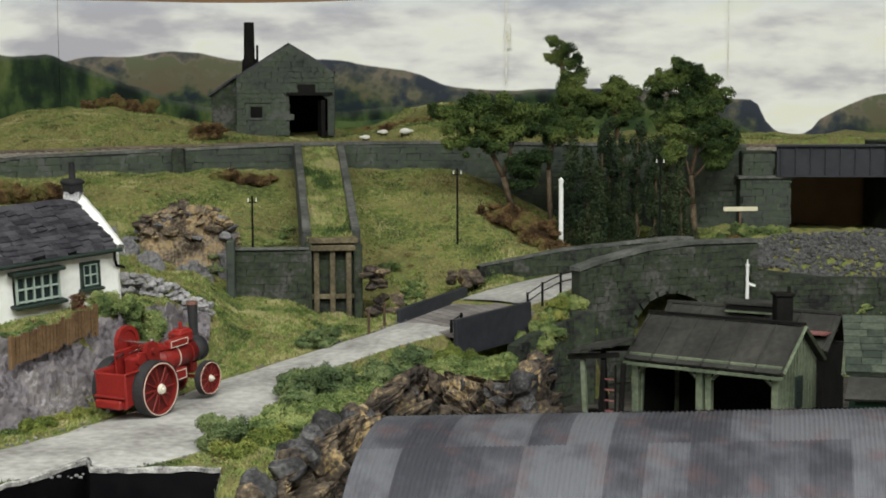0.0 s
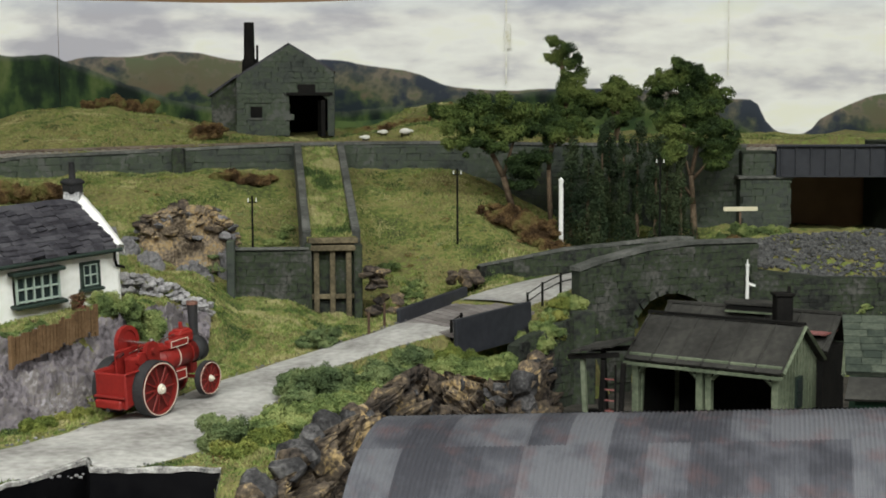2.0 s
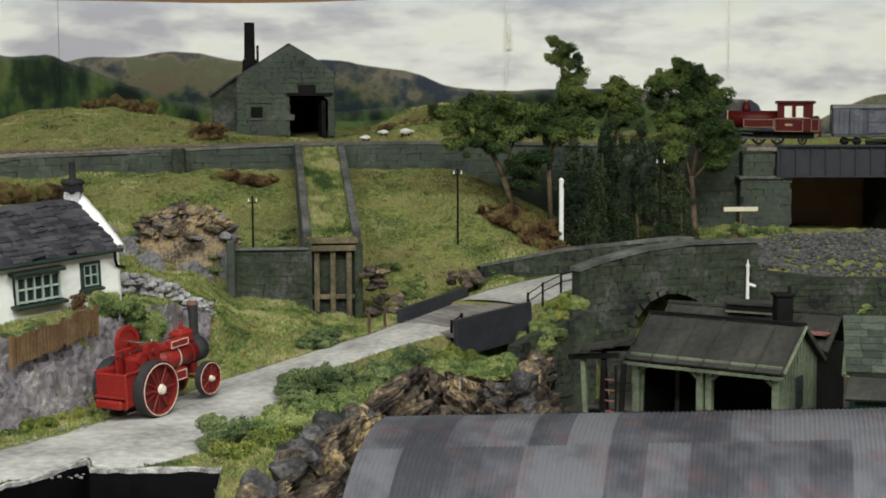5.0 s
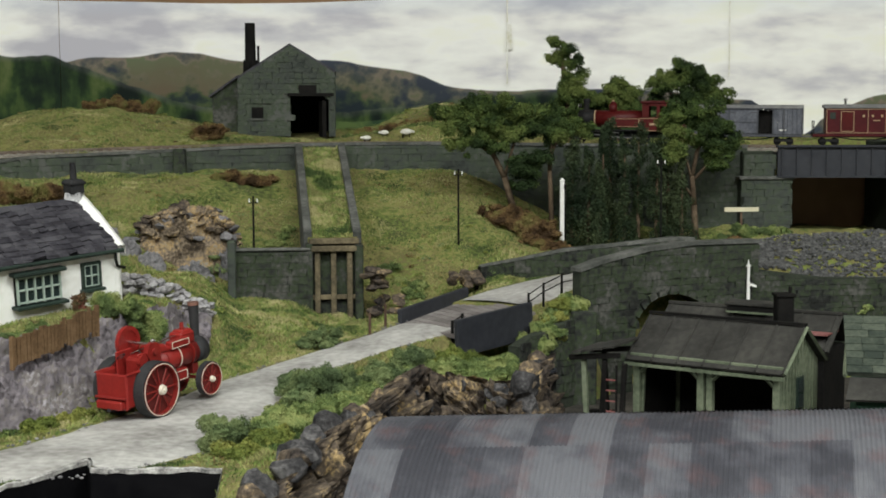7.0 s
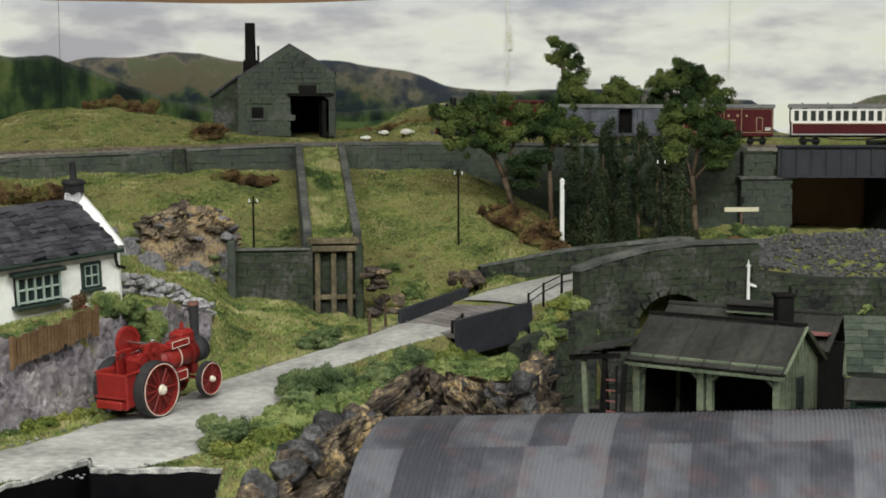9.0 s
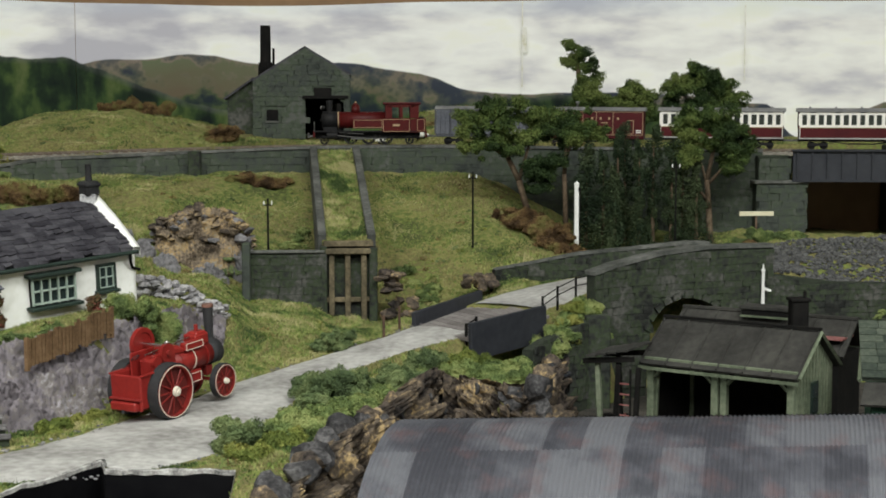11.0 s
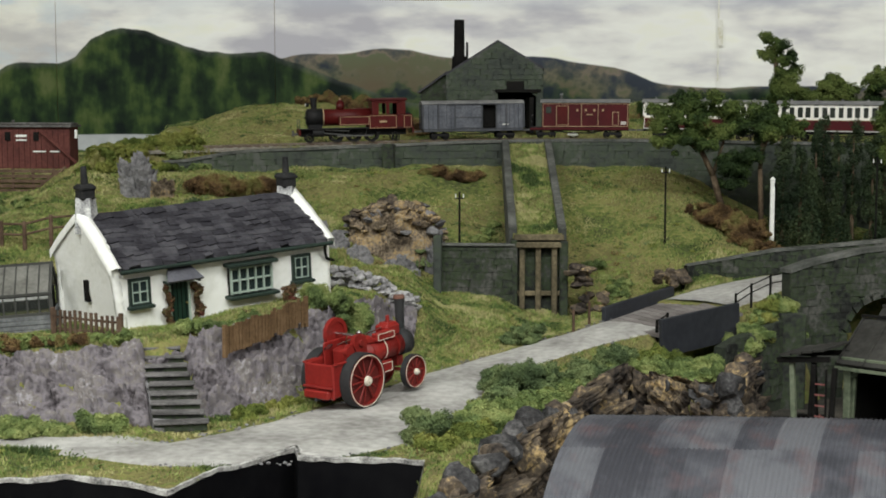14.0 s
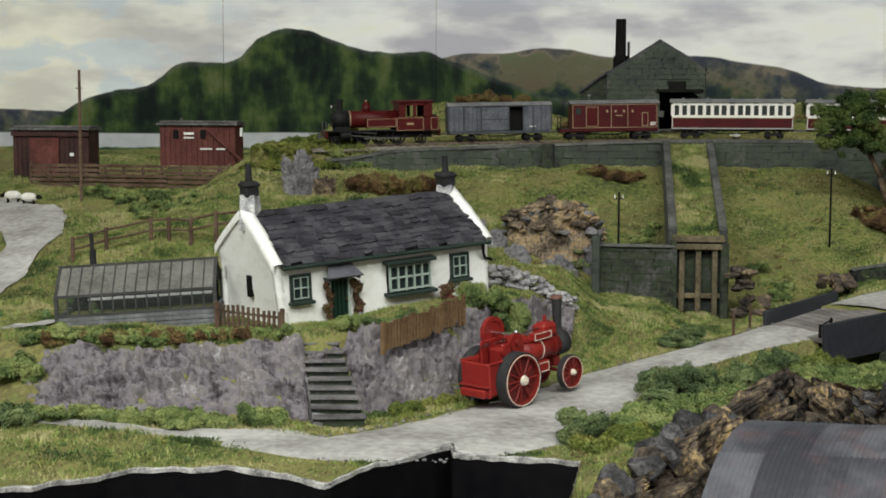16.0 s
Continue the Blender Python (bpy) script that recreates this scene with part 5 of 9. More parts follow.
    part("crankshaft", cyl(B(), (0.0065, -0.0088, 0.0378), (0.0065, 0.0098, 0.0378), 0.0009, None, 10), M_STEEL, te, "bright steel crankshaft")
    part("governor", cyl(cyl(B(), (0.0105, -0.0042, 0.0368), (0.0105, -0.0042, 0.0388), 0.0017, None, 12), (0.0105, -0.0042, 0.0388), (0.0105, -0.0042, 0.0398), 0.0012, 0.0004, 10), M_STEEL, te, "bright steel governor")
    # tender: an open-topped bunker with flared lips, toolbox and drawbar
    tn = part("tender", box(B(), -0.019, 0, 0.0172, 0.0016, 0.0208, 0.0192, bevel=0.0007), M_RED, te, "red tender back plate")
    for k in (-1, 1):
        part("tender_side", box(B(), -0.0118, k * 0.0098, 0.0178, 0.0155, 0.0014, 0.0178, bevel=0.0006), M_RED, tn)
        part("tender_lip", box(B(), -0.0118, k * 0.0106, 0.0268, 0.0155, 0.0022, 0.0009, bevel=0.0003), M_RED, tn)
    part("tender_bed", box(B(), -0.0112, 0, 0.0095, 0.0152, 0.0188, 0.0026), M_DEEPRED, tn)
    part("coal", box(B(), -0.0142, 0, 0.0195, 0.008, 0.018, 0.003, bevel=0.0009), M_TYRE, tn, "black coal")
    part("tool_box", box(B(), -0.0212, 0, 0.0105, 0.0038, 0.0175, 0.0046, bevel=0.0007), M_RED, tn)
    part("back_ledge", box(B(), -0.0207, 0, 0.0142, 0.0022, 0.0208, 0.0012, bevel=0.0003), M_DEEPRED, tn)
    part("drawbar", cyl(B(), (-0.023, 0, 0.0078), (-0.0155, 0, 0.0078), 0.0011, None, 8), M_TYRE, tn)
    bt = part("belly_tank", box(B(), 0.029, 0, 0.0152, 0.0155, 0.0125, 0.0072, bevel=0.0009), M_RED, te, "red belly tank")
    bm = B()
    for z in (0.0128, 0.0176):
        box(bm, 0.029, -0.0064, z, 0.0128, 0.0003, 0.00034)
    for x in (0.0226, 0.0354):
        box(bm, x, -0.0064, 0.0152, 0.00034, 0.0003, 0.0051)
    part("lining", bm, M_CREAM, bt, "fine cream lining")
    part("perch_bracket", box(B(), F, 0, 0.0152, 0.0052, 0.0056, 0.0062, bevel=0.0006), M_DEEPRED, te)
    part("steering_wheel", ring(B(), 0.0022, 0.0027, -0.0002, 0.0002, 20), M_TYRE, te).matrix_basis = Matrix.Translation((-0.0045, 0.0055, 0.0325)) @ Matrix.Rotation(0.9, 4, "X")
    part("regulator_rod", cyl(B(), (-0.003, 0.0, 0.034), (0.035, 0.0, 0.0365), 0.0004, None, 6), M_STEEL, te)


M_CAP = material("copper_cap", [(0.12, 0.06, 0.045), (0.2, 0.1, 0.075)], 90, 0.5, 0.1, coords="own")
M_STEEL = material("bright_steel", [(0.6, 0.6, 0.6), (0.75, 0.75, 0.75)], 50, 0.25, 0, metal=1.0)
traction_engine()


# ---- rocks ----
def rock_lump(bm, c, size, seed, sharp=1.0, sub=3, turn=0.0):
    """A craggy lump: facets pushed in and out by cell noise."""
    r = bmesh.ops.create_icosphere(bm, subdivisions=sub, radius=1)
    off = Vector((seed * 3.7, seed * 1.3, -seed * 2.1))
    mt = Matrix.Translation(c) @ Matrix.Rotation(turn, 4, "Z") @ Matrix.Diagonal((*size, 1))
    rnd = random.Random(int(seed * 1000))
    planes = []
    for _ in range(16):
        n = Vector((rnd.gauss(0, 1), rnd.gauss(0, 1), rnd.gauss(0, 1.3))).normalized()
        planes.append((n, rnd.uniform(0.5, 0.92)))
    for v in r["verts"]:
        p = v.co.copy()
        # broken faces, then strata and grain
        for n, o in planes:
            k = p.dot(n) - o
            if k > 0:
                p -= n * k
        step = noise.noise(Vector((p.x * 1.5, p.y * 1.5, p.z * 7)) + off)
        p *= 1 + 0.1 * sharp * step + 0.06 * noise.noise(p * 9 + off) + 0.05 * noise.noise(p * 4 + off)
        v.co = mt @ p


def rock_group(name, lumps, mat, label, sub=4):
    base = Vector([sum(l[0][k] for l in lumps) / len(lumps) for k in range(3)])
    g = thing(name, Matrix.Translation(base), label, "rock")
    for i, (c, s, turn) in enumerate(lumps):
        bm = B()
        rock_lump(bm, Vector(c) - base, Vector(s) * 1.22, i + len(name) * 0.7 + c[0] * 10, 1.0, sub, turn)
        part("rock", bm, mat, g)
    return g


def crag_point(p, out, cell, amp, seed, fade=1.0, squash=(1, 1, 1)):
    """A rock surface point pushed along its outward direction: broken blocks, each tilted its own way, with clefts between."""
    q = Vector((p.x * squash[0], p.y * squash[1], p.z * squash[2])) / cell + Vector((seed, seed * 0.7, -seed))
    push = 0.0
    for k, w in ((1.0, 1.0), (2.6, 0.42), (6.0, 0.13)):
        dist, pts = noise.voronoi(q * k)
        tilt = noise.noise_vector(pts[0] * 3.7 + Vector((seed, 1, 2)))
        push += w * (0.4 + 1.0 * noise.noise(pts[0] * 5.1) + 1.7 * (q * k - pts[0]).dot(tilt) - 0.55 * max(0.0, 0.14 - (dist[1] - dist[0])) / 0.14)
    return p + out * (amp * fade * (push + 0.12 * noise.noise(q * 14)))


def crag_mound(name, c, rx, ry, h, cell, amp, mat, label, seed, power=0.55):
    """A rugged outcrop standing on the ground."""
    na, nr = 150, 46
    verts, faces = [], []
    for j in range(nr):
        r = 1.02 * (j / (nr - 1))
        for i in range(na):
            a = 2 * math.pi * i / na
            lobe = 1 + 0.16 * noise.noise(Vector((math.cos(a) * 1.7, math.sin(a) * 1.7, seed)))
            x, y = c[0] + rx * r * lobe * math.cos(a), c[1] + ry * r * lobe * math.sin(a)
            rise = max(0.0, 1 - r * r) ** power
            z = c[2] + h * rise - 0.006 * (r > 0.97)
            out = Vector((math.cos(a) * r * 0.55, math.sin(a) * r * 0.55, 0.6)).normalized()
            p = crag_point(Vector((x, y, z)), out, cell, amp, seed, 0.25 + 0.75 * min(1.0, 3 * (1.02 - r)), (1, 1, 1.5))
            verts.append(p - Vector(c))
    for j in range(nr - 1):
        for i in range(na):
            a, b = j * na + i, j * na + (i + 1) % na
            faces.append((a, a + na, b + na, b))
    faces.append(tuple(range(na)))
    ob = mesh_from(name, verts, faces, mat, None, False)
    ob.matrix_basis = Matrix.Translation(c)
    return tagged(ob, label, "rock")


def cutting_face():
    """The broken cork-bark face between the road's verge and the works yard."""
    nu, nv = 560, 56
    verts, faces = [], []
    px = np.linspace(-0.051, 0.12, 900)
    run = np.concatenate([[0], np.cumsum(np.hypot(np.diff(px), np.diff(yard_edge(px))))])
    for i in range(nu):
        x = float(np.interp(run[-1] * i / (nu - 1), run, px))
        e = float(yard_edge(x))
        g = (float(yard_edge(x + 0.007)) - float(yard_edge(x - 0.007))) / 0.014
        flat = Vector((g, -1, 0)).normalized()
        zt = float(ground_z(x, e + 0.006, False)) + 0.006 * float(sstep(0.0, 0.03, x) * (1 - sstep(0.1, 0.115, x)))
        for j in range(nv):
            v = j / (nv - 1)
            w = -0.35 + 1.5 * v
            k = float(sstep(0, 1, w))
            p = Vector((x, e - 0.016 * w, zt * (1 - k) - 0.041 * k + 0.001))
            out = (flat * 0.85 + Vector((0, 0, 0.5))).normalized()
            verts.append(crag_point(p, out, 0.0165, 0.0165, 3.0, min(1.0, 0.12 + 5 * v), (1, 1, 0.7)) + out * 0.001 * min(1.0, 6 * v))
    for i in range(nu - 1):
        for j in range(nv - 1):
            a = i * nv + j
            faces.append((a, a + 1, a + nv + 1, a + nv))
    tagged(mesh_from("rock_face", verts, faces, M_BROWNROCK, None, False), "craggy brown cork-bark rock face of the cutting", "rock", kind="structure")


def cliffs():
    rnd = random.Random(12)
    cutting_face()
    for x, dz, s in ((-0.033, 0.0, 0.009), (0.036, 0.001, 0.0125), (0.045, -0.008, 0.012), (-0.022, -0.008, 0.0085)):
        y = float(yard_edge(x)) - 0.006
        crag_mound("boulder", (x, y, float(ground_z(x, y + 0.012, False)) - 0.012 + dz), s, s * 0.8, s * 1.25, 0.009, 0.003, M_DARKROCK, "dark grey broken boulder in the cutting's face", x * 90, 0.4)
    crag_mound("outcrop", (-0.119, 1.15, 0.047), 0.04, 0.021, 0.037, 0.0105, 0.006, M_TANROCK, "tan and rust-coloured rocky outcrop on the bank", 5.0, 0.45)
    crag_mound("outcrop", (-0.086, 1.143, gz_plain(-0.086, 1.143) - 0.004), 0.01, 0.011, 0.024, 0.009, 0.007, M_ROCK, "grey rock at the outcrop's end", 6.2)
    crag_mound("outcrop", (-0.112, 1.125, gz_plain(-0.112, 1.125) - 0.003), 0.017, 0.01, 0.01, 0.007, 0.003, M_ROCK, "low grey rock under the outcrop", 7.4, 1.0)
    for x, y, rx, h in ((-0.162, 1.13, 0.011, 0.01), (-0.143, 1.122, 0.012, 0.011), (-0.178, 1.15, 0.009, 0.008)):
        crag_mound("boulder", (x, y, gz_plain(x, y) - 0.002), rx, 0.008, h, 0.008, 0.002, M_ROCK, "smooth half-buried grey boulder beside the outcrop", x * 40, 1.0)
    # broken shards that stand proud of the outcrop and of the cutting's face
    for mat, n, label in ((M_TANROCK, 46, "rust-coloured broken shards on the outcrop"), (M_BROWNROCK, 30, "dark brown broken shards on the outcrop"), (M_ROCK, 18, "grey broken shards on the outcrop")):
        lumps = []
        for i in range(n):
            a, r = rnd.uniform(0, 2 * math.pi), rnd.random() ** 0.55
            x, y = -0.119 + 0.04 * r * math.cos(a), 1.148 + 0.019 * r * math.sin(a)
            z = 0.06 + 0.0285 * max(0.0, 1 - r * r) ** 0.45 + rnd.uniform(-0.002, 0.003)
            k = rnd.uniform(0.0028, 0.0068)
            lumps.append(((x, y, z), (k * rnd.uniform(0.8, 1.5), k * 0.8, k * rnd.uniform(0.35, 0.75)), rnd.uniform(0, 3)))
        rock_group("outcrop", lumps, mat, label, 3)
    px = np.linspace(-0.05, 0.116, 600)
    run = np.concatenate([[0], np.cumsum(np.hypot(np.diff(px), np.diff(yard_edge(px))))])
    for mat, n, big, label in ((M_BROWNROCK, 80, 1.0, "jagged brown shards of the cutting's face"), (M_DARKROCK, 44, 1.25, "jagged dark grey shards of the cutting's face"), (M_TANROCK, 20, 0.7, "jagged ochre shards of the cutting's face")):
        lumps = []
        for i in range(n):
            x = float(np.interp(run[-1] * rnd.random(), run, px))
            w = rnd.uniform(-0.1, 0.95)
            e = float(yard_edge(x))
            q = float(sstep(0, 1, w))
            z = (float(ground_z(x, e + 0.006, False)) + 0.004) * (1 - q) - 0.04 * q
            k = big * rnd.uniform(0.0035, 0.0085)
            g = (float(yard_edge(x + 0.007)) - float(yard_edge(x - 0.007))) / 0.014
            f = Vector((g, -1, 0)).normalized() * 0.006
            lumps.append(((x + f.x, e - 0.016 * w + f.y, z + 0.002), (k * rnd.uniform(0.6, 1.1), k * 0.75, k * rnd.uniform(0.6, 1.25)), rnd.uniform(0, 3)))
        rock_group("rock_face", lumps, mat, label, 3)
    # beside the loading bin
    lumps = []
    for i in range(30):
        lumps.append(((0.016 + rnd.uniform(0, 0.027), 1.105 + rnd.uniform(-0.005, 0.012), 0.01 + rnd.uniform(0, 0.036)), (rnd.uniform(0.003, 0.0062), 0.0045, rnd.uniform(0.002, 0.0042)), rnd.uniform(0, 3)))
    rock_group("rock_face", lumps, M_BROWNROCK, "broken brown rock beside the loading bin", 3)
    lumps = []
    for i in range(10):
        lumps.append(((0.075 + rnd.uniform(0, 0.03), 1.14 + rnd.uniform(-0.005, 0.01), 0.028 + rnd.uniform(0, 0.008)), (rnd.uniform(0.003, 0.006), 0.005, 0.004), rnd.uniform(0, 3)))
    rock_group("rock_face", lumps, M_BROWNROCK, "low brown rocks behind the bridge plate", 3)
    # tumbled dry-stone wall by the cottage
    lumps = []
    for i in range(150):
        u = rnd.random()
        x, y = -0.142 + 0.056 * u, 0.95 + 0.024 * u
        lumps.append(((x, y + rnd.uniform(-0.007, 0.006), gz_plain(x, y) + 0.001 + 0.0135 * (1 - 0.45 * u) * rnd.random()), (rnd.uniform(0.0018, 0.0042), 0.0028, rnd.uniform(0.0012, 0.0024)), rnd.uniform(0, 3)))
    rock_group("tumbled_wall", lumps, M_LIMEROCK, "tumbled pale grey dry-stone wall beside the cottage", 2)
    # crag behind the cottage
    crag_mound("crag", (-0.334, 1.2, 0.084), 0.0145, 0.012, 0.034, 0.011, 0.0095, M_ROCK, "pale grey rock crag at the field's edge", 9.1, 0.5)
    crag_mound("crag", (-0.312, 1.195, 0.082), 0.01, 0.009, 0.02, 0.0085, 0.006, M_TANROCK, "tan rocks beside the crag", 10.3)


def gz_plain(x, y):
    return float(ground_z(x, y))


def rock_bank():
    """The grey plaster rock face under the cottage garden, one crusted sheet."""
    xs = np.linspace(-0.385, -0.085, 420)
    verts, faces = [], []
    nv = 64
    for i, x in enumerate(xs):
        rl = float(rock_line(x))
        for j in range(nv):
            v = j / (nv - 1)
            y = rl - 0.004 + 0.05 * v
            z = float(height(x, y, False))
            gap = float(1 - sstep(0.0115, 0.0145, abs(x + 0.185 + 0.37 * (y - 0.735))))
            edge = min(1.0, 4 * v, 5 * (1 - v) + 0.15) * float(sstep(-0.385, -0.345, x))
            bed = Vector((x * 0.55, y * 0.5, z * 1.7 + 0.25 * x))
            p = crag_point(bed, Vector((0, 0, 1)), 0.0095, 0.0062, 2.0) - bed
            ledge = noise.fractal(Vector((x * 26, y * 60, z * 230 + x * 40)), 1.0, 2.0, 4)
            lift = (0.0022 + p.z + 0.0026 * ledge) * edge - 0.0025 * (1 - edge)
            verts.append((x, y - lift * 0.7, z + lift - 0.0008 - 0.009 * gap))
    for i in range(len(xs) - 1):
        for j in range(nv - 1):
            a = i * nv + j
            faces.append((a, a + nv, a + nv + 1, a + 1))
    tagged(mesh_from("rock_bank", verts, faces, M_PALEROCK), "lilac-grey plaster rock face below the cottage garden", "rock", kind="structure")


M_DARKROCK = material("dark_rock", [(0.015, 0.015, 0.016), (0.05, 0.048, 0.05), (0.14, 0.135, 0.135)], 80, 0.9, 1.0, 300)
M_LIMEROCK = material("lime_rock", [(0.16, 0.155, 0.16), (0.34, 0.33, 0.34), (0.5, 0.49, 0.49)], 90, 0.95, 1.0, 300)
M_TANROCK = material("tan_rock", [(0.03, 0.022, 0.015), (0.1, 0.075, 0.05), (0.2, 0.16, 0.12), (0.36, 0.25, 0.12), (0.3, 0.27, 0.22)], 75, 0.9, 1.0, 300)
M_PALEROCK = material("pale_rock", [(0.045, 0.038, 0.042), (0.13, 0.115, 0.125), (0.2, 0.18, 0.198), (0.19, 0.17, 0.16), (0.33, 0.31, 0.33)], 48, 0.95, 1.0, 300)
cliffs()
rock_bank()


# ---- road bridge, arch and yard walls ----
def road_bridge():
    br = thing("road_bridge", pose(0.084, 1.0, 0.018), "steel plate road bridge with dark painted side plates", "bridge")
    o = Vector((0.084, 1.0, 0.018))

    def plate(name, a, b, za, zb, ha, hb, dn):
        bm = B()
        A, Bv = Vector((*a, za)) - o, Vector((*b, zb)) - o
        d = (Bv - A).normalized()
        n = Vector((d.y, -d.x, 0)) * 0.0016
        slab(bm, [A - n + Vector((0, 0, ha)), A + n + Vector((0, 0, ha)), Bv + n + Vector((0, 0, hb)), Bv - n + Vector((0, 0, hb))], ha + dn)
        bmesh.ops.bevel(bm, geom=list(bm.edges), offset=0.0004, segments=1, affect="EDGES")
        return part(name, bm, M_IRON, br, "dark blue-black side plate")
    plate("side_plate", (0.072, 0.953), (0.1275, 1.006), 0.0165, 0.023, 0.0118, 0.0098, 0.013)
    plate("side_plate", (0.038, 1.013), (0.091, 1.093), 0.0165, 0.0225, 0.0112, 0.0105, 0.006)
    # planked deck
    p00, p10, p01, p11 = [Vector(v) - o for v in ((0.038, 1.010, 0.0176), (0.0725, 0.956, 0.0176), (0.091, 1.09, 0.0243), (0.127, 1.008, 0.0243))]
    for i in range(12):
        bm = B()
        u0, u1 = i / 12 + 0.004, (i + 1) / 12 - 0.004
        slab(bm, [p00.lerp(p01, u0 * 1.09), p10.lerp(p11, u0 * 1.09), p10.lerp(p11, u1 * 1.09), p00.lerp(p01, u1 * 1.09)], 0.002)
        part("deck_plank", bm, M_PLANK, br)
    # stone wing wall, arch and parapets
    w = thing("wing_wall", pose(0.14, 0.985, -0.04), "mossy dark stone wing wall beneath the bridge", "wall")
    line = [(0.114, 0.958), (0.124, 0.972), (0.15, 0.99), (0.1665, 1.012), (0.171, 1.03)]
    inv = Matrix.Translation((-0.14, -0.985, 0.04))
    top = lambda s: 0.0095 + 0.0155 * min(s / 0.07, 1)
    bm = wall_body(B(), line, lambda s: -0.045, top, 0.008)
    bm.transform(inv)
    part("core", bm, M_JOINT, w)
    lay_stones(w, line, lambda s: -0.03, top, 0.005, 0.011, ST_DARK, 31)
    part("pier", box(B(), 0.0235, 0.0195, 0.033, 0.017, 0.014, 0.066, pose(0, 0, 0, 0, 0, 0), 0.001), M_DKSTONE, w)
    # the bridge's arched face with a parapet above
    face = [(0.164, 1.018), (0.184, 1.03), (0.205, 1.0405), (0.219, 1.047), (0.235, 1.053), (0.25, 1.0585), (0.265, 1.0635), (0.285, 1.07), (0.305, 1.076)]
    cum = [0.0]
    for a, b in zip(face, face[1:]):
        cum.append(cum[-1] + math.dist(a, b))
    ptop = lambda s: float(np.interp(s, [0, 0.02, 0.06, 0.1, 0.153], [0.051, 0.0555, 0.062, 0.065, 0.0645]))
    c0, rr = cum[4] + 0.001, 0.034

    def soffit(s):
        d = abs(s - c0)
        return 0.031 - 0.03 + math.sqrt(max(rr * rr - d * d, 0)) * 30 / 34 if d < rr else -0.045
    fine = []
    for i in range(61):
        s = cum[-1] * i / 60
        k = max(j for j in range(len(cum) - 1) if cum[j] <= s + 1e-9)
        u = (s - cum[k]) / (cum[k + 1] - cum[k])
        fine.append((face[k][0] + (face[k + 1][0] - face[k][0]) * u, face[k][1] + (face[k + 1][1] - face[k][1]) * u))
    ab = thing("arch_bridge", pose(0.235, 1.053, -0.04), "dark mossy stone arch bridge with curved parapets", "bridge")
    inv = Matrix.Translation((-0.235, -1.053, 0.04))
    bm = wall_body(B(), fine, soffit, ptop, 0.009)
    bm.transform(inv)
    part("front_wall", bm, M_JOINT, ab)
    lay_stones(ab, face, lambda s: -0.03, ptop, 0.0052, 0.012, ST_DARK, 41, lambda s, z: z > soffit(s) + 0.004)
    bm = wall_body(B(), [(x, y - 0.0015) for x, y in fine], lambda s: ptop(s) + 0.0005, lambda s: ptop(s) + 0.0032, 0.0115)
    bm.transform(inv)
    part("coping", bm, M_COPE, ab, "grey rounded parapet coping")
    bm = B()
    rows = []
    for i in range(13):
        a = math.pi * i / 12
        s = c0 + math.cos(a) * rr
        p = (np.interp(s, cum, [f[0] for f in face]), np.interp(s, cum, [f[1] for f in face]))
        z = 0.001 + math.sin(a) * 0.03
        rows.append([bm.verts.new((p[0] - 0.235 + dx, p[1] - 1.053 + dy, z + 0.04)) for dx, dy in ((0, 0.002), (-0.01, 0.05))])
    for a, b in zip(rows, rows[1:]):
        bm.faces.new((a[0], b[0], b[1], a[1]))
    # Barrel and added end sheet are near-black: the arch's inner shade as colour.
    part("barrel", bm, M_DARK, ab, "arch barrel coloured as dark as its inner shade")
    part("arch_shade", box(B(), -0.01, 0.052, 0.015, 0.07, 0.002, 0.12), M_DARK, ab, "added black sheet for the shade deep in the arch")
    for i in range(13):
        a = math.pi * (i + 0.5) / 13
        s = c0 + math.cos(a) * (rr + 0.002)
        p = (np.interp(s, cum, [f[0] for f in face]), np.interp(s, cum, [f[1] for f in face]))
        m = inv @ pose(p[0], p[1] - 0.0005, 0.001 + math.sin(a) * 0.0325, 0, -math.degrees(a) + 90, 21) @ Matrix.Diagonal((0.006, 0.003, 0.005, 1))
        share("voussoir", ST_DARK[i % 5], ab, m)
    # far parapet
    line = [(0.107, 1.168), (0.135, 1.152), (0.171, 1.143), (0.21, 1.141), (0.258, 1.146), (0.275, 1.15)]
    bt = lambda s: float(np.interp(s, [0, 0.07, 0.16, 0.18], [0.039, 0.0535, 0.0615, 0.06]))
    bp = thing("back_parapet", pose(0.19, 1.145, 0.03), "dark stone parapet wall on the far side of the road", "wall")
    inv = Matrix.Translation((-0.19, -1.145, -0.03))
    bm = wall_body(B(), line, lambda s: 0.015, bt, 0.007)
    bm.transform(inv)
    part("core", bm, M_JOINT, bp)
    bm = wall_body(B(), [(x, y - 0.001) for x, y in line], lambda s: bt(s) + 0.0003, lambda s: bt(s) + 0.0025, 0.009)
    bm.transform(inv)
    part("coping", bm, M_COPE, bp)
    lay_stones(bp, line, lambda s: 0.022, bt, 0.0048, 0.011, ST_DARK, 51)
    # yard wall under the tip
    line = [(0.303, 1.078), (0.36, 1.084), (0.45, 1.09), (0.6, 1.092)]
    yt = lambda s: float(np.interp(s, [0, 0.03, 0.3], [0.045, 0.038, 0.03]))
    yw = thing("yard_wall", pose(0.4, 1.085, -0.04), "dark slate-coursed yard wall below the tip", "wall")
    inv = Matrix.Translation((-0.4, -1.085, 0.04))
    bm = wall_body(B(), line, lambda s: -0.045, yt, 0.012)
    bm.transform(inv)
    part("core", bm, M_JOINT, yw)
    lay_stones(yw, [(a, b) for a, b in line], lambda s: -0.01, yt, 0.0042, 0.012, ST_DARK, 61)


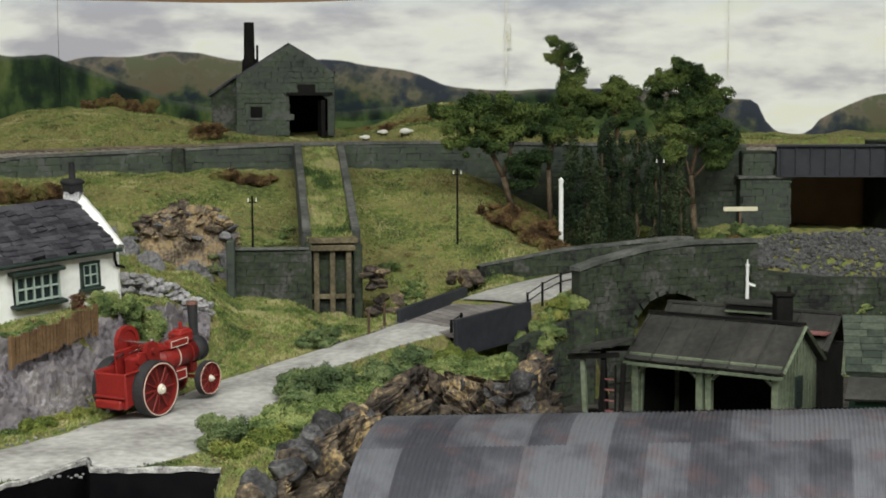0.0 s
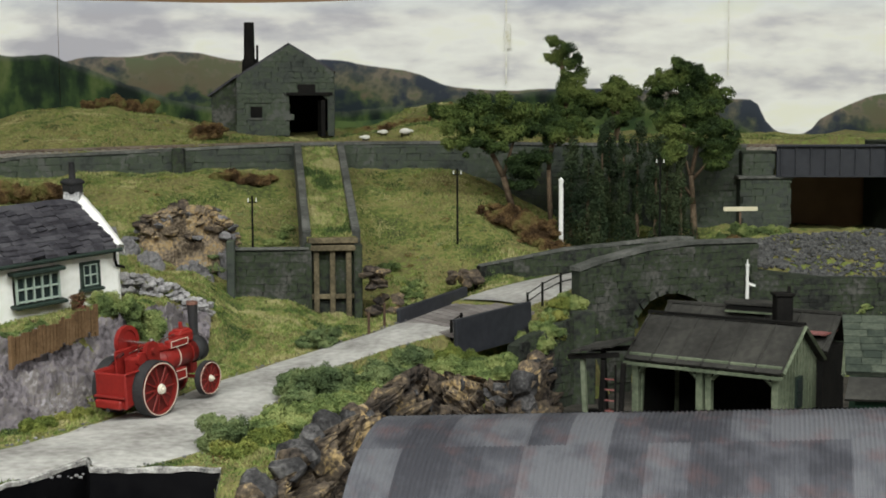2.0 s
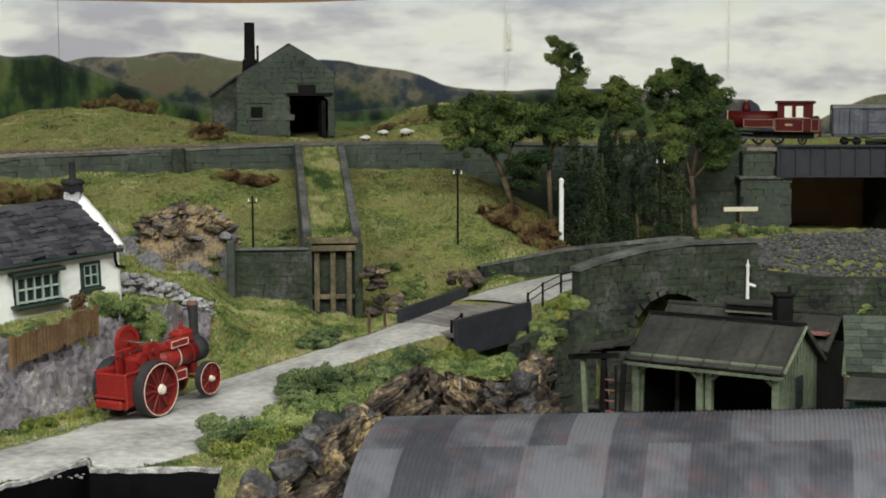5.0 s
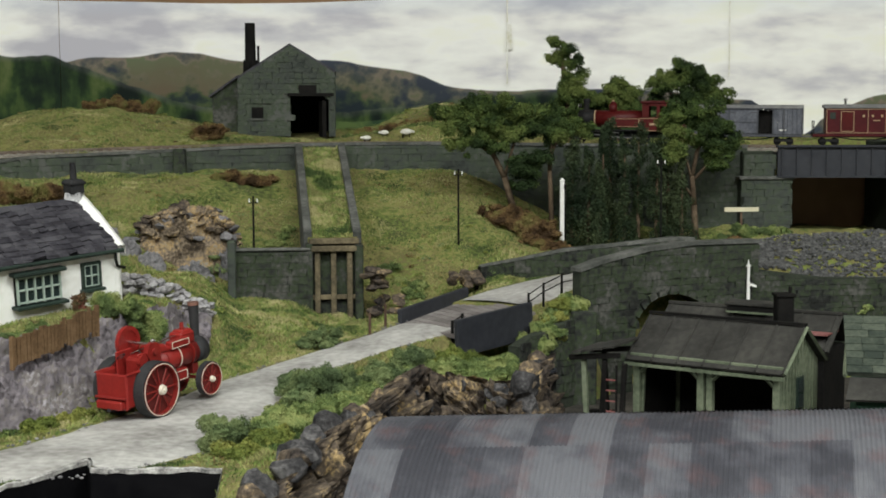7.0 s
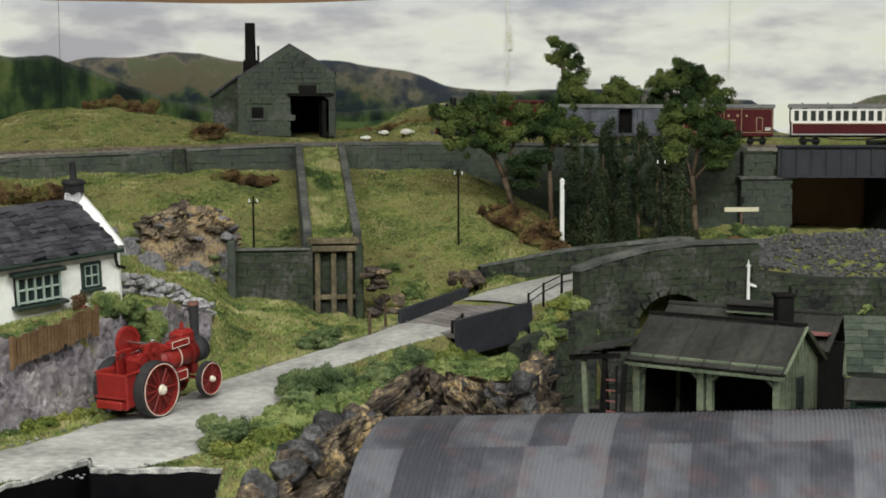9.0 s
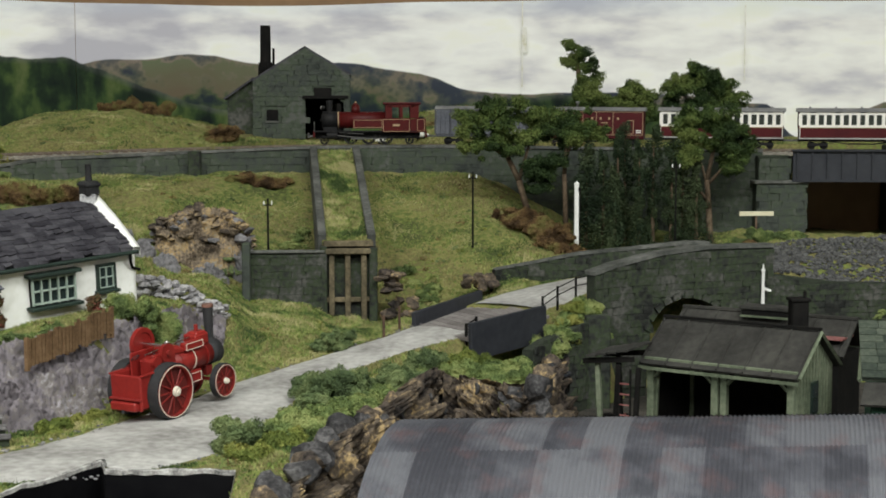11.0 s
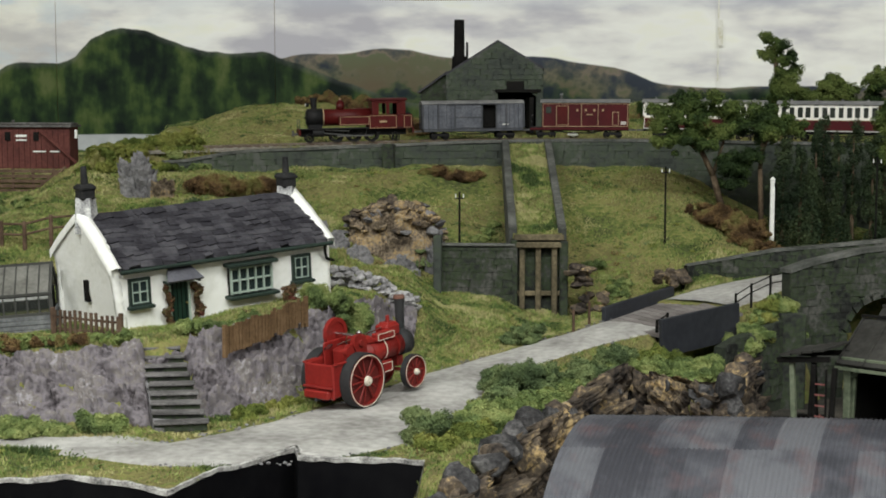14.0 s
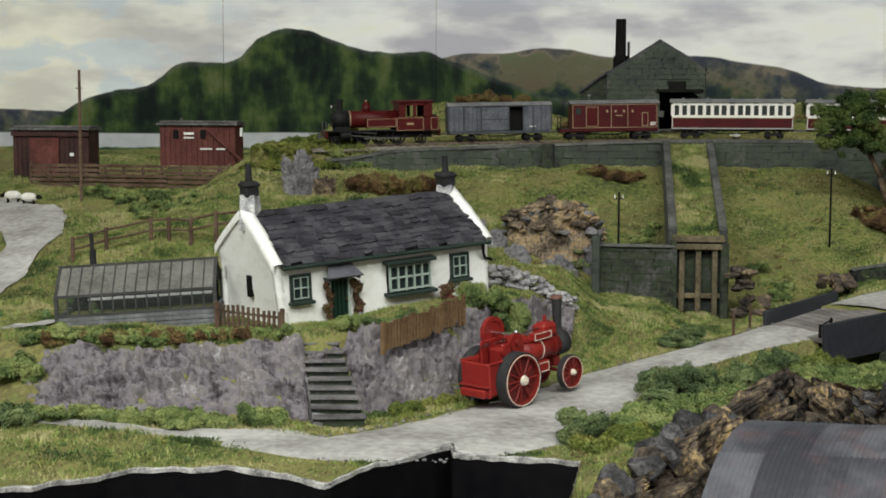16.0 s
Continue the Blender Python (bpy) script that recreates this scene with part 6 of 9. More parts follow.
M_PLANK = material("deck_plank", [(0.14, 0.125, 0.12), (0.2, 0.18, 0.175), (0.26, 0.24, 0.23)], 60, 0.9, 0.4, 400, per_object=0.2)
road_bridge()


def slate_tip():
    rnd = np.random.RandomState(5)
    verts, faces = [], []
    for i in range(3400):
        x, y = 0.285 + 0.21 * rnd.rand() ** 1.1, 1.085 + 0.12 * rnd.rand()
        if x < 0.31 and y < 1.1:
            continue
        z = float(ground_z(x, y)) + 0.0008
        m = Matrix.Translation((x, y, z)) @ Euler((rnd.uniform(-0.5, 0.5), rnd.uniform(-0.5, 0.5), rnd.uniform(0, 6.3))).to_matrix().to_4x4()
        a, b, h = rnd.uniform(0.001, 0.0028), rnd.uniform(0.0008, 0.0018), rnd.uniform(0.0004, 0.001)
        k = len(verts)
        verts += [tuple(m @ Vector(v)) for v in ((-a, -b, -h), (a, -b, -h), (a * 0.8, b, -h), (-a, b, -h), (-a, -b, h), (a, -b, h), (a * 0.8, b, h), (-a, b, h))]
        faces += [tuple(k + j for j in f) for f in ((0, 1, 5, 4), (1, 2, 6, 5), (2, 3, 7, 6), (3, 0, 4, 7), (4, 5, 6, 7))]
    tagged(mesh_from("slate_tip", verts, faces, M_CHIP, None, False), "heap of loose grey slate waste", "slate waste", kind="stuff")


M_CHIP = material("slate_chip", [(0.035, 0.036, 0.038), (0.08, 0.08, 0.08), (0.16, 0.16, 0.155)], 300, 0.8, 0.2, 900)
slate_tip()


# ---- works yard ----
def yard_floor():
    verts, faces = [], []
    xs = np.linspace(-0.03, 0.75, 100)
    for i, x in enumerate(xs):
        e = float(yard_edge(x)) + 0.004
        for j in range(30):
            y = 0.46 + (e - 0.46) * j / 29
            verts.append((x, y, -0.0372 + 0.0025 * float(fnoise(x, y, 0.02, 3) - 0.5)))
        if i:
            for j in range(29):
                a = (i - 1) * 30 + j
                faces.append((a, a + 30, a + 31, a + 1))
    cinder = material("yard_cinder", [(0.025, 0.023, 0.02), (0.05, 0.045, 0.038), (0.085, 0.075, 0.062)], 120, 0.95, 0.8, 700)
    tagged(mesh_from("yard", verts, faces, cinder), "dark cindery floor of the works yard", "yard", kind="structure")


yard_floor()
def corrugated_hut():
    hut = thing("corrugated_hut", pose(-0.0035, 0.62, -0.043), "long curved corrugated-iron hut with patched rusty sheets", "hut")
    R = 0.076
    L = 0.4
    bm = B()
    rows = []
    for i in range(25):
        a = math.radians(-95 + 190 * i / 24)
        y, z = R * 0.985 * math.sin(a), R * 0.985 * math.cos(a)
        rows.append([bm.verts.new((x + 0.3 * y + 0.018, y, z)) for x in (0.001, L)])
    for a, b in zip(rows, rows[1:]):
        bm.faces.new((a[0], a[1], b[1], b[0]))
    bmesh.ops.recalc_face_normals(bm, faces=list(bm.faces))
    part("frame", bm, M_DARK, hut)
    bm = B()
    vs = [bm.verts.new((0.3 * R * 0.97 * math.sin(math.radians(-90 + 180 * i / 24)) + 0.019, R * 0.97 * math.sin(math.radians(-90 + 180 * i / 24)), R * 0.97 * math.cos(math.radians(-90 + 180 * i / 24)))) for i in range(25)]
    bm.faces.new(vs)
    part("end_wall", bm, M_DARK, hut)
    # sheets: three tiers over the curve, each sheet a ribbed mesh of its own size class
    rnd = random.Random(3)
    tiers = ((-96, -58), (-60, -22), (-24, 14), (12, 60))
    for ti, (a0, a1) in enumerate(tiers):
        x = 0.0
        r = R + 0.0004 * (1 + ti % 2)
        col = 0
        while x < L:
            w = 0.0168
            n = 8 * 6
            key = ti
            me = HUT_MESH.get(key)
            if me is None:
                verts, faces = [], []
                na = 10
                for j in range(na + 1):
                    a = math.radians(a0 + (a1 - a0) * j / na)
                    for i in range(n + 1):
                        xx = w * 1.06 * i / n
                        rr = r + 0.00035 * math.sin(2 * math.pi * xx / 0.0021)
                        verts.append((xx + 0.3 * rr * math.sin(a), rr * math.sin(a), rr * math.cos(a)))
                for j in range(na):
                    for i in range(n):
                        k = j * (n + 1) + i
                        faces.append((k, k + 1, k + n + 2, k + n + 1))
                me = bpy.data.meshes.new("roof_sheet")
                me.from_pydata(verts, [], faces)
                me.polygons.foreach_set("use_smooth", [True] * len(me.polygons))
                me.materials.append(M_TIN)
                HUT_MESH[key] = me
            ob = share("roof_sheet", me, hut, pose(x + 0.018, 0, rnd.uniform(0, 0.0003), 0, 0, 0))
            x += w
            col += 1


HUT_MESH = {}


def tin_material():
    """Weathered sheets: each its own grey, with rust blooms that run down it."""
    nt = M_TIN.node_tree
    bsdf = nt.nodes["Principled BSDF"]
    old = bsdf.inputs["Base Color"].links[0].from_socket
    geo = nt.nodes.new("ShaderNodeNewGeometry")
    n = nt.nodes.new("ShaderNodeTexNoise")
    n.inputs["Scale"].default_value, n.inputs["Detail"].default_value = 75, 8
    nt.links.new(geo.outputs["Position"], n.inputs["Vector"])
    r = nt.nodes.new("ShaderNodeValToRGB")
    r.color_ramp.elements[0].position, r.color_ramp.elements[1].position = 0.53, 0.95
    nt.links.new(n.outputs["Fac"], r.inputs[0])
    mix = nt.nodes.new("ShaderNodeMix")
    mix.data_type = "RGBA"
    mix.inputs[7].default_value = (0.15, 0.085, 0.085, 1)
    nt.links.new(r.outputs[0], mix.inputs[0])
    nt.links.new(old, mix.inputs[6])
    nt.links.new(mix.outputs[2], bsdf.inputs["Base Color"])


tin_material()
corrugated_hut()


def open_shed():
    s = thing("open_shed", pose(0.173, 0.872, -0.0405, 0, 0, -39), "open-fronted sage-green timber shed with felt roof", "shed")
    L, W, E, Rz = 0.092, 0.054, 0.0598, 0.0785
    for x, y in ((0.002, 0), (0.0435, 0), (L - 0.002, 0), (0.002, W), (L - 0.002, W)):
        part("post", box(B(), x, y, E / 2 - 0.001, 0.0042, 0.0042, E, bevel=0.0004), M_SAGE, s)
    part("post", box(B(), 0.0488, 0.001, E / 2 - 0.001, 0.0038, 0.0036, E, pose(0, 0, 0, 0, 0, 0)), M_SAGE, s)
    part("beam", box(B(), L / 2, -0.0005, E - 0.0018, L + 0.004, 0.0032, 0.0036, bevel=0.0003), M_SAGE, s)
    for x, d in ((0.0043, 1), (0.041, -1), (0.051, 1), (L - 0.0045, -1)):
        part("brace", cyl(B(), (x, -0.0004, E - 0.0115), (x + d * 0.0085, -0.0004, E - 0.0035), 0.0011, None, 4), M_SAGE, s)
    # Inner walls in near-black: shade behind the open front, put into their colour.
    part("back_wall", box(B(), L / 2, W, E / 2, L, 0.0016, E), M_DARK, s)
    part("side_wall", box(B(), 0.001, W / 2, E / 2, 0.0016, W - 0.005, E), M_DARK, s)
    # planked gable end with a window
    g = part("gable_end", prism(B(), [(0, 0), (0, E), (W / 2, Rz - 0.001), (W, E), (W, 0)], 0, 0.0016, Matrix.Translation((L - 0.0016, 0, 0)) @ Matrix.Rotation(math.pi / 2, 4, "Z") @ Matrix.Translation((0, -0.0016, 0))), M_SAGE, s)
    for i in range(11):
        y = 0.0025 + i * 0.0045
        zt = E + (Rz - E) * (1 - abs(2 * y / W - 1)) - 0.002
        part("cover_strip", box(B(), L + 0.0004, y, zt / 2, 0.0006, 0.0006, zt), M_SAGE, g)
    part("gable_window", box(B(), L + 0.0006, W * 0.5, 0.041, 0.0012, 0.0095, 0.0185), M_FRAMEGREEN, g, "dark green framed window")
    part("pane", box(B(), L + 0.0013, W * 0.5, 0.045, 0.0004, 0.0075, 0.0075), M_PANE, g)
    part("pane", box(B(), L + 0.0013, W * 0.5, 0.0365, 0.0004, 0.0075, 0.0075), M_PANE, g)
    for sd in (0, 1):
        y0 = -0.005 if sd == 0 else W + 0.005
        e = E - 0.0035
        bm = B()
        q = [(-0.004, y0, e), (L + 0.004, y0, e), (L + 0.004, W / 2, Rz + 0.001), (-0.004, W / 2, Rz + 0.001)]
        slab(bm, q if sd == 0 else q[::-1], 0.0016)
        part("roof_slope", bm, M_FELT, s, "dark tarred felt roof")
        if sd == 0:
            for i in range(7):
                x = -0.003 + (L + 0.006) * i / 6
                bm = B()
                cyl(bm, (x, y0, e + 0.0006), (x, W / 2, Rz + 0.0016), 0.0006, None, 5)
                part("felt_batten", bm, M_FELT, s)
    part("ridge_capping", box(B(), L / 2, W / 2, Rz + 0.0022, L + 0.008, 0.003, 0.0016), M_DARK, s)
    part("fascia_board", box(B(), L / 2, -0.0052, E - 0.0062, L + 0.008, 0.001, 0.0018), M_SAGE, s, "pale sage fascia")
    for sd in (-1, 1):
        bm = B()
        a, b = (L + 0.0042, W / 2, Rz + 0.0005), (L + 0.0042, W / 2 + sd * (W / 2 + 0.005), E - 0.0035)
        cyl(bm, a, b, 0.0012, None, 4)
        part("barge_board", bm, M_SAGE, s)
    # hoist gantry beside it
    h = thing("hoist_gantry", pose(0.144, 0.864, -0.042, 0, 0, -33.7), "rusty dark timber hoist gantry beside the shed", "gantry")
    for x, y, mt in ((0, 0, M_SAGE), (0.0215, -0.004, M_DARK), (0.0, 0.03, M_DARK), (0.0215, 0.026, M_SAGE), (0.009, -0.004, M_DARK)):
        part("leg", box(B(), x, y, 0.03, 0.0028, 0.0028, 0.06, pose(0, 0, 0, 0, 3 if x else -3, 0), 0.0003), mt, h)
    part("beam", box(B(), 0.011, -0.002, 0.0605, 0.032, 0.003, 0.003, pose(0, 0, 0, 0, -6, 0)), M_DARK, h)
    part("beam", box(B(), 0.011, 0.028, 0.0605, 0.032, 0.003, 0.003, pose(0, 0, 0, 0, -6, 0)), M_DARK, h)
    for i in range(4):
        part("roof_board", box(B(), 0.002 + 0.0068 * i, 0.013, 0.064 + 0.0007 * i, 0.006, 0.04, 0.0012, pose(0, 0, 0, 0, -6, 0)), M_FELT, h)
    for i in range(7):
        part("ladder_rung", box(B(), 0.0175, -0.0075, 0.012 + 0.0062 * i, 0.0065, 0.0008, 0.0008), M_RUST, h)
    for x in (0.014, 0.021):
        part("ladder_stile", box(B(), x, -0.0075, 0.029, 0.001, 0.001, 0.058), M_DARK, h)


open_shed()


def back_shed():
    s = thing("machine_shed", pose(0.2225, 0.985, -0.0405, 0, 0, -36), "dark felt-roofed machine shed with a roof vent", "shed")
    L, W, E, Rz = 0.112, 0.05, 0.058, 0.0745
    bm = box(B(), L / 2, W / 2 - 0.0265, E / 2 - 0.002, L - 0.004, W - 0.006, E - 0.006)
    part("wall_shell", bm, M_DARK, s)
    for sd in (0, 1):
        y0, e = (-0.03 if sd == 0 else 0.026), E - 0.0035
        q = [(-0.003, y0, e), (L + 0.003, y0, e), (L + 0.003, -0.002, Rz), (-0.003, -0.002, Rz)]
        bm = B()
        slab(bm, q if sd == 0 else q[::-1], 0.0016)
        part("roof_slope", bm, M_FELT, s)
        if sd == 0:
            for i in range(6):
                x = L * i / 5
                part("felt_batten", cyl(B(), (x, y0, e + 0.0006), (x, -0.002, Rz + 0.0006), 0.0006, None, 5), M_FELT, s)
    part("ridge_capping", box(B(), L / 2, -0.002, Rz + 0.0004, L + 0.006, 0.004, 0.0016), M_FELT, s)
    v = part("roof_vent", box(B(), 0.057, -0.004, Rz + 0.0035, 0.034, 0.017, 0.0022, pose(0, 0, 0, 0, 0, 0), 0.0004), M_FELT, s, "raised ridge vent")
    part("vent_slot", box(B(), 0.057, -0.0105, Rz + 0.0003, 0.031, 0.002, 0.003), M_DARK, v)
    part("vent_sill", box(B(), 0.057, -0.0122, Rz - 0.0018, 0.032, 0.0012, 0.0012), M_SAGE, v)
    part("rusty_patch", box(B(), L - 0.006, -0.016, E + 0.0062, 0.014, 0.024, 0.0008, Matrix.Rotation(0.0, 4, "X")), M_RUST, s, "rusty red tin end bay").matrix_basis = Matrix.Identity(4)
    c = thing("stove_chimney", pose(0.275, 0.912, 0.032), "square black stove chimney on the shed roof", "chimney")
    part("chimney_shaft", box(B(), 0, 0, 0.0, 0.0105, 0.0105, 0.03, bevel=0.0006), M_DARK, c)
    part("cap", box(B(), 0, 0, 0.0155, 0.0125, 0.0125, 0.002, bevel=0.0004), M_DARK, c)
    part("pipe", cyl(B(), (0.004, 0, 0.016), (0.004, 0, 0.0205), 0.0012, None, 8), M_DARK, c)


back_shed()


def green_hut():
    s = thing("slate_hut", pose(0.2775, 0.79, -0.0475, 0, 0, -16), "green weatherboarded hut with mossy slate roofs", "hut")
    L = 0.12
    part("wall_shell", box(B(), L / 2 + 0.002, 0.03, 0.028, L, 0.058, 0.056), M_HUTGREEN, s)
    for j in range(7):
        part("weatherboard", box(B(), L / 2 + 0.002, 0.0004 - 0.0002 * (j % 2), 0.004 + 0.0062 * j, L, 0.0016, 0.0058, bevel=0.0003), M_HUTGREEN, s)
    bm = B()
    slab(bm, [(-0.004, -0.006, 0.0535), (L, -0.006, 0.0535), (L, 0.008, 0.0635), (-0.001, 0.008, 0.0635)], 0.0016)
    part("lower_roof", bm, M_FELT, s, "low felted lean-to roof")
    part("roof_strap", box(B(), 0.03, -0.001, 0.0585, 0.022, 0.003, 0.0012, pose(0, 0, 0, 0, 0, 0)), M_DARK, s)
    bm = B()
    slab(bm, [(-0.0035, 0.007, 0.0655), (L, 0.007, 0.0655), (L, 0.058, 0.0895), (0.001, 0.058, 0.0895)], 0.0016)
    roof = part("roof_slope", bm, M_MOSSLATE, s, "mossy green-grey slate roof")
    rnd = random.Random(2)
    sl = math.atan2(0.024, 0.051)
    for r in range(8):
        x = -0.003
        while x < L:
            w = rnd.uniform(0.008, 0.014)
            v = (r + 0.5) / 8
            m = Matrix.Translation((x + w / 2, 0.007 + 0.051 * v, 0.0655 + 0.024 * v + 0.0009)) @ Matrix.Rotation(sl - 0.06, 4, "X") @ Matrix.Diagonal((w - 0.0004, 0.0085, 0.0009, 1))
            share("slate", HUT_SLATE, roof, m)
            x += w
    part("barge_board", cyl(B(), (-0.004, 0.006, 0.0645), (0.0005, 0.059, 0.0895), 0.0013, None, 4), M_SAGE, s, "pale barge board")


M_HUTGREEN = material("hut_green", [(0.025, 0.07, 0.045), (0.045, 0.11, 0.07)], 50, 0.7, 0.3)
M_MOSSLATE = material("mossy_slate", [(0.028, 0.038, 0.03), (0.055, 0.068, 0.052), (0.09, 0.105, 0.08)], 60, 0.85, 0.4, per_object=0.25)
HUT_SLATE = bpy.data.meshes.new("slate")
_bm = box(B(), 0, 0, 0, 1, 1, 1)
_bm.to_mesh(HUT_SLATE)
_bm.free()
HUT_SLATE.materials.append(M_MOSSLATE)
green_hut()


def yard_clutter():
    b = thing("water_crane", pose(0.123, 0.905, -0.04), "black iron tub on a stand in the yard", "tub")
    part("stand", cyl(cyl(B(), (-0.005, 0, 0), (-0.005, 0, 0.04), 0.0012, None, 8), (0.005, 0, 0), (0.005, 0, 0.04), 0.0012, None, 8), M_DARK, b)
    part("tub", cyl(B(), (0, 0, 0.032), (0, 0, 0.043), 0.0075, 0.008, 16), M_DARK, b)
    part("rim", ring(B(), 0.0068, 0.0085, -0.0007, 0.0007, 20), M_IRON, b).matrix_basis = Matrix.Translation((0, 0, 0.0435)) @ Matrix.Rotation(math.pi / 2, 4, "X")
    rnd = random.Random(8)
    for i in range(7):
        d = thing("drum", pose(0.135 + 0.006 * i + rnd.uniform(-0.002, 0.002), 0.925 + rnd.uniform(-0.01, 0.012), -0.0405, 0, 0, rnd.uniform(0, 90)), "rusty scrap drum lying about the yard", "drum", "yard scrap")
        part("body", cyl(B(), (0, 0, 0), (0, 0, rnd.uniform(0.008, 0.016)), 0.0036, None, 12), M_RUST if i % 2 else M_DARK, d)
        part("hoop", ring(B(), 0.0033, 0.0039, -0.0004, 0.0004, 16), M_DARK, d).matrix_basis = Matrix.Translation((0, 0, 0.004)) @ Matrix.Rotation(math.pi / 2, 4, "X")


yard_clutter()


# ---- far field: grounded van bodies, dock fence, sheep ----
M_VANRED = material("faded_red_boards", [(0.06, 0.02, 0.017), (0.1, 0.03, 0.025), (0.14, 0.048, 0.04)], 60, 0.8, 0.3)
M_VANDARK = material("dark_red_boards", [(0.025, 0.013, 0.012), (0.045, 0.02, 0.018), (0.07, 0.03, 0.027)], 60, 0.8, 0.3)
M_ROOFGREY = material("grey_roof", [(0.05, 0.045, 0.043), (0.1, 0.095, 0.092), (0.19, 0.185, 0.18)], 40, 0.8, 0.2)


def van_body(x0, x1, y, z0, z1, mat, label, boards, ladder):
    L = x1 - x0
    H = z1 - z0
    v = thing("van_body", pose((x0 + x1) / 2, y, z0), label, "van body")
    part("body", box(B(), 0, 0.013, H / 2 - 0.001, L - 0.002, 0.024, H - 0.003), mat, v)
    for i in range(boards):
        x = -L / 2 + 0.001 + (L - 0.002) * (i + 0.5) / boards
        part("board", box(B(), x, 0.0006, H / 2 - 0.001, (L - 0.002) / boards - 0.0005, 0.0012, H - 0.003), mat, v)
    bm = B()
    prism(bm, [(-L / 2 - 0.001, H - 0.0035), (-L / 2 - 0.001, H - 0.0015), (L / 2 + 0.001, H - 0.0015), (L / 2 + 0.001, H - 0.0035)], -0.003, 0.028)
    part("roof", bm, M_ROOFGREY, v, "dark weathered roof sheet")
    part("roof", box(B(), 0, 0.0125, H - 0.0005, L, 0.02, 0.002, bevel=0.0006), M_ROOFGREY, v)
    return v, L, H


v1, L1, H1 = van_body(-0.668, -0.588, 1.36, 0.093, 0.142, M_VANDARK, "grounded dark red van body used as a store", 16, False)
part("door", box(B(), -0.006, -0.0008, H1 / 2 - 0.004, 0.03, 0.0016, H1 - 0.014), M_VANRED, v1, "sliding red door")
part("eaves_board", box(B(), 0, -0.0012, H1 - 0.0075, L1, 0.0022, 0.004), M_VANDARK, v1)
part("lettering", box(box(B(), 0.022, -0.0006, 0.022, 0.004, 0.0012, 0.003), 0.031, -0.0006, 0.022, 0.003, 0.0012, 0.003), M_WHITE, v1, "unreadable white mark")
v2, L2, H2 = van_body(-0.518, -0.441, 1.36, 0.105, 0.1475, M_VANRED, "grounded red brake van body with weathered roof", 14, True)
for x in (-0.021, 0.006):
    part("window", box(B(), x, -0.0006, H2 - 0.012, 0.005, 0.0014, 0.008), M_DARK, v2, "dark square window")
part("lettering", box(box(B(), -0.008, -0.0006, H2 - 0.0115, 0.01, 0.0012, 0.0022), -0.008, -0.0006, H2 - 0.0155, 0.01, 0.0012, 0.0014), M_WHITE, v2, "unreadable white mark")
part("lettering", box(box(B(), 0.009, -0.0006, 0.0165, 0.012, 0.0012, 0.0014), 0.0235, -0.0006, 0.0165, 0.009, 0.0012, 0.0014), M_WHITE, v2, "unreadable white mark")
part("stair_rail", cyl(B(), (0.01, -0.003, 0.036), (0.046, -0.003, 0.0045), 0.0013, None, 6), M_VANRED, v2)
part("stovepipe", cyl(B(), (-0.02, 0.012, H2), (-0.02, 0.012, H2 + 0.003), 0.0015, None, 8), M_ROOFGREY, v2)
part("end_lamp", box(B(), 0.0425, 0.004, H2 - 0.01, 0.002, 0.003, 0.008), M_WHITE, v2, "white end lamp")


def dock_fence():
    f = thing("dock_fence", pose(-0.62, 1.3, 0.088), "weathered brown timber cattle dock fence", "fence")
    n = 12
    L = 0.2
    for i in range(n):
        x = L * i / (n - 1)
        part("post", box(B(), x, 0, 0.0085 + 0.0 * i, 0.0022, 0.0022, 0.024, bevel=0.0002), M_BROWNWOOD, f)
    for k in range(5):
        for i in range(3):
            part("rail", box(B(), L * (i + 0.5) / 3, -0.0016, 0.0015 + 0.0044 * k, L / 3 - 0.0006, 0.001, 0.0028, pose(0, 0, 0, 0, 0.4 * (i - 1), 0)), M_BROWNWOOD, f)
    for x, dz in ((0.012, 40), (0.183, -35)):
        part("gate_brace", box(B(), 0, 0, 0, 0.028, 0.001, 0.002), M_BROWNWOOD, f).matrix_basis = pose(x, -0.003, 0.014, 0, dz, 0)
    d = thing("dock_ramp", pose(-0.52, 1.315, 0.086), "earth cattle dock behind the fence", "dock")
    part("bank", box(B(), 0, 0.006, 0.004, 0.2, 0.02, 0.012, bevel=0.002), M_SOIL, d)


dock_fence()
M_WOOL = material("wool", [(0.6, 0.58, 0.52), (0.78, 0.77, 0.72)], 300, 0.95, 0.6, 900)


def sheep(x, y, turn, s=1.0, label="small white sheep grazing by the line"):
    z = float(ground_z(x, y))
    a = thing("sheep", pose(x, y, z - 0.0005, 0, 0, turn), label, "sheep", "flock of sheep")
    bm = B()
    r = bmesh.ops.create_icosphere(bm, subdivisions=2, radius=1)
    for v in r["verts"]:
        v.co *= 1 + 0.12 * noise.noise(v.co * 3)
    bmesh.ops.transform(bm, matrix=Matrix.Translation((0, 0, 0.0062 * s)) @ Matrix.Diagonal((0.0062 * s, 0.003 * s, 0.0032 * s, 1)), verts=r["verts"])
    part("body", bm, M_WOOL, a)
    part("head", cyl(B(), (0.0055 * s, 0, 0.0068 * s), (0.0088 * s, 0, 0.0058 * s), 0.0017 * s, 0.001 * s, 8), M_WOOL if s < 1.2 else M_DARK, a)
    for dx in (-0.0035, 0.0035):
        for dy in (-0.0014, 0.0014):
            part("leg", cyl(B(), (dx * s, dy * s, 0), (dx * s, dy * s, 0.0045 * s), 0.0005 * s, None, 6), M_DARK, a)


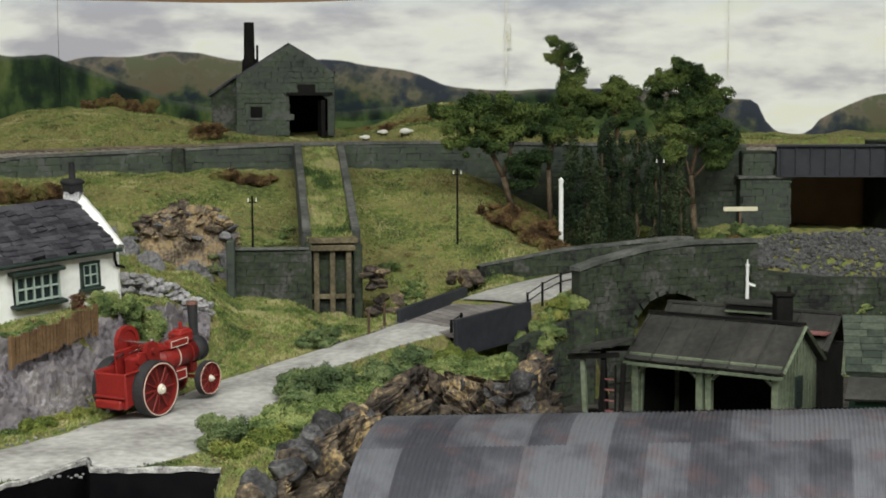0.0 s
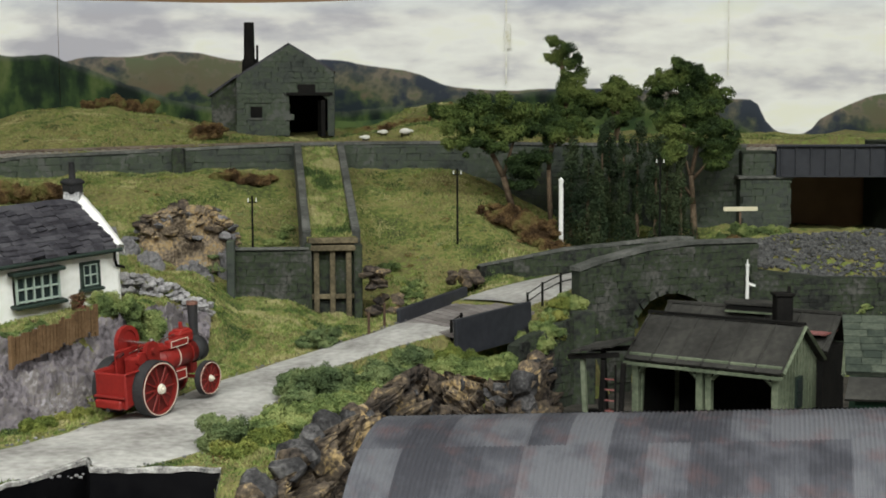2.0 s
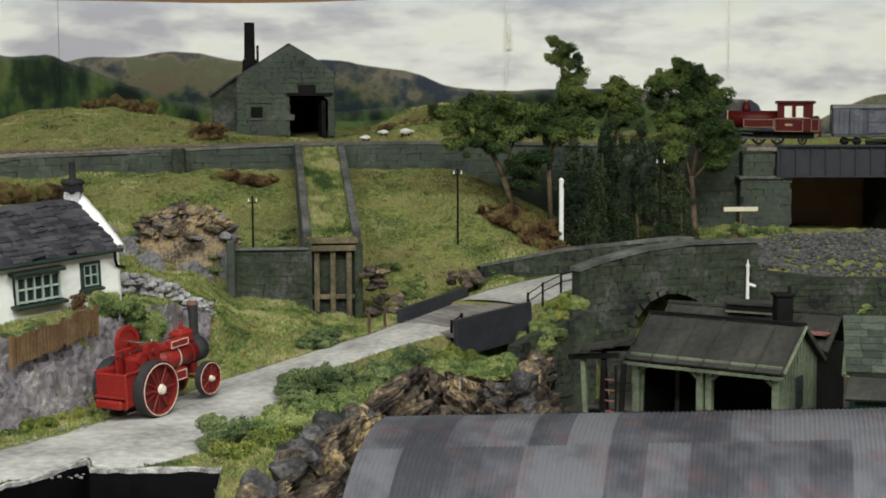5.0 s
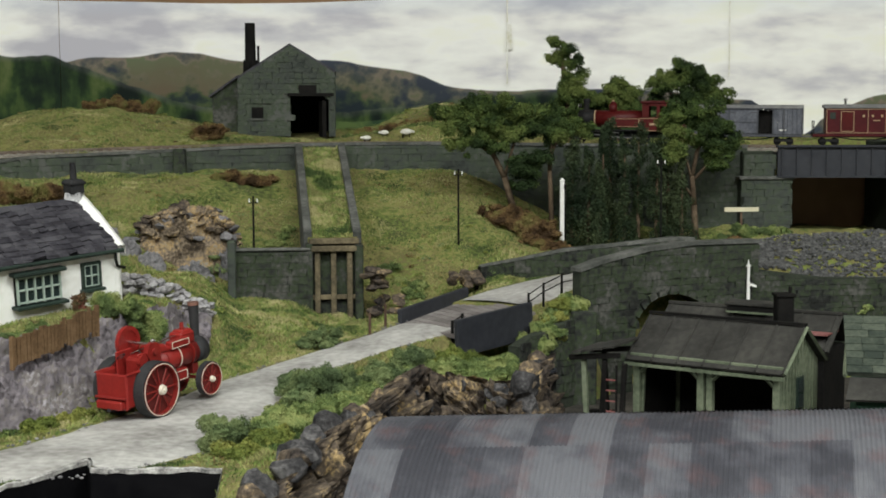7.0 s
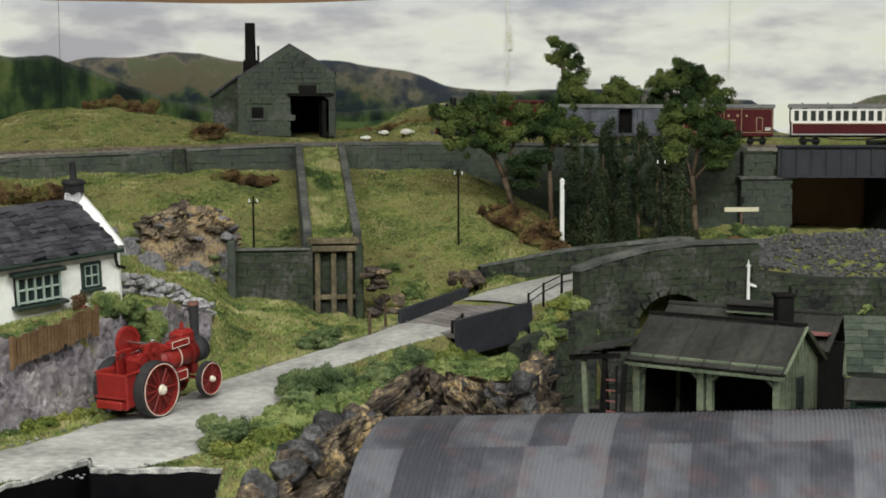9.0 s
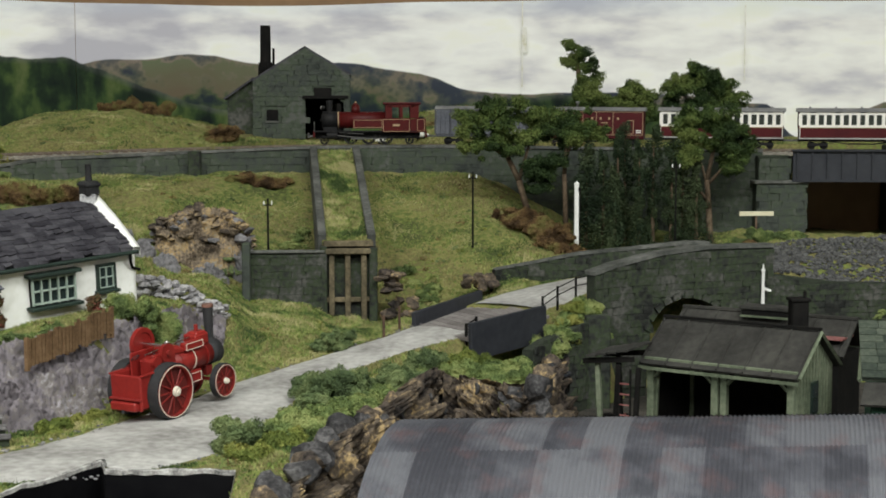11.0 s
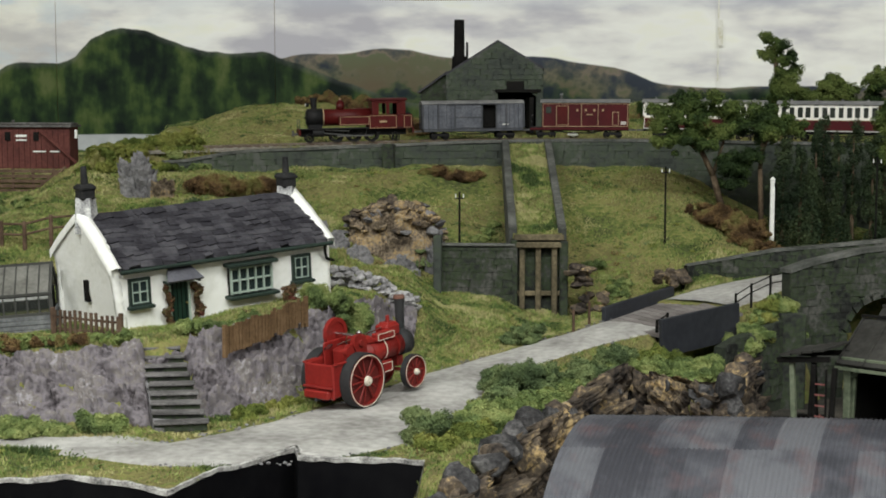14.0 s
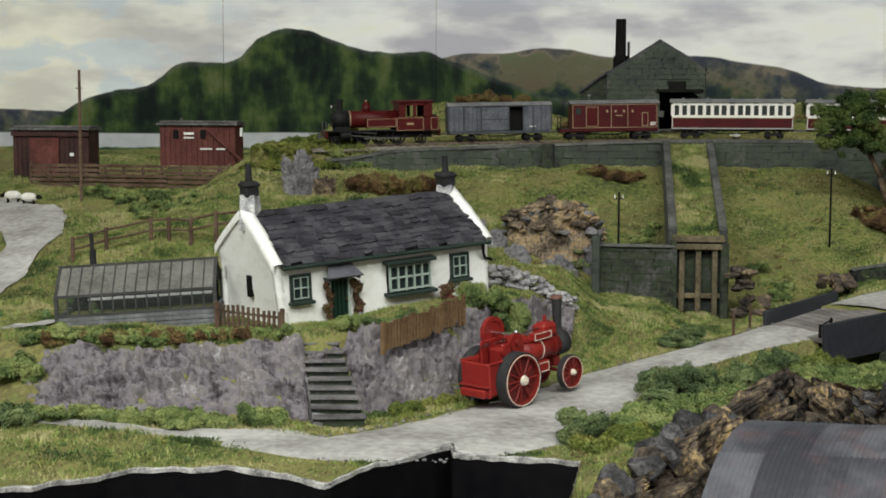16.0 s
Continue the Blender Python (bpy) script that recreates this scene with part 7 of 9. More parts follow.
sheep(0.025, 1.49, 200, 0.75)
sheep(0.043, 1.5, 180, 0.72)
sheep(0.064, 1.49, 10, 0.95)
sheep(0.1, 1.56, 30, 0.85)
sheep(-0.575, 1.2, 5, 1.25, "white sheep with a black face by the dock")
sheep(-0.592, 1.205, 190, 1.25, "white sheep with a black face by the dock")


# ---- railway track ----
M_RAIL = material("rusty_rail", [(0.12, 0.09, 0.07), (0.22, 0.18, 0.15)], 90, 0.5, 0.1, metal=0.6)
M_BALLAST = material("ballast", [(0.12, 0.11, 0.09), (0.22, 0.2, 0.17), (0.32, 0.3, 0.26)], 300, 0.95, 0.8, 900)
STEP = np.hypot(np.hypot(np.diff(GX), np.diff(TRACK_Y)), np.diff(TRACK_Z))
ARC = np.concatenate([[0], np.cumsum(STEP)])
BEARING = np.degrees(np.arctan2(GX, TRACK_Y))


def on_track(s):
    """Point on the rails at a length along the line, counted from its left end."""
    return Vector((float(np.interp(s, ARC, GX)), float(np.interp(s, ARC, TRACK_Y)), float(np.interp(s, ARC, TRACK_Z + RAIL_DIP))))


def railway():
    t = thing("railway_track", pose(0, 1.38, 0.13), "narrow-gauge railway track with rusty rails on sleepers", "railway track", kind="structure")
    o = Vector((0, 1.38, 0.13))
    s0, s1 = float(np.interp(-0.372, GX, ARC)), float(np.interp(1.7, GX, ARC))
    n = 300
    for side in (-1, 1):
        bm = B()
        rows = []
        for i in range(n + 1):
            s = s0 + (s1 - s0) * i / n
            p = on_track(s)
            d = (on_track(s + 0.004) - on_track(s - 0.004)).normalized()
            nn = Vector((-d.y, d.x, 0)).normalized()
            q = p + nn * side * 0.0045 - o
            rows.append([bm.verts.new(q + nn * a + Vector((0, 0, b))) for a, b in ((-0.0005, -0.0018), (-0.0005, 0), (0.0005, 0), (0.0005, -0.0018))])
        for a, b in zip(rows, rows[1:]):
            for k in range(3):
                bm.faces.new((a[k], a[k + 1], b[k + 1], b[k]))
        part("rail", bm, M_RAIL, t)
    bm = B()
    rows = []
    for i in range(n + 1):
        p = on_track(s0 + (s1 - s0) * i / n) - o
        rows.append([bm.verts.new(p + Vector((0, y, z))) for y, z in ((-0.02, -0.0055), (-0.012, -0.0024), (0.012, -0.0024), (0.02, -0.0055))])
    for a, b in zip(rows, rows[1:]):
        for k in range(3):
            bm.faces.new((a[k], b[k], b[k + 1], a[k + 1]))
    part("ballast", bm, M_BALLAST, t, "ashy ballast")
    me = bpy.data.meshes.new("sleeper")
    bm = box(B(), 0, 0, 0, 0.003, 0.018, 0.0014)
    bm.to_mesh(me)
    bm.free()
    me.materials.append(M_BROWNWOOD)
    s = s0
    while s < s0 + 1.05:
        p = on_track(s)
        d = on_track(s + 0.004) - on_track(s - 0.004)
        share("sleeper", me, t, pose(p.x, p.y - 1.38, p.z - 0.0023 - 0.13, 0, 0, math.degrees(math.atan2(d.y, d.x))))
        s += 0.0085


railway()

# ---- train: x runs forward, the rails are at z = 0 ----
OWN = dict(coords="own")
M_LOCORED = material("loco_crimson", [(0.055, 0.005, 0.005), (0.085, 0.008, 0.007)], 60, 0.45, 0.05, spec=0.2, **OWN)
M_COACHRED = material("coach_maroon", [(0.05, 0.005, 0.007), (0.078, 0.008, 0.01)], 60, 0.5, 0.05, spec=0.2, **OWN)
M_LOCOBLACK = material("loco_black", [(0.007, 0.007, 0.008), (0.016, 0.015, 0.015)], 60, 0.6, 0.1, spec=0.2, **OWN)
M_GOLD = material("straw_lining", [(0.32, 0.22, 0.13), (0.42, 0.31, 0.19)], 60, 0.5, 0.0, **OWN)
M_COACHWHITE = material("coach_cream", [(0.74, 0.72, 0.66), (0.82, 0.8, 0.75)], 60, 0.5, 0.05, **OWN)
M_WAGONGREY = material("wagon_grey", [(0.065, 0.07, 0.085), (0.1, 0.105, 0.125), (0.15, 0.155, 0.175)], 70, 0.8, 0.2, **OWN)
M_ROOFDARK = material("carriage_roof", [(0.13, 0.13, 0.135), (0.2, 0.2, 0.2), (0.27, 0.27, 0.265)], 40, 0.8, 0.15, **OWN)
M_COUPLER = material("worn_steel", [(0.1, 0.1, 0.1), (0.18, 0.175, 0.17)], 90, 0.5, 0.1, metal=0.8, **OWN)
M_CABWIN = bpy.data.materials.new("carriage_glass")
M_CABWIN.use_nodes = True
M_CABWIN.node_tree.nodes["Principled BSDF"].inputs["Base Color"].default_value = (0.03, 0.035, 0.03, 1)
M_CABWIN.node_tree.nodes["Principled BSDF"].inputs["Roughness"].default_value = 0.1


def axle_wheel(parent, x, y, r, drive=False):
    w = part("wheel", ring(B(), r * 0.72, r, -0.0006, 0.0006, 24), M_LOCOBLACK, parent)
    w.matrix_basis = Matrix.Translation((x, y, r))
    part("tyre", ring(B(), r * 0.92, r * 1.02, -0.0007, 0.0002, 24), M_COUPLER, w, "bright steel tyre")
    part("hub", cyl(B(), (0, -0.0008, 0), (0, 0.0008, 0), r * 0.22, None, 10), M_LOCOBLACK, w)
    for i in range(6):
        a = math.pi * i / 3
        part("spoke", cyl(B(), (0, 0, 0), (math.cos(a) * r * 0.8, 0, math.sin(a) * r * 0.8), r * 0.07, None, 5), M_LOCOBLACK, w)
    return w


def lining(parent, x0, x1, z0, z1, y, t=0.0004):
    bm = B()
    s = 1 if y > 0 else -1
    for z in (z0, z1):
        box(bm, (x0 + x1) / 2, y, z, abs(x1 - x0), 0.0003, t)
    for x in (x0, x1):
        box(bm, x, y, (z0 + z1) / 2, t, 0.0003, z1 - z0)
    return part("lining", bm, M_GOLD, parent, "fine straw lining")


def bogie(parent, x):
    b = part("bogie", box(box(B(), x, -0.0085, 0.0042, 0.017, 0.001, 0.0024), x, 0.0085, 0.0042, 0.017, 0.001, 0.0024), M_LOCOBLACK, parent, "black bogie frame")
    for dx in (-0.0055, 0.0055):
        for y in (-0.0062, 0.0062):
            part("wheel", cyl(B(), (x + dx, y - 0.0006, 0.0034), (x + dx, y + 0.0006, 0.0034), 0.0034, None, 18), M_LOCOBLACK, b)
    return b


def locomotive():
    """A tank engine, its front at x = 0 and the rest behind it."""
    lo = thing("locomotive", pose(1.5, 1.1, 0.133), "crimson narrow-gauge side-tank steam locomotive with black smokebox", "locomotive")
    part("frame", box(B(), -0.055, 0, 0.0085, 0.098, 0.0095, 0.006), M_LOCOBLACK, lo)
    part("running_plate", box(B(), -0.056, 0, 0.0122, 0.104, 0.0245, 0.0011, bevel=0.0002), M_LOCOBLACK, lo)
    part("buffer_beam", box(B(), -0.0045, 0, 0.0098, 0.0018, 0.024, 0.006, bevel=0.0003), M_LOCORED, lo, "red buffer beam")
    part("front_coupler", cyl(box(B(), -0.0015, 0, 0.0078, 0.005, 0.0018, 0.0018), (0.0008, 0, 0.006), (0.0008, 0, 0.011), 0.0011, None, 8), M_COUPLER, lo)
    for y in (-0.0085, 0.0085):
        part("lamp_iron", cyl(B(), (-0.0045, y, 0.0125), (-0.0045, y, 0.0215), 0.0004, None, 6), M_COUPLER, lo)
    sb = part("smokebox", cyl(B(), (-0.0125, 0, 0.0228), (-0.0265, 0, 0.0228), 0.0083, None, 28), M_LOCOBLACK, lo, "black smokebox", True)
    part("smokebox_saddle", box(B(), -0.0195, 0, 0.0155, 0.0125, 0.0105, 0.0065), M_LOCOBLACK, sb)
    part("smokebox_door", cyl(cyl(B(), (-0.0125, 0, 0.0228), (-0.0115, 0, 0.0228), 0.007, 0.0058, 24), (-0.0118, 0, 0.0228), (-0.0098, 0, 0.0228), 0.0008, None, 8), M_LOCOBLACK, sb)
    ch = part("chimney", cyl(cyl(B(), (-0.019, 0, 0.029), (-0.019, 0, 0.0395), 0.0026, 0.003, 16), (-0.019, 0, 0.0285), (-0.019, 0, 0.0315), 0.0045, 0.0027, 16), M_LOCOBLACK, lo, "black chimney")
    part("chimney_cap", cyl(B(), (-0.019, 0, 0.0393), (-0.019, 0, 0.0412), 0.0037, 0.0033, 16), M_LOCOBLACK, ch, "black chimney cap")
    hl = part("headlamp", cyl(B(), (-0.0115, 0, 0.0345), (-0.0145, 0, 0.0345), 0.0018, None, 12), M_LOCOBLACK, lo)
    part("lens", cyl(B(), (-0.0112, 0, 0.0345), (-0.0115, 0, 0.0345), 0.0015, None, 12), M_COACHWHITE, hl, "white lamp lens")
    part("boiler", cyl(B(), (-0.0265, 0, 0.0228), (-0.075, 0, 0.0228), 0.0077, None, 28), M_LOCORED, lo, "crimson boiler barrel", True)
    part("boiler_band", cyl(B(), (-0.0267, 0, 0.0228), (-0.0277, 0, 0.0228), 0.008, None, 28), M_GOLD, lo, "brass boiler band")
    dm = part("dome", cyl(cyl(B(), (-0.0435, 0, 0.0285), (-0.0435, 0, 0.0365), 0.0042, 0.0036, 16), (-0.0435, 0, 0.0365), (-0.0435, 0, 0.0388), 0.0036, 0.0012, 16), M_LOCORED, lo, "crimson dome", True)
    part("safety_valve", cyl(B(), (-0.0435, 0, 0.0385), (-0.0435, 0, 0.0402), 0.0009, None, 8), M_GOLD, dm)
    for s in (-1, 1):
        tk = part("side_tank", box(B(), -0.055, s * 0.0098, 0.0193, 0.0285, 0.0052, 0.0088, bevel=0.0005), M_LOCORED, lo, "crimson forward side tank")
        lining(tk, -0.0682, -0.0418, 0.0158, 0.0228, s * 0.0125)
        t2 = part("side_tank", box(B(), -0.0815, s * 0.0098, 0.0178, 0.0262, 0.0054, 0.013, bevel=0.0005), M_LOCORED, lo, "crimson rear side tank")
        lining(t2, -0.0937, -0.0693, 0.0122, 0.0234, s * 0.0126)
        part("nameplate", box(B(), -0.0815, s * 0.0126, 0.018, 0.0065, 0.0005, 0.0018), M_GOLD, t2, "small brass plate")
        bk = part("bunker", box(B(), -0.1045, s * 0.0098, 0.0178, 0.009, 0.0054, 0.013, bevel=0.0005), M_LOCORED, lo, "crimson bunker side")
        lining(bk, -0.1078, -0.1012, 0.0125, 0.0232, s * 0.0126)
        cs = part("cab_side", box(box(box(B(), -0.0745, s * 0.0118, 0.031, 0.006, 0.0011, 0.0135), -0.0985, s * 0.0118, 0.031, 0.008, 0.0011, 0.0135), -0.0862, s * 0.0118, 0.0362, 0.025, 0.0011, 0.003), M_LOCORED, lo, "crimson cab side")
        part("cab_post", box(B(), -0.086, s * 0.0118, 0.031, 0.003, 0.001, 0.0125), M_LOCORED, cs)
        part("cab_door", box(B(), -0.0975, s * 0.0115, 0.0175, 0.0055, 0.0012, 0.0125), M_LOCORED, lo)
        part("cylinder", cyl(B(), (-0.0165, s * 0.0105, 0.0085), (-0.0265, s * 0.0105, 0.0085), 0.0032, None, 14), M_LOCOBLACK, lo)
        part("coupling_rod", box(B(), -0.0555, s * 0.0098, 0.0055, 0.033, 0.0008, 0.0012), M_COUPLER, lo, "bright steel coupling rod")
        part("connecting_rod", cyl(B(), (-0.0265, s * 0.0102, 0.0085), (-0.053, s * 0.0102, 0.0058), 0.0006, None, 6), M_COUPLER, lo, "bright steel connecting rod")
        part("valve_gear", cyl(B(), (-0.028, s * 0.0104, 0.0112), (-0.05, s * 0.0104, 0.01), 0.0005, None, 6), M_COUPLER, lo)
        for x in (-0.039, -0.0555, -0.072):
            axle_wheel(lo, x, s * 0.0068, 0.0064)
        for x in (-0.014, -0.094):
            axle_wheel(lo, x, s * 0.0066, 0.004)
    part("cab_front", box(B(), -0.0718, 0, 0.031, 0.001, 0.0235, 0.014), M_LOCORED, lo)
    part("cab_back", box(B(), -0.102, 0, 0.0285, 0.001, 0.0235, 0.019), M_LOCORED, lo)
    bm = B()
    prism(bm, [(-0.0133, 0.0374), (-0.009, 0.0388), (0, 0.0396), (0.009, 0.0388), (0.0133, 0.0374), (0.0125, 0.0368), (-0.0125, 0.0368)], -0.1045, -0.0695, Matrix.Rotation(-math.pi / 2, 4, "Z"))
    part("cab_roof", bm, M_COACHRED, lo, "dark maroon cab roof")
    part("coal", box(B(), -0.1055, 0, 0.0245, 0.005, 0.018, 0.003, bevel=0.001), M_LOCOBLACK, lo, "black coal")
    part("rear_beam", box(B(), -0.1095, 0, 0.0098, 0.0014, 0.024, 0.006), M_LOCORED, lo)
    part("rear_coupler", box(B(), -0.1125, 0, 0.0078, 0.006, 0.0018, 0.0018), M_COUPLER, lo)
    return lo


def carriage_roof(parent, L, w, z, rise=0.0032, over=0.0015):
    bm = B()
    n = 10
    out = [(-w / 2 + w * i / n, z + rise * (1 - (2 * i / n - 1) ** 2)) for i in range(n + 1)]
    prism(bm, out + [(w / 2, z - 0.0006), (-w / 2, z - 0.0006)], -L / 2 - over, L / 2 + over, Matrix.Rotation(-math.pi / 2, 4, "Z"))
    return part("roof", bm, M_ROOFDARK, parent, "dull grey arched roof")


def underframe(th, L):
    part("underframe", box(B(), 0, 0, 0.0082, L, 0.02, 0.0022), M_LOCOBLACK, th)
    for s in (-1, 1):
        part("coupler", box(B(), s * (L / 2 + 0.0035), 0, 0.0078, 0.007, 0.0018, 0.0018), M_COUPLER, th)
        part("truss_rod", cyl(cyl(cyl(B(), (-L * 0.28, s * 0.0095, 0.0075), (-L * 0.1, s * 0.0095, 0.0048), 0.0004, None, 5), (-L * 0.1, s * 0.0095, 0.0048), (L * 0.1, s * 0.0095, 0.0048), 0.0004, None, 5), (L * 0.1, s * 0.0095, 0.0048), (L * 0.28, s * 0.0095, 0.0075), 0.0004, None, 5), M_LOCOBLACK, th)


def goods_van():
    L = 0.0935
    g = thing("goods_van", pose(1.6, 1.1, 0.133), "grey bogie goods van with its sliding door half open", "goods van")
    underframe(g, L)
    bogie(g, -0.031), bogie(g, 0.031)
    part("floor", box(B(), 0, 0, 0.0098, L, 0.0225, 0.0012), M_LOCOBLACK, g)
    # Block added in near-black as the van's unlit inside; no load is modelled.
    part("inner_shade", box(B(), -0.0145, -0.002, 0.0205, 0.02, 0.016, 0.02, bevel=0.0006), M_DARK, g, "added dark block for the shade inside the open door")
    for s in (-1, 1):
        n = 22
        for i in range(n):
            x = -L / 2 + L * (i + 0.5) / n
            if s > 0 and -0.0205 < x < -0.0085:
                continue
            part("board", box(B(), x, s * 0.0118, 0.0216, L / n - 0.0003, 0.0011, 0.0232), M_WAGONGREY, g)
        for x in (-0.0475, -0.031, -0.0215, -0.0078, 0.0175, 0.033, 0.0475):
            part("stanchion", box(B(), x, s * 0.0127, 0.0216, 0.0013, 0.0009, 0.0236), M_WAGONIRON, g, "dark iron stanchion")
        d = part("sliding_door", box(B(), 0.005, s * 0.0126, 0.021, 0.0235, 0.0009, 0.0205), M_WAGONGREY, g, "grey sliding door with cross rail")
        part("door_rail", box(B(), 0.005, s * 0.0132, 0.0205, 0.0235, 0.0006, 0.001), M_WAGONIRON, d)
        for k in (-1, 1):
            part("door_brace", box(B(), 0.005 + k * 0.0098, s * 0.0131, 0.0292, 0.0055, 0.0005, 0.001), M_WAGONIRON, d).matrix_basis = Matrix.Identity(4)
        part("door_runner", box(B(), 0.0, s * 0.0131, 0.0327, 0.05, 0.0009, 0.0009), M_WAGONIRON, g)
        part("sole_bar", box(B(), 0, s * 0.0114, 0.0086, L, 0.0012, 0.0022), M_WAGONIRON, g)
        part("lettering", box(B(), -0.03, s * 0.0128, 0.0135, 0.006, 0.0004, 0.0008), M_COACHWHITE, g, "unreadable white mark")
        part("end", box(B(), s * (L / 2 - 0.0005), 0, 0.0216, 0.001, 0.0235, 0.0234), M_WAGONGREY, g)
    carriage_roof(g, L, 0.0265, 0.0334, 0.0028)
    return g


M_WAGONIRON = material("wagon_iron", [(0.04, 0.042, 0.05), (0.08, 0.083, 0.095)], 70, 0.7, 0.1, **OWN)


def brake_van():
    L = 0.0915
    b = thing("brake_van", pose(1.7, 1.1, 0.133), "maroon bogie brake van with straw lining and end balcony", "brake van")
    underframe(b, L)
    bogie(b, -0.031), bogie(b, 0.031)
    x0, x1 = -L / 2, L / 2 - 0.011
    cx, bl = (x0 + x1) / 2, x1 - x0
    part("body", box(B(), cx, 0, 0.0218, bl, 0.0232, 0.0236, bevel=0.0004), M_COACHRED, b)
    part("sole_bar", box(B(), 0, 0, 0.009, L, 0.0238, 0.002), M_COACHRED, b)
    for s in (-1, 1):
        y = s * 0.0118
        lining(b, x0 + 0.001, x1 - 0.001, 0.0112, 0.0322, y, 0.0005)
        for a, c, z0, z1 in ((x1 - 0.0245, x1 - 0.0135, 0.0125, 0.0302), (cx - 0.012, cx + 0.0035, 0.0112, 0.0322), (x0 + 0.0095, x0 + 0.0148, 0.0125, 0.0245)):
            lining(b, a, c, z0, z1, y + s * 0.0002, 0.0005)
        part("door", box(B(), x1 - 0.019, s * 0.0118, 0.0213, 0.0108, 0.0006, 0.0175), M_LOCORED, b, "red guard's door")
        part("window", box(B(), x1 - 0.0062, s * 0.0118, 0.0265, 0.005, 0.0006, 0.006), M_CABWIN, b)
        for x in (x1 - 0.033, cx - 0.0005, cx - 0.0085, cx - 0.0165):
            part("lettering", box(B(), x, s * 0.012, 0.0262, 0.0018, 0.0004, 0.0022), M_GOLD, b, "unreadable straw letter bar")
        part("lettering", box(B(), cx - 0.004, s * 0.012, 0.0222, 0.006, 0.0004, 0.0009), M_GOLD, b, "unreadable straw mark")
        part("lettering", box(box(B(), x0 + 0.0048, s * 0.012, 0.0152, 0.005, 0.0004, 0.0009), x0 + 0.0048, s * 0.012, 0.0136, 0.005, 0.0004, 0.0009), M_COACHWHITE, b, "unreadable white mark")
        part("balcony_post", cyl(B(), (L / 2 - 0.001, s * 0.0105, 0.01), (L / 2 - 0.001, s * 0.0105, 0.022), 0.0005, None, 6), M_LOCOBLACK, b)
    part("balcony_floor", box(B(), L / 2 - 0.0055, 0, 0.0104, 0.011, 0.022, 0.001), M_LOCOBLACK, b)
    part("balcony_rail", cyl(cyl(B(), (L / 2 - 0.001, -0.0105, 0.0215), (L / 2 - 0.001, 0.0105, 0.0215), 0.0005, None, 6), (L / 2 - 0.001, -0.0105, 0.016), (L / 2 - 0.001, 0.0105, 0.016), 0.0004, None, 6), M_COUPLER, b)
    r = carriage_roof(b, bl, 0.0262, 0.0338, 0.0028)
    r.matrix_basis = Matrix.Translation((cx, 0, 0))
    part("stove_pipe", cyl(B(), (x1 - 0.018, 0, 0.035), (x1 - 0.018, 0, 0.0408), 0.001, None, 8), M_COUPLER, b, "pale stove pipe")
    part("roof_vent", cyl(B(), (x1 - 0.018, 0, 0.0405), (x1 - 0.018, 0, 0.0418), 0.002, 0.0012, 8), M_ROOFDARK, b)
    return b


def coach(brake_end):
    L = 0.111
    c = thing("coach", pose(1.8, 1.1, 0.133), "cream and maroon bogie coach with a maroon guard's end" if brake_end else "cream and maroon bogie passenger coach with many windows", "coach", "passenger coaches")
    underframe(c, L)
    bogie(c, -0.038), bogie(c, 0.038)
    part("lower_body", box(B(), 0, 0, 0.0148, L - 0.001, 0.0236, 0.0096, bevel=0.0006), M_COACHRED, c, "maroon lower panels")
    part("upper_back", box(B(), 0, 0, 0.0266, L - 0.002, 0.0205, 0.014), M_CABWIN, c, "dark interior behind the windows")
    for s in (-1, 1):
        part("end", box(B(), s * (L / 2 - 0.0006), 0, 0.0266, 0.0012, 0.0232, 0.0145), M_COACHRED, c, "maroon coach end")
        y = s * 0.0114
        u = part("window_band", box(box(B(), 0, y, 0.0206, L - 0.002, 0.0012, 0.0024), 0, y, 0.0324, L - 0.002, 0.0012, 0.003), M_COACHWHITE, c, "cream window band")
        n = 15
        for i in range(n + 1):
            x = -L / 2 + 0.0015 + (L - 0.003) * i / n
            wide = 0.0032 if i in (0, 15) else (0.003 if i % 3 else 0.0022)
            part("pillar", box(B(), x, y, 0.0265, wide, 0.0013, 0.0106), M_COACHWHITE, u)
        for i in range(n):
            x = -L / 2 + 0.0015 + (L - 0.003) * (i + 0.5) / n
            if brake_end and i < 3:
                part("guard_panel", box(B(), x, y, 0.0265, (L - 0.003) / n, 0.0016, 0.0145), M_COACHRED, u, "maroon guard's panel")
                continue
            part("window", box(B(), x, s * 0.0109, 0.0266, (L - 0.003) / n - 0.0026, 0.0004, 0.0095), M_CABWIN, u, "dark carriage window")
            if i % 3 == 1:
                part("door_vent", box(B(), x, s * 0.0122, 0.0332, 0.0048, 0.0006, 0.001), M_ROOFDARK, u)
        part("waist_line", box(B(), 0, s * 0.0119, 0.0194, L - 0.001, 0.0006, 0.0006), M_GOLD, c, "straw waist line")
        part("foot_board", box(B(), 0, s * 0.0118, 0.0098, L - 0.001, 0.0022, 0.0012), M_FOOTBOARD, c, "pale grey footboard")
        for x in (-1, 1):
            part("corner_line", box(B(), x * (L / 2 - 0.0012), s * 0.0119, 0.0148, 0.0005, 0.0006, 0.0088), M_COACHWHITE, c, "white corner line")
    carriage_roof(c, L, 0.0265, 0.034, 0.003)
    for i in range(5):
        part("torpedo_vent", cyl(B(), (-0.045 + 0.0225 * i, 0, 0.0365), (-0.045 + 0.0225 * i, 0, 0.0383), 0.0014, 0.0006, 8), M_ROOFDARK, c)
    return c


M_FOOTBOARD = material("footboard_grey", [(0.3, 0.29, 0.28), (0.4, 0.39, 0.37)], 60, 0.8, 0.1, **OWN)
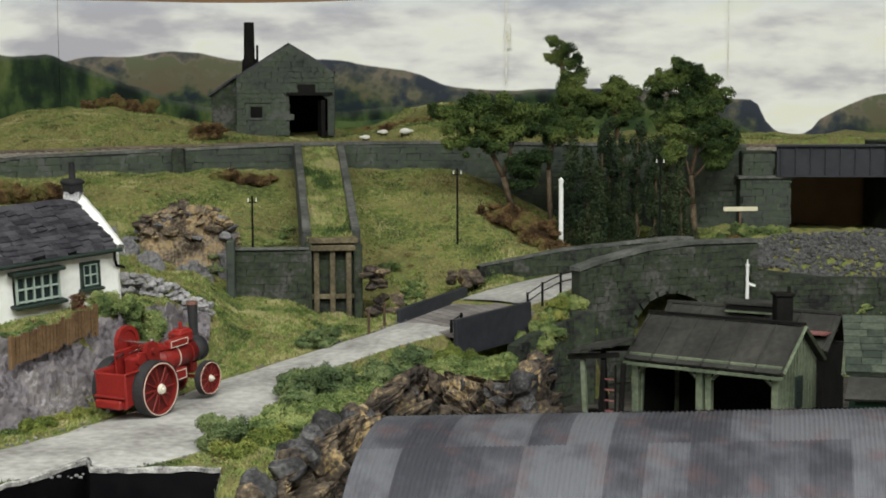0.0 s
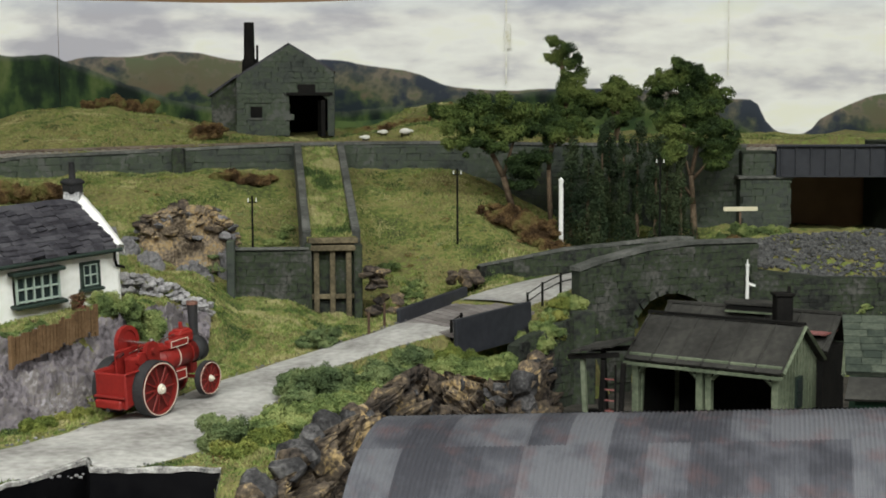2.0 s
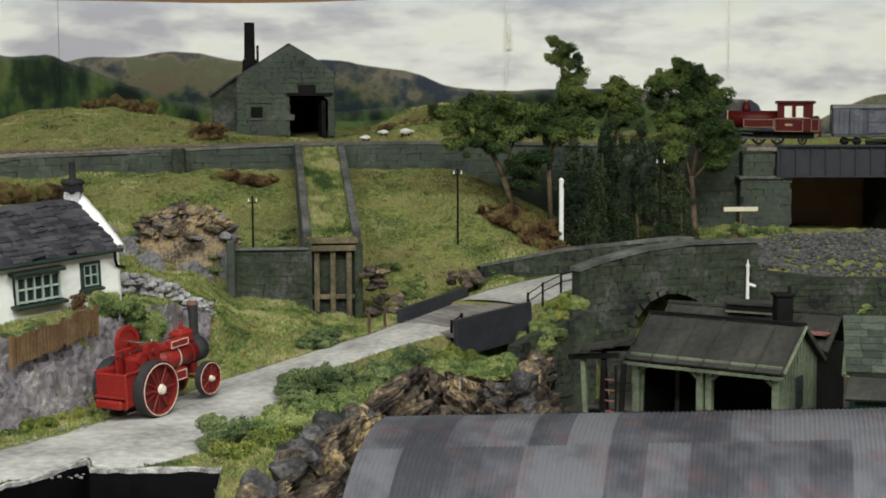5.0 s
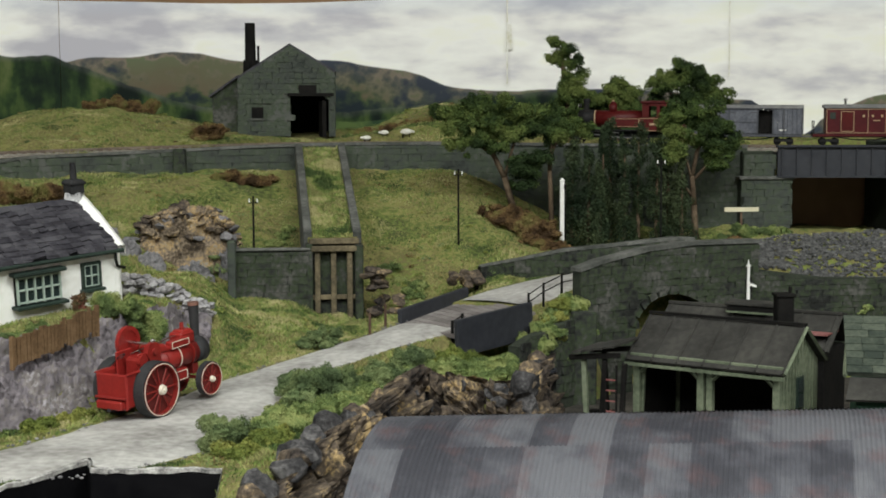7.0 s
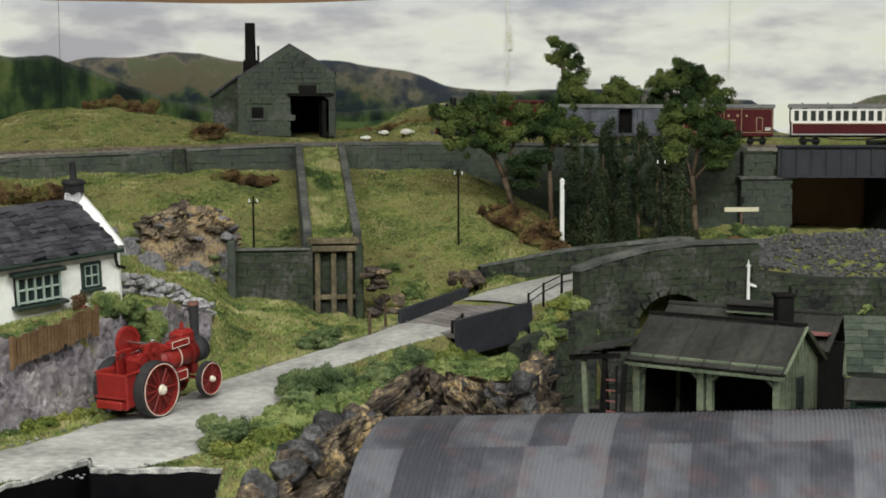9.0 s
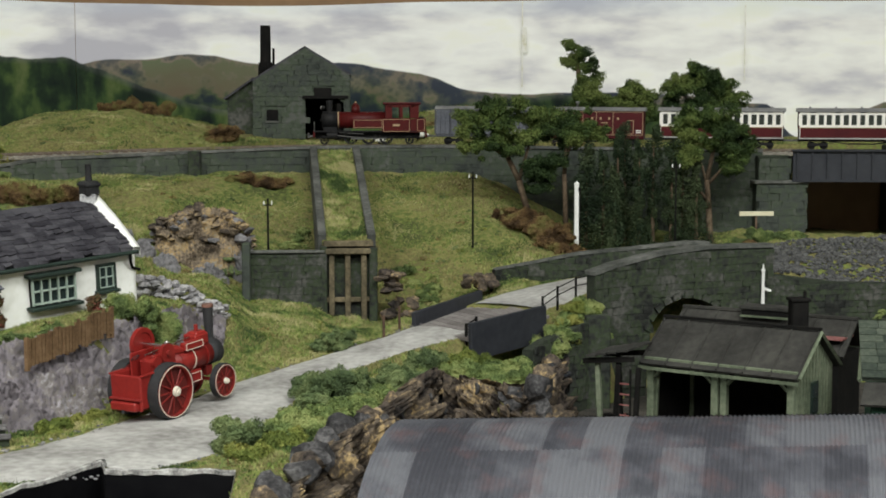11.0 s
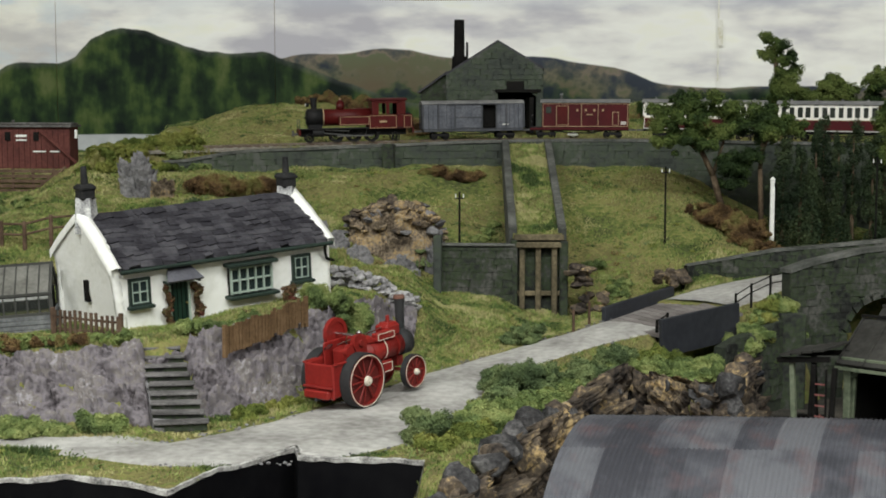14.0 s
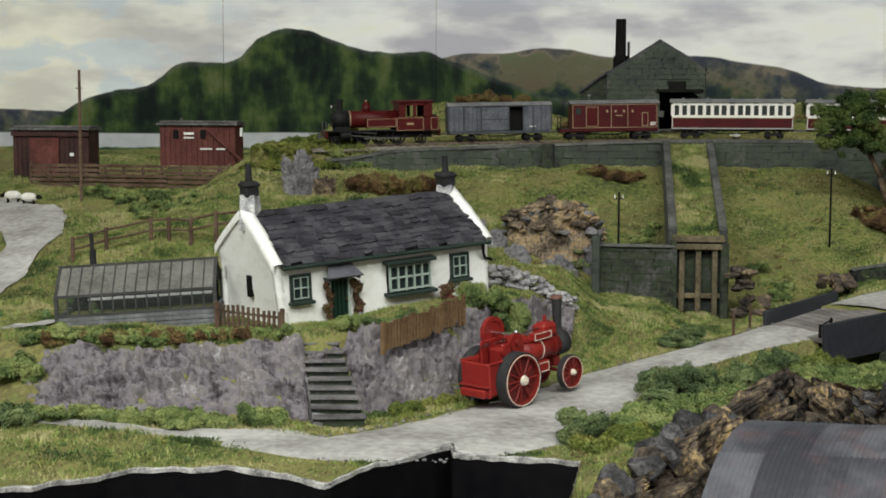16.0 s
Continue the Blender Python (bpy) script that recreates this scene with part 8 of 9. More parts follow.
LOCO, GOODS, BRAKE, COACHES = locomotive(), goods_van(), brake_van(), [coach(False), coach(True)]


# ---- foliage ----
def leaf_material(name, stops, rough=0.7, patch=30.0, grain=0.4):
    """Leaves: every leaf its own tone, in larger drifts."""
    m = bpy.data.materials.new(name)
    m.use_nodes = True
    nt = m.node_tree
    bsdf = nt.nodes["Principled BSDF"]
    bsdf.inputs["Roughness"].default_value = rough
    bsdf.inputs["Specular IOR Level"].default_value = 0.2
    geo = nt.nodes.new("ShaderNodeNewGeometry")
    n = nt.nodes.new("ShaderNodeTexNoise")
    n.inputs["Scale"].default_value, n.inputs["Detail"].default_value = patch, 3
    nt.links.new(geo.outputs["Position"], n.inputs["Vector"])
    a = nt.nodes.new("ShaderNodeMath")
    a.operation = "MULTIPLY_ADD"
    a.inputs[1].default_value = grain
    b = nt.nodes.new("ShaderNodeMath")
    b.operation = "MULTIPLY_ADD"
    b.inputs[1].default_value, b.inputs[2].default_value = 3.0, -1.0 - grain / 2
    nt.links.new(n.outputs["Fac"], b.inputs[0])
    nt.links.new(geo.outputs["Random Per Island"], a.inputs[0])
    nt.links.new(b.outputs[0], a.inputs[2])
    r = nt.nodes.new("ShaderNodeValToRGB")
    cr = r.color_ramp
    k = len(stops)
    cr.elements[0].position, cr.elements[1].position = 0.15, 0.85
    for _ in range(k - 2):
        cr.elements.new(0.5)
    for i, c in enumerate(stops):
        cr.elements[i].position = 0.15 + 0.7 * i / (k - 1)
        cr.elements[i].color = (*c, 1)
    nt.links.new(a.outputs[0], r.inputs[0])
    nt.links.new(r.outputs[0], bsdf.inputs["Base Color"])
    return m


L_TREE = leaf_material("tree_leaf", [(0.02, 0.038, 0.012), (0.042, 0.07, 0.018), (0.075, 0.112, 0.028), (0.13, 0.165, 0.045)])
L_DARK = leaf_material("cypress_leaf", [(0.014, 0.026, 0.012), (0.028, 0.045, 0.02), (0.05, 0.068, 0.03)])
L_BUSH = leaf_material("bush_leaf", [(0.085, 0.12, 0.045), (0.145, 0.2, 0.066), (0.21, 0.265, 0.09), (0.3, 0.335, 0.125)], 0.8, 60.0)
L_BUSHDK = leaf_material("dark_bush_leaf", [(0.068, 0.1, 0.045), (0.12, 0.165, 0.068), (0.19, 0.235, 0.1)], 0.8, 60.0)
L_RUST = leaf_material("bracken_leaf", [(0.06, 0.036, 0.018), (0.13, 0.078, 0.036), (0.21, 0.135, 0.06), (0.19, 0.18, 0.06)], 0.8, 60.0)
L_RED = leaf_material("creeper_leaf", [(0.05, 0.03, 0.018), (0.13, 0.065, 0.035), (0.09, 0.095, 0.04), (0.17, 0.055, 0.04)], 0.8, 120.0)
L_YELLOW = leaf_material("yellow_leaf", [(0.09, 0.12, 0.026), (0.17, 0.2, 0.045), (0.26, 0.26, 0.07)])
M_BARK = material("bark", [(0.05, 0.035, 0.022), (0.1, 0.07, 0.045), (0.16, 0.12, 0.08)], 120, 0.95, 0.8, 500)


def leaves(blobs, size, seed):
    """Small four-cornered leaves over clumpy ellipsoids: (centre, radii, count)."""
    rnd = np.random.RandomState(seed)
    P, N = [], []
    for c, r, n in blobs:
        d = rnd.normal(size=(n, 3))
        d /= np.linalg.norm(d, axis=1)[:, None]
        k = 9
        knob = rnd.normal(size=(k, 3))
        knob /= np.linalg.norm(knob, axis=1)[:, None]
        bump = np.max(d @ knob.T, axis=1)
        rad = (0.5 + 0.58 * np.clip(bump, 0, 1) ** 4) * rnd.uniform(0.35, 1.15, n) ** 0.5
        P.append(np.array(c) + d * rad[:, None] * np.array(r))
        N.append(d)
    P, N = np.concatenate(P), np.concatenate(N)
    n = len(P)
    a = rnd.normal(size=(n, 3)) * 0.8 + N + np.array([0, 0, 0.5])
    a /= np.linalg.norm(a, axis=1)[:, None]
    t = np.cross(a, rnd.normal(size=(n, 3)))
    t /= np.linalg.norm(t, axis=1)[:, None] + 1e-9
    b = np.cross(a, t)
    s = size * rnd.uniform(0.55, 1.25, (n, 1))
    V = np.stack([P - t * s, P - b * s * 0.7, P + t * s, P + b * s * 0.7], 1).reshape(-1, 3)
    F = np.arange(4 * n).reshape(n, 4)
    return V, F


def leaf_object(name, blobs, size, mat, seed, parent=None, shift=(0, 0, 0)):
    V, F = leaves(blobs, size, seed)
    V = V - np.array(shift)
    me = bpy.data.meshes.new(name)
    n = len(F)
    me.vertices.add(len(V))
    me.vertices.foreach_set("co", V.ravel())
    me.loops.add(4 * n)
    me.loops.foreach_set("vertex_index", F.ravel())
    me.polygons.add(n)
    me.polygons.foreach_set("loop_start", np.arange(0, 4 * n, 4))
    me.update(calc_edges=True)
    me.validate()
    me.materials.append(mat)
    ob = new(name, me)
    ob.parent = parent
    return ob


def bush(blobs, size, mat, label, seed, name="bush", density=1.0):
    out = []
    for (x, y, z), r in blobs:
        area = (r[0] * r[1] + r[0] * r[2] + r[1] * r[2]) / 3 * 4 * math.pi
        out.append(((x, y, z), r, int(area / (size * size) * 1.7 * density) + 20))
    return tagged(leaf_object(name, out, size, mat, seed), label, "bush")


def gz(x, y):
    return float(ground_z(x, y))


def branch(bm, pts, r0, r1):
    n = len(pts) - 1
    for i in range(n):
        cyl(bm, pts[i], pts[i + 1], r0 + (r1 - r0) * i / n, r0 + (r1 - r0) * (i + 1) / n, 8)


def tree(base, trunk, limbs, blobs, leaf, mat, label, seed, r0=0.004):
    leaf = 0.00085
    trunk = [(trunk[0][0], trunk[0][1], min(trunk[0][2], gz(trunk[0][0], trunk[0][1]) - 0.003))] + list(trunk)
    blobs = [(c, r * 1.36) for c, r in blobs]
    t = thing("tree", Matrix.Translation(base), label, "tree")
    o = Vector(base)
    bm = B()
    branch(bm, [Vector(p) - o for p in trunk], r0, r0 * 0.45)
    part("trunk", bm, M_BARK, t, "", True)
    for lm in limbs:
        bm = B()
        branch(bm, [Vector(p) - o for p in lm], r0 * 0.45, r0 * 0.15)
        part("limb", bm, M_BARK, t, "", True)
    rnd = random.Random(seed)
    out = []
    for c, r in blobs:
        # each clump breaks into a few smaller ones
        for k in range(9):
            q = (c[0] + rnd.uniform(-0.7, 0.7) * r, c[1] + rnd.uniform(-0.6, 0.6) * r, c[2] + rnd.uniform(-0.6, 0.6) * r)
            s = r * rnd.uniform(0.3, 0.62)
            out.append((q, (s, s, s * 0.85), int(4 * math.pi * s * s / (leaf * leaf) * 0.8)))
    leaf_object("crown", out, leaf, mat, seed, t, base)
    return t


def woods():
    T = "model tree with "
    tree((0.222, 1.462, 0.13), [(0.222, 1.462, 0.125), (0.221, 1.462, 0.165), (0.217, 1.462, 0.205), (0.213, 1.462, 0.22)], [[(0.221, 1.462, 0.165), (0.232, 1.462, 0.185)]],
         [((0.2165, 1.462, 0.2215), 0.0115), ((0.209, 1.46, 0.2105), 0.008), ((0.226, 1.462, 0.207), 0.01), ((0.229, 1.462, 0.193), 0.0115), ((0.236, 1.46, 0.18), 0.012), ((0.223, 1.46, 0.172), 0.012), ((0.24, 1.46, 0.166), 0.013), ((0.215, 1.46, 0.158), 0.011)],
         0.0013, L_TREE, T + "a tall ragged green crown behind the line", 1)
    tree((0.272, 1.462, 0.13), [(0.272, 1.462, 0.125), (0.272, 1.462, 0.16), (0.27, 1.462, 0.182)], [[(0.272, 1.462, 0.15), (0.26, 1.462, 0.172)]],
         [((0.271, 1.462, 0.184), 0.0125), ((0.258, 1.462, 0.175), 0.011), ((0.284, 1.462, 0.174), 0.011), ((0.266, 1.46, 0.165), 0.014), ((0.28, 1.46, 0.158), 0.013)], 0.0013, L_TREE, T + "a low green crown behind the line", 2)
    tree((0.335, 1.45, 0.13), [(0.335, 1.45, 0.125), (0.334, 1.45, 0.165), (0.332, 1.45, 0.195)], [[(0.335, 1.45, 0.16), (0.355, 1.45, 0.182)], [(0.335, 1.45, 0.16), (0.315, 1.45, 0.185)]],
         [((0.331, 1.45, 0.199), 0.0115), ((0.342, 1.45, 0.192), 0.0125), ((0.316, 1.45, 0.192), 0.011), ((0.307, 1.45, 0.182), 0.01), ((0.325, 1.448, 0.18), 0.015), ((0.358, 1.45, 0.184), 0.0115), ((0.369, 1.45, 0.176), 0.011), ((0.348, 1.45, 0.175), 0.012), ((0.318, 1.446, 0.166), 0.014), ((0.345, 1.446, 0.16), 0.014)],
         0.0013, L_TREE, T + "a broad green crown behind the line", 3)
    # in front of the wall
    tree((0.147, 1.285, 0.085), [(0.147, 1.285, 0.08), (0.14, 1.285, 0.105), (0.13, 1.285, 0.125), (0.122, 1.285, 0.15)], [[(0.14, 1.285, 0.105), (0.15, 1.285, 0.14), (0.152, 1.285, 0.16)], [(0.13, 1.285, 0.125), (0.105, 1.285, 0.14)]],
         [((0.1, 1.285, 0.153), 0.012), ((0.113, 1.285, 0.164), 0.012), ((0.128, 1.285, 0.157), 0.012), ((0.098, 1.28, 0.14), 0.01), ((0.118, 1.28, 0.143), 0.012), ((0.108, 1.28, 0.131), 0.009), ((0.131, 1.28, 0.135), 0.01), ((0.15, 1.285, 0.163), 0.0115), ((0.157, 1.285, 0.15), 0.011), ((0.146, 1.283, 0.147), 0.01), ((0.156, 1.28, 0.105), 0.011), ((0.165, 1.28, 0.115), 0.011), ((0.15, 1.28, 0.115), 0.008)],
         0.0013, L_TREE, T + "several leaning limbs against the wall", 4, 0.0035)
    tree((0.182, 1.29, 0.07), [(0.182, 1.29, 0.06), (0.18, 1.29, 0.11), (0.183, 1.29, 0.15)], [[(0.18, 1.29, 0.12), (0.192, 1.29, 0.15)]],
         [((0.179, 1.29, 0.152), 0.0115), ((0.195, 1.29, 0.156), 0.0115), ((0.208, 1.29, 0.15), 0.0095), ((0.188, 1.286, 0.143), 0.0105)], 0.0013, L_TREE, T + "a thin green crown", 5, 0.003)
    tree((0.307, 1.28, 0.05), [(0.307, 1.28, 0.045), (0.305, 1.28, 0.08), (0.303, 1.28, 0.105), (0.31, 1.28, 0.14)], [[(0.305, 1.28, 0.085), (0.29, 1.28, 0.105)], [(0.303, 1.28, 0.1), (0.33, 1.28, 0.13)], [(0.305, 1.28, 0.095), (0.293, 1.28, 0.135)]],
         [((0.297, 1.28, 0.16), 0.0125), ((0.286, 1.28, 0.15), 0.012), ((0.31, 1.28, 0.155), 0.013), ((0.322, 1.28, 0.145), 0.013), ((0.333, 1.28, 0.135), 0.0105), ((0.298, 1.275, 0.137), 0.014), ((0.283, 1.275, 0.13), 0.011), ((0.316, 1.275, 0.128), 0.012), ((0.328, 1.278, 0.12), 0.009)],
         0.0013, L_TREE, T + "a rounded crown on a bare forked trunk", 6, 0.0036)
    rnd = random.Random(6)
    for i, (x, y, h) in enumerate(((0.199, 1.285, 0.09), (0.212, 1.275, 0.085), (0.226, 1.285, 0.1), (0.242, 1.27, 0.092), (0.256, 1.28, 0.103), (0.27, 1.27, 0.093), (0.283, 1.285, 0.092), (0.234, 1.295, 0.104), (0.293, 1.275, 0.07), (0.22, 1.265, 0.07))):
        z = gz(x, y) - 0.004
        t = thing("cypress", pose(x, y, z), "dense dark green columnar conifer below the wall", "tree", "row of conifers")
        part("trunk", cyl(B(), (0, 0, 0), (0, 0, h * 0.9), 0.002, 0.0006, 8), M_BARK, t)
        blobs = []
        for k in range(26):
            u = (k + 0.5) / 26
            w = 0.0165 * (1 - 0.5 * u) * (0.7 + 0.3 * math.sin(3 * u + i))
            a = rnd.uniform(0, 6.28)
            blobs.append(((math.cos(a) * w * 0.55, math.sin(a) * w * 0.55, 0.003 + h * u), (w * 0.75, w * 0.75, 0.0075), 320))
        leaf_object("crown", blobs, 0.00085, L_DARK, 40 + i, t)


woods()


def bushes():
    rnd = random.Random(21)

    def row(pts, n, r, spread, mat, label, seed, size=0.00056, sq=0.75, lift=0.35, name="bush"):
        """Separate bushes strung along a line on the ground."""
        for i in range(n):
            u = (i + 0.5) / n * (len(pts) - 1)
            k = min(int(u), len(pts) - 2)
            f = u - k
            x = pts[k][0] + (pts[k + 1][0] - pts[k][0]) * f + rnd.uniform(-spread, spread)
            y = pts[k][1] + (pts[k + 1][1] - pts[k][1]) * f + rnd.uniform(-spread, spread)
            s = r * rnd.uniform(0.85, 1.6)
            z = gz(x, y)
            blobs = [((x + rnd.uniform(-0.75, 0.75) * s, y + rnd.uniform(-0.6, 0.6) * s, z + s * lift * rnd.uniform(0.3, 1.7)), (s * rnd.uniform(0.28, 0.6),) * 2 + (s * sq * rnd.uniform(0.3, 0.65),)) for _ in range(9)]
            bush(blobs, size, mat, label, seed + i, name)
    row([(-0.0595, 0.712), (-0.058, 0.728)], 2, 0.0085, 0.001, L_BUSHDK, "round dark green bush at the road's edge", 100, sq=1.0, lift=0.6)
    row([(-0.03, 0.80), (-0.012, 0.835), (0.006, 0.85)], 6, 0.011, 0.005, L_BUSHDK, "dark green bush on the cutting's edge", 110, lift=0.6)
    row([(-0.04, 0.745), (-0.02, 0.785), (0.005, 0.82), (0.03, 0.885)], 14, 0.0095, 0.008, L_BUSH, "fresh green undergrowth above the cutting", 130, lift=0.3)
    row([(0.012, 0.86), (0.03, 0.885), (0.045, 0.905)], 6, 0.011, 0.005, L_BUSHDK, "dark green bush on the cutting's edge", 150, lift=0.5)
    row([(0.045, 0.885), (0.065, 0.885), (0.088, 0.88), (0.1, 0.93)], 14, 0.01, 0.007, L_BUSH, "fresh green undergrowth above the cutting", 160, lift=0.35)
    row([(0.06, 0.925), (0.085, 0.945)], 5, 0.008, 0.006, L_YELLOW, "tufted yellow-green undergrowth by the bridge", 180, lift=0.5)
    row([(0.122, 0.978), (0.145, 1.0), (0.165, 1.022)], 16, 0.0085, 0.006, L_BUSH, "leafy green growth on the wing wall", 190, lift=0.55)
    row([(0.118, 0.975), (0.14, 1.0), (0.16, 1.02)], 9, 0.007, 0.005, L_YELLOW, "pale grassy tuft on the wing wall", 770, lift=0.7)
    row([(-0.052, 0.7), (-0.038, 0.72), (-0.03, 0.76)], 6, 0.0085, 0.004, L_YELLOW, "straw-green grass above the cutting", 790, lift=0.2)
    row([(-0.022, 0.968), (-0.012, 0.966)], 3, 0.0085, 0.003, L_BUSHDK, "small dark bush on the verge", 210, lift=0.6)
    # cottage garden
    row([(-0.38, 0.795), (-0.33, 0.793), (-0.28, 0.79), (-0.215, 0.788)], 22, 0.0052, 0.005, L_BUSH, "low garden plants along the rock's top", 220, lift=0.5)
    row([(-0.37, 0.79), (-0.3, 0.788), (-0.25, 0.787)], 9, 0.005, 0.004, L_RUST, "reddish garden plants along the rock's top", 250, lift=0.6)
    row([(-0.385, 0.772), (-0.37, 0.768)], 3, 0.0105, 0.003, L_BUSH, "green bush hanging over the rock", 262, lift=0.2)
    row([(-0.205, 0.805), (-0.18, 0.803), (-0.165, 0.835)], 8, 0.0058, 0.004, L_BUSH, "garden plants behind the boarded fence", 270, lift=0.4)
    row([(-0.13, 0.88), (-0.118, 0.9)], 5, 0.0095, 0.004, L_BUSH, "leafy green bush beside the cottage", 290, lift=0.5)
    row([(-0.44, 0.715), (-0.38, 0.712), (-0.3, 0.722), (-0.21, 0.727)], 20, 0.0085, 0.006, L_BUSH, "low green scrub below the rock face", 300, lift=0.3)
    row([(-0.4, 0.7), (-0.345, 0.7)], 5, 0.0115, 0.006, L_BUSHDK, "dark green scrub beside the path", 330, lift=0.4)
    row([(-0.165, 0.765), (-0.14, 0.81)], 5, 0.0055, 0.004, L_YELLOW, "grassy tuft at the foot of the rock", 340, lift=0.3)
    # bank and skyline
    row([(-0.105, 1.335), (-0.06, 1.345)], 6, 0.009, 0.004, L_RUST, "rust-brown bracken under the wall", 350, lift=0.2, sq=0.6)
    row([(-0.29, 1.21), (-0.24, 1.22), (-0.22, 1.235)], 9, 0.0105, 0.006, L_RUST, "rust-brown gorse bush on the bank", 360, lift=0.4)
    row([(-0.255, 1.58), (-0.2, 1.57)], 7, 0.0115, 0.004, L_RUST, "rust-brown bush on the hilltop", 375, lift=0.3)
    row([(0.02, 1.53), (0.06, 1.54), (0.09, 1.55)], 9, 0.008, 0.006, L_RUST, "brown heather on the skyline", 390, lift=0.2)
    row([(0.1, 1.55), (0.16, 1.55), (0.2, 1.52)], 8, 0.012, 0.008, L_TREE, "green scrub on the skyline", 400, lift=0.3)
    row([(0.12, 1.275), (0.145, 1.26), (0.165, 1.25)], 14, 0.0095, 0.014, L_RUST, "dead brown bracken below the trees", 410, lift=0.5)
    row([(0.15, 1.24), (0.185, 1.225)], 7, 0.0075, 0.006, L_RUST, "dead brown bracken below the trees", 430, lift=0.4)
    row([(0.225, 1.185), (0.27, 1.19), (0.315, 1.2)], 12, 0.0072, 0.006, L_RUST, "low brown scrub behind the parapet", 440, lift=0.5)
    row([(0.3, 1.22), (0.35, 1.24), (0.37, 1.25)], 9, 0.008, 0.007, L_BUSH, "green scrub under the abutment", 460, lift=0.4)
    row([(0.37, 1.09), (0.42, 1.1), (0.5, 1.1)], 10, 0.0085, 0.006, L_BUSH, "green creeping growth on the yard wall", 475, lift=0.2)
    row([(-0.12, 1.145), (-0.09, 1.13)], 4, 0.006, 0.006, L_BUSHDK, "small green tuft among the rocks", 490, lift=1.2)
    row([(0.03, 1.2), (0.06, 1.15), (0.05, 1.12)], 6, 0.007, 0.008, L_BUSH, "soft green plant on the bank", 500, lift=0.3)
    row([(-0.045, 1.25), (-0.05, 1.2), (-0.04, 1.15)], 5, 0.006, 0.006, L_BUSH, "soft green plant on the bank", 510, lift=0.3)
    row([(-0.41, 1.2), (-0.44, 1.13), (-0.47, 1.2), (-0.54, 1.25)], 10, 0.0075, 0.012, L_BUSH, "small green bush in the field", 520, lift=0.4)
    row([(-0.36, 1.05), (-0.31, 1.1), (-0.27, 1.16)], 8, 0.007, 0.01, L_BUSHDK, "small green bush in the field", 540, lift=0.4)
    row([(-0.13, 1.47), (-0.12, 1.48)], 4, 0.0095, 0.004, L_RUST, "dark brown thicket beside the shed", 550, lift=0.5)
    row([(-0.4, 1.255), (-0.36, 1.275), (-0.335, 1.285)], 9, 0.0075, 0.005, L_YELLOW, "straw-green tussock at the wall's end", 570, lift=0.4)
    row([(-0.385, 1.275), (-0.35, 1.287)], 7, 0.006, 0.004, L_YELLOW, "straw-green tussock at the wall's end", 580, lift=0.7)
    row([(-0.33, 1.298), (-0.3, 1.308)], 5, 0.006, 0.004, L_BUSH, "green tuft against the retaining wall", 590, lift=0.3)
    for i in range(12):
        u = i / 11
        x, y = -0.385 + 0.075 * u + rnd.uniform(-0.004, 0.004), 1.29 + 0.028 * u + rnd.uniform(-0.003, 0.003)
        g = gz(x, y)
        top = max(0.125, g + 0.004)
        blobs = [((x + rnd.uniform(-0.004, 0.004), y + rnd.uniform(-0.003, 0.003), z), (0.0055, 0.005, 0.0045)) for z in np.linspace(g, top, 6)]
        bush(blobs, 0.0008, L_YELLOW, "straw-green tussock where the line leaves the wall", 620 + i)
    for i in range(10):
        u = i / 9
        x, y = -0.41 + 0.085 * u, 1.335 + 0.02 * u + rnd.uniform(-0.004, 0.004)
        g = gz(x, y)
        blobs = [((x + rnd.uniform(-0.007, 0.007), y + rnd.uniform(-0.004, 0.004), z), (0.007, 0.006, 0.005)) for z in np.linspace(g, max(0.124 + 0.016 * u, g + 0.006), 7)]
        bush(blobs, 0.0008, L_YELLOW, "straw-green grassy tussock behind the line", 640 + i)
    # creepers beside the cottage door, shrub by the bow window
    for (x, w), s in zip(((0.0315, 0.0035), (0.0505, 0.004)), (600, 601)):
        blobs = [(tuple(COTTAGE @ Vector((x + rnd.uniform(-1, 1) * w * 0.6, -0.003, z))), (w * rnd.uniform(0.35, 0.85), w * 0.6, 0.0035)) for z in np.linspace(-0.006, 0.021, 9)]
        bush(blobs, 0.0009, L_RED, "reddish creeper climbing beside the cottage door", s, "creeper")
    blobs = [(tuple(COTTAGE @ Vector((0.109 + rnd.uniform(-0.003, 0.003), -0.009, z))), (0.0048, 0.0048, 0.004)) for z in np.linspace(-0.006, 0.01, 6)]
    bush(blobs, 0.0009, L_RED, "dark red shrub in front of the cottage", 610, "shrub")


bushes()


# ---- grass: thousands of short fibres ----
G_GRASS = leaf_material("static_grass", [(0.05, 0.08, 0.026), (0.1, 0.15, 0.042), (0.185, 0.25, 0.068), (0.36, 0.34, 0.14), (0.17, 0.155, 0.07), (0.13, 0.2, 0.05), (0.29, 0.34, 0.1), (0.4, 0.37, 0.18)], 0.85, 24.0, 0.2)


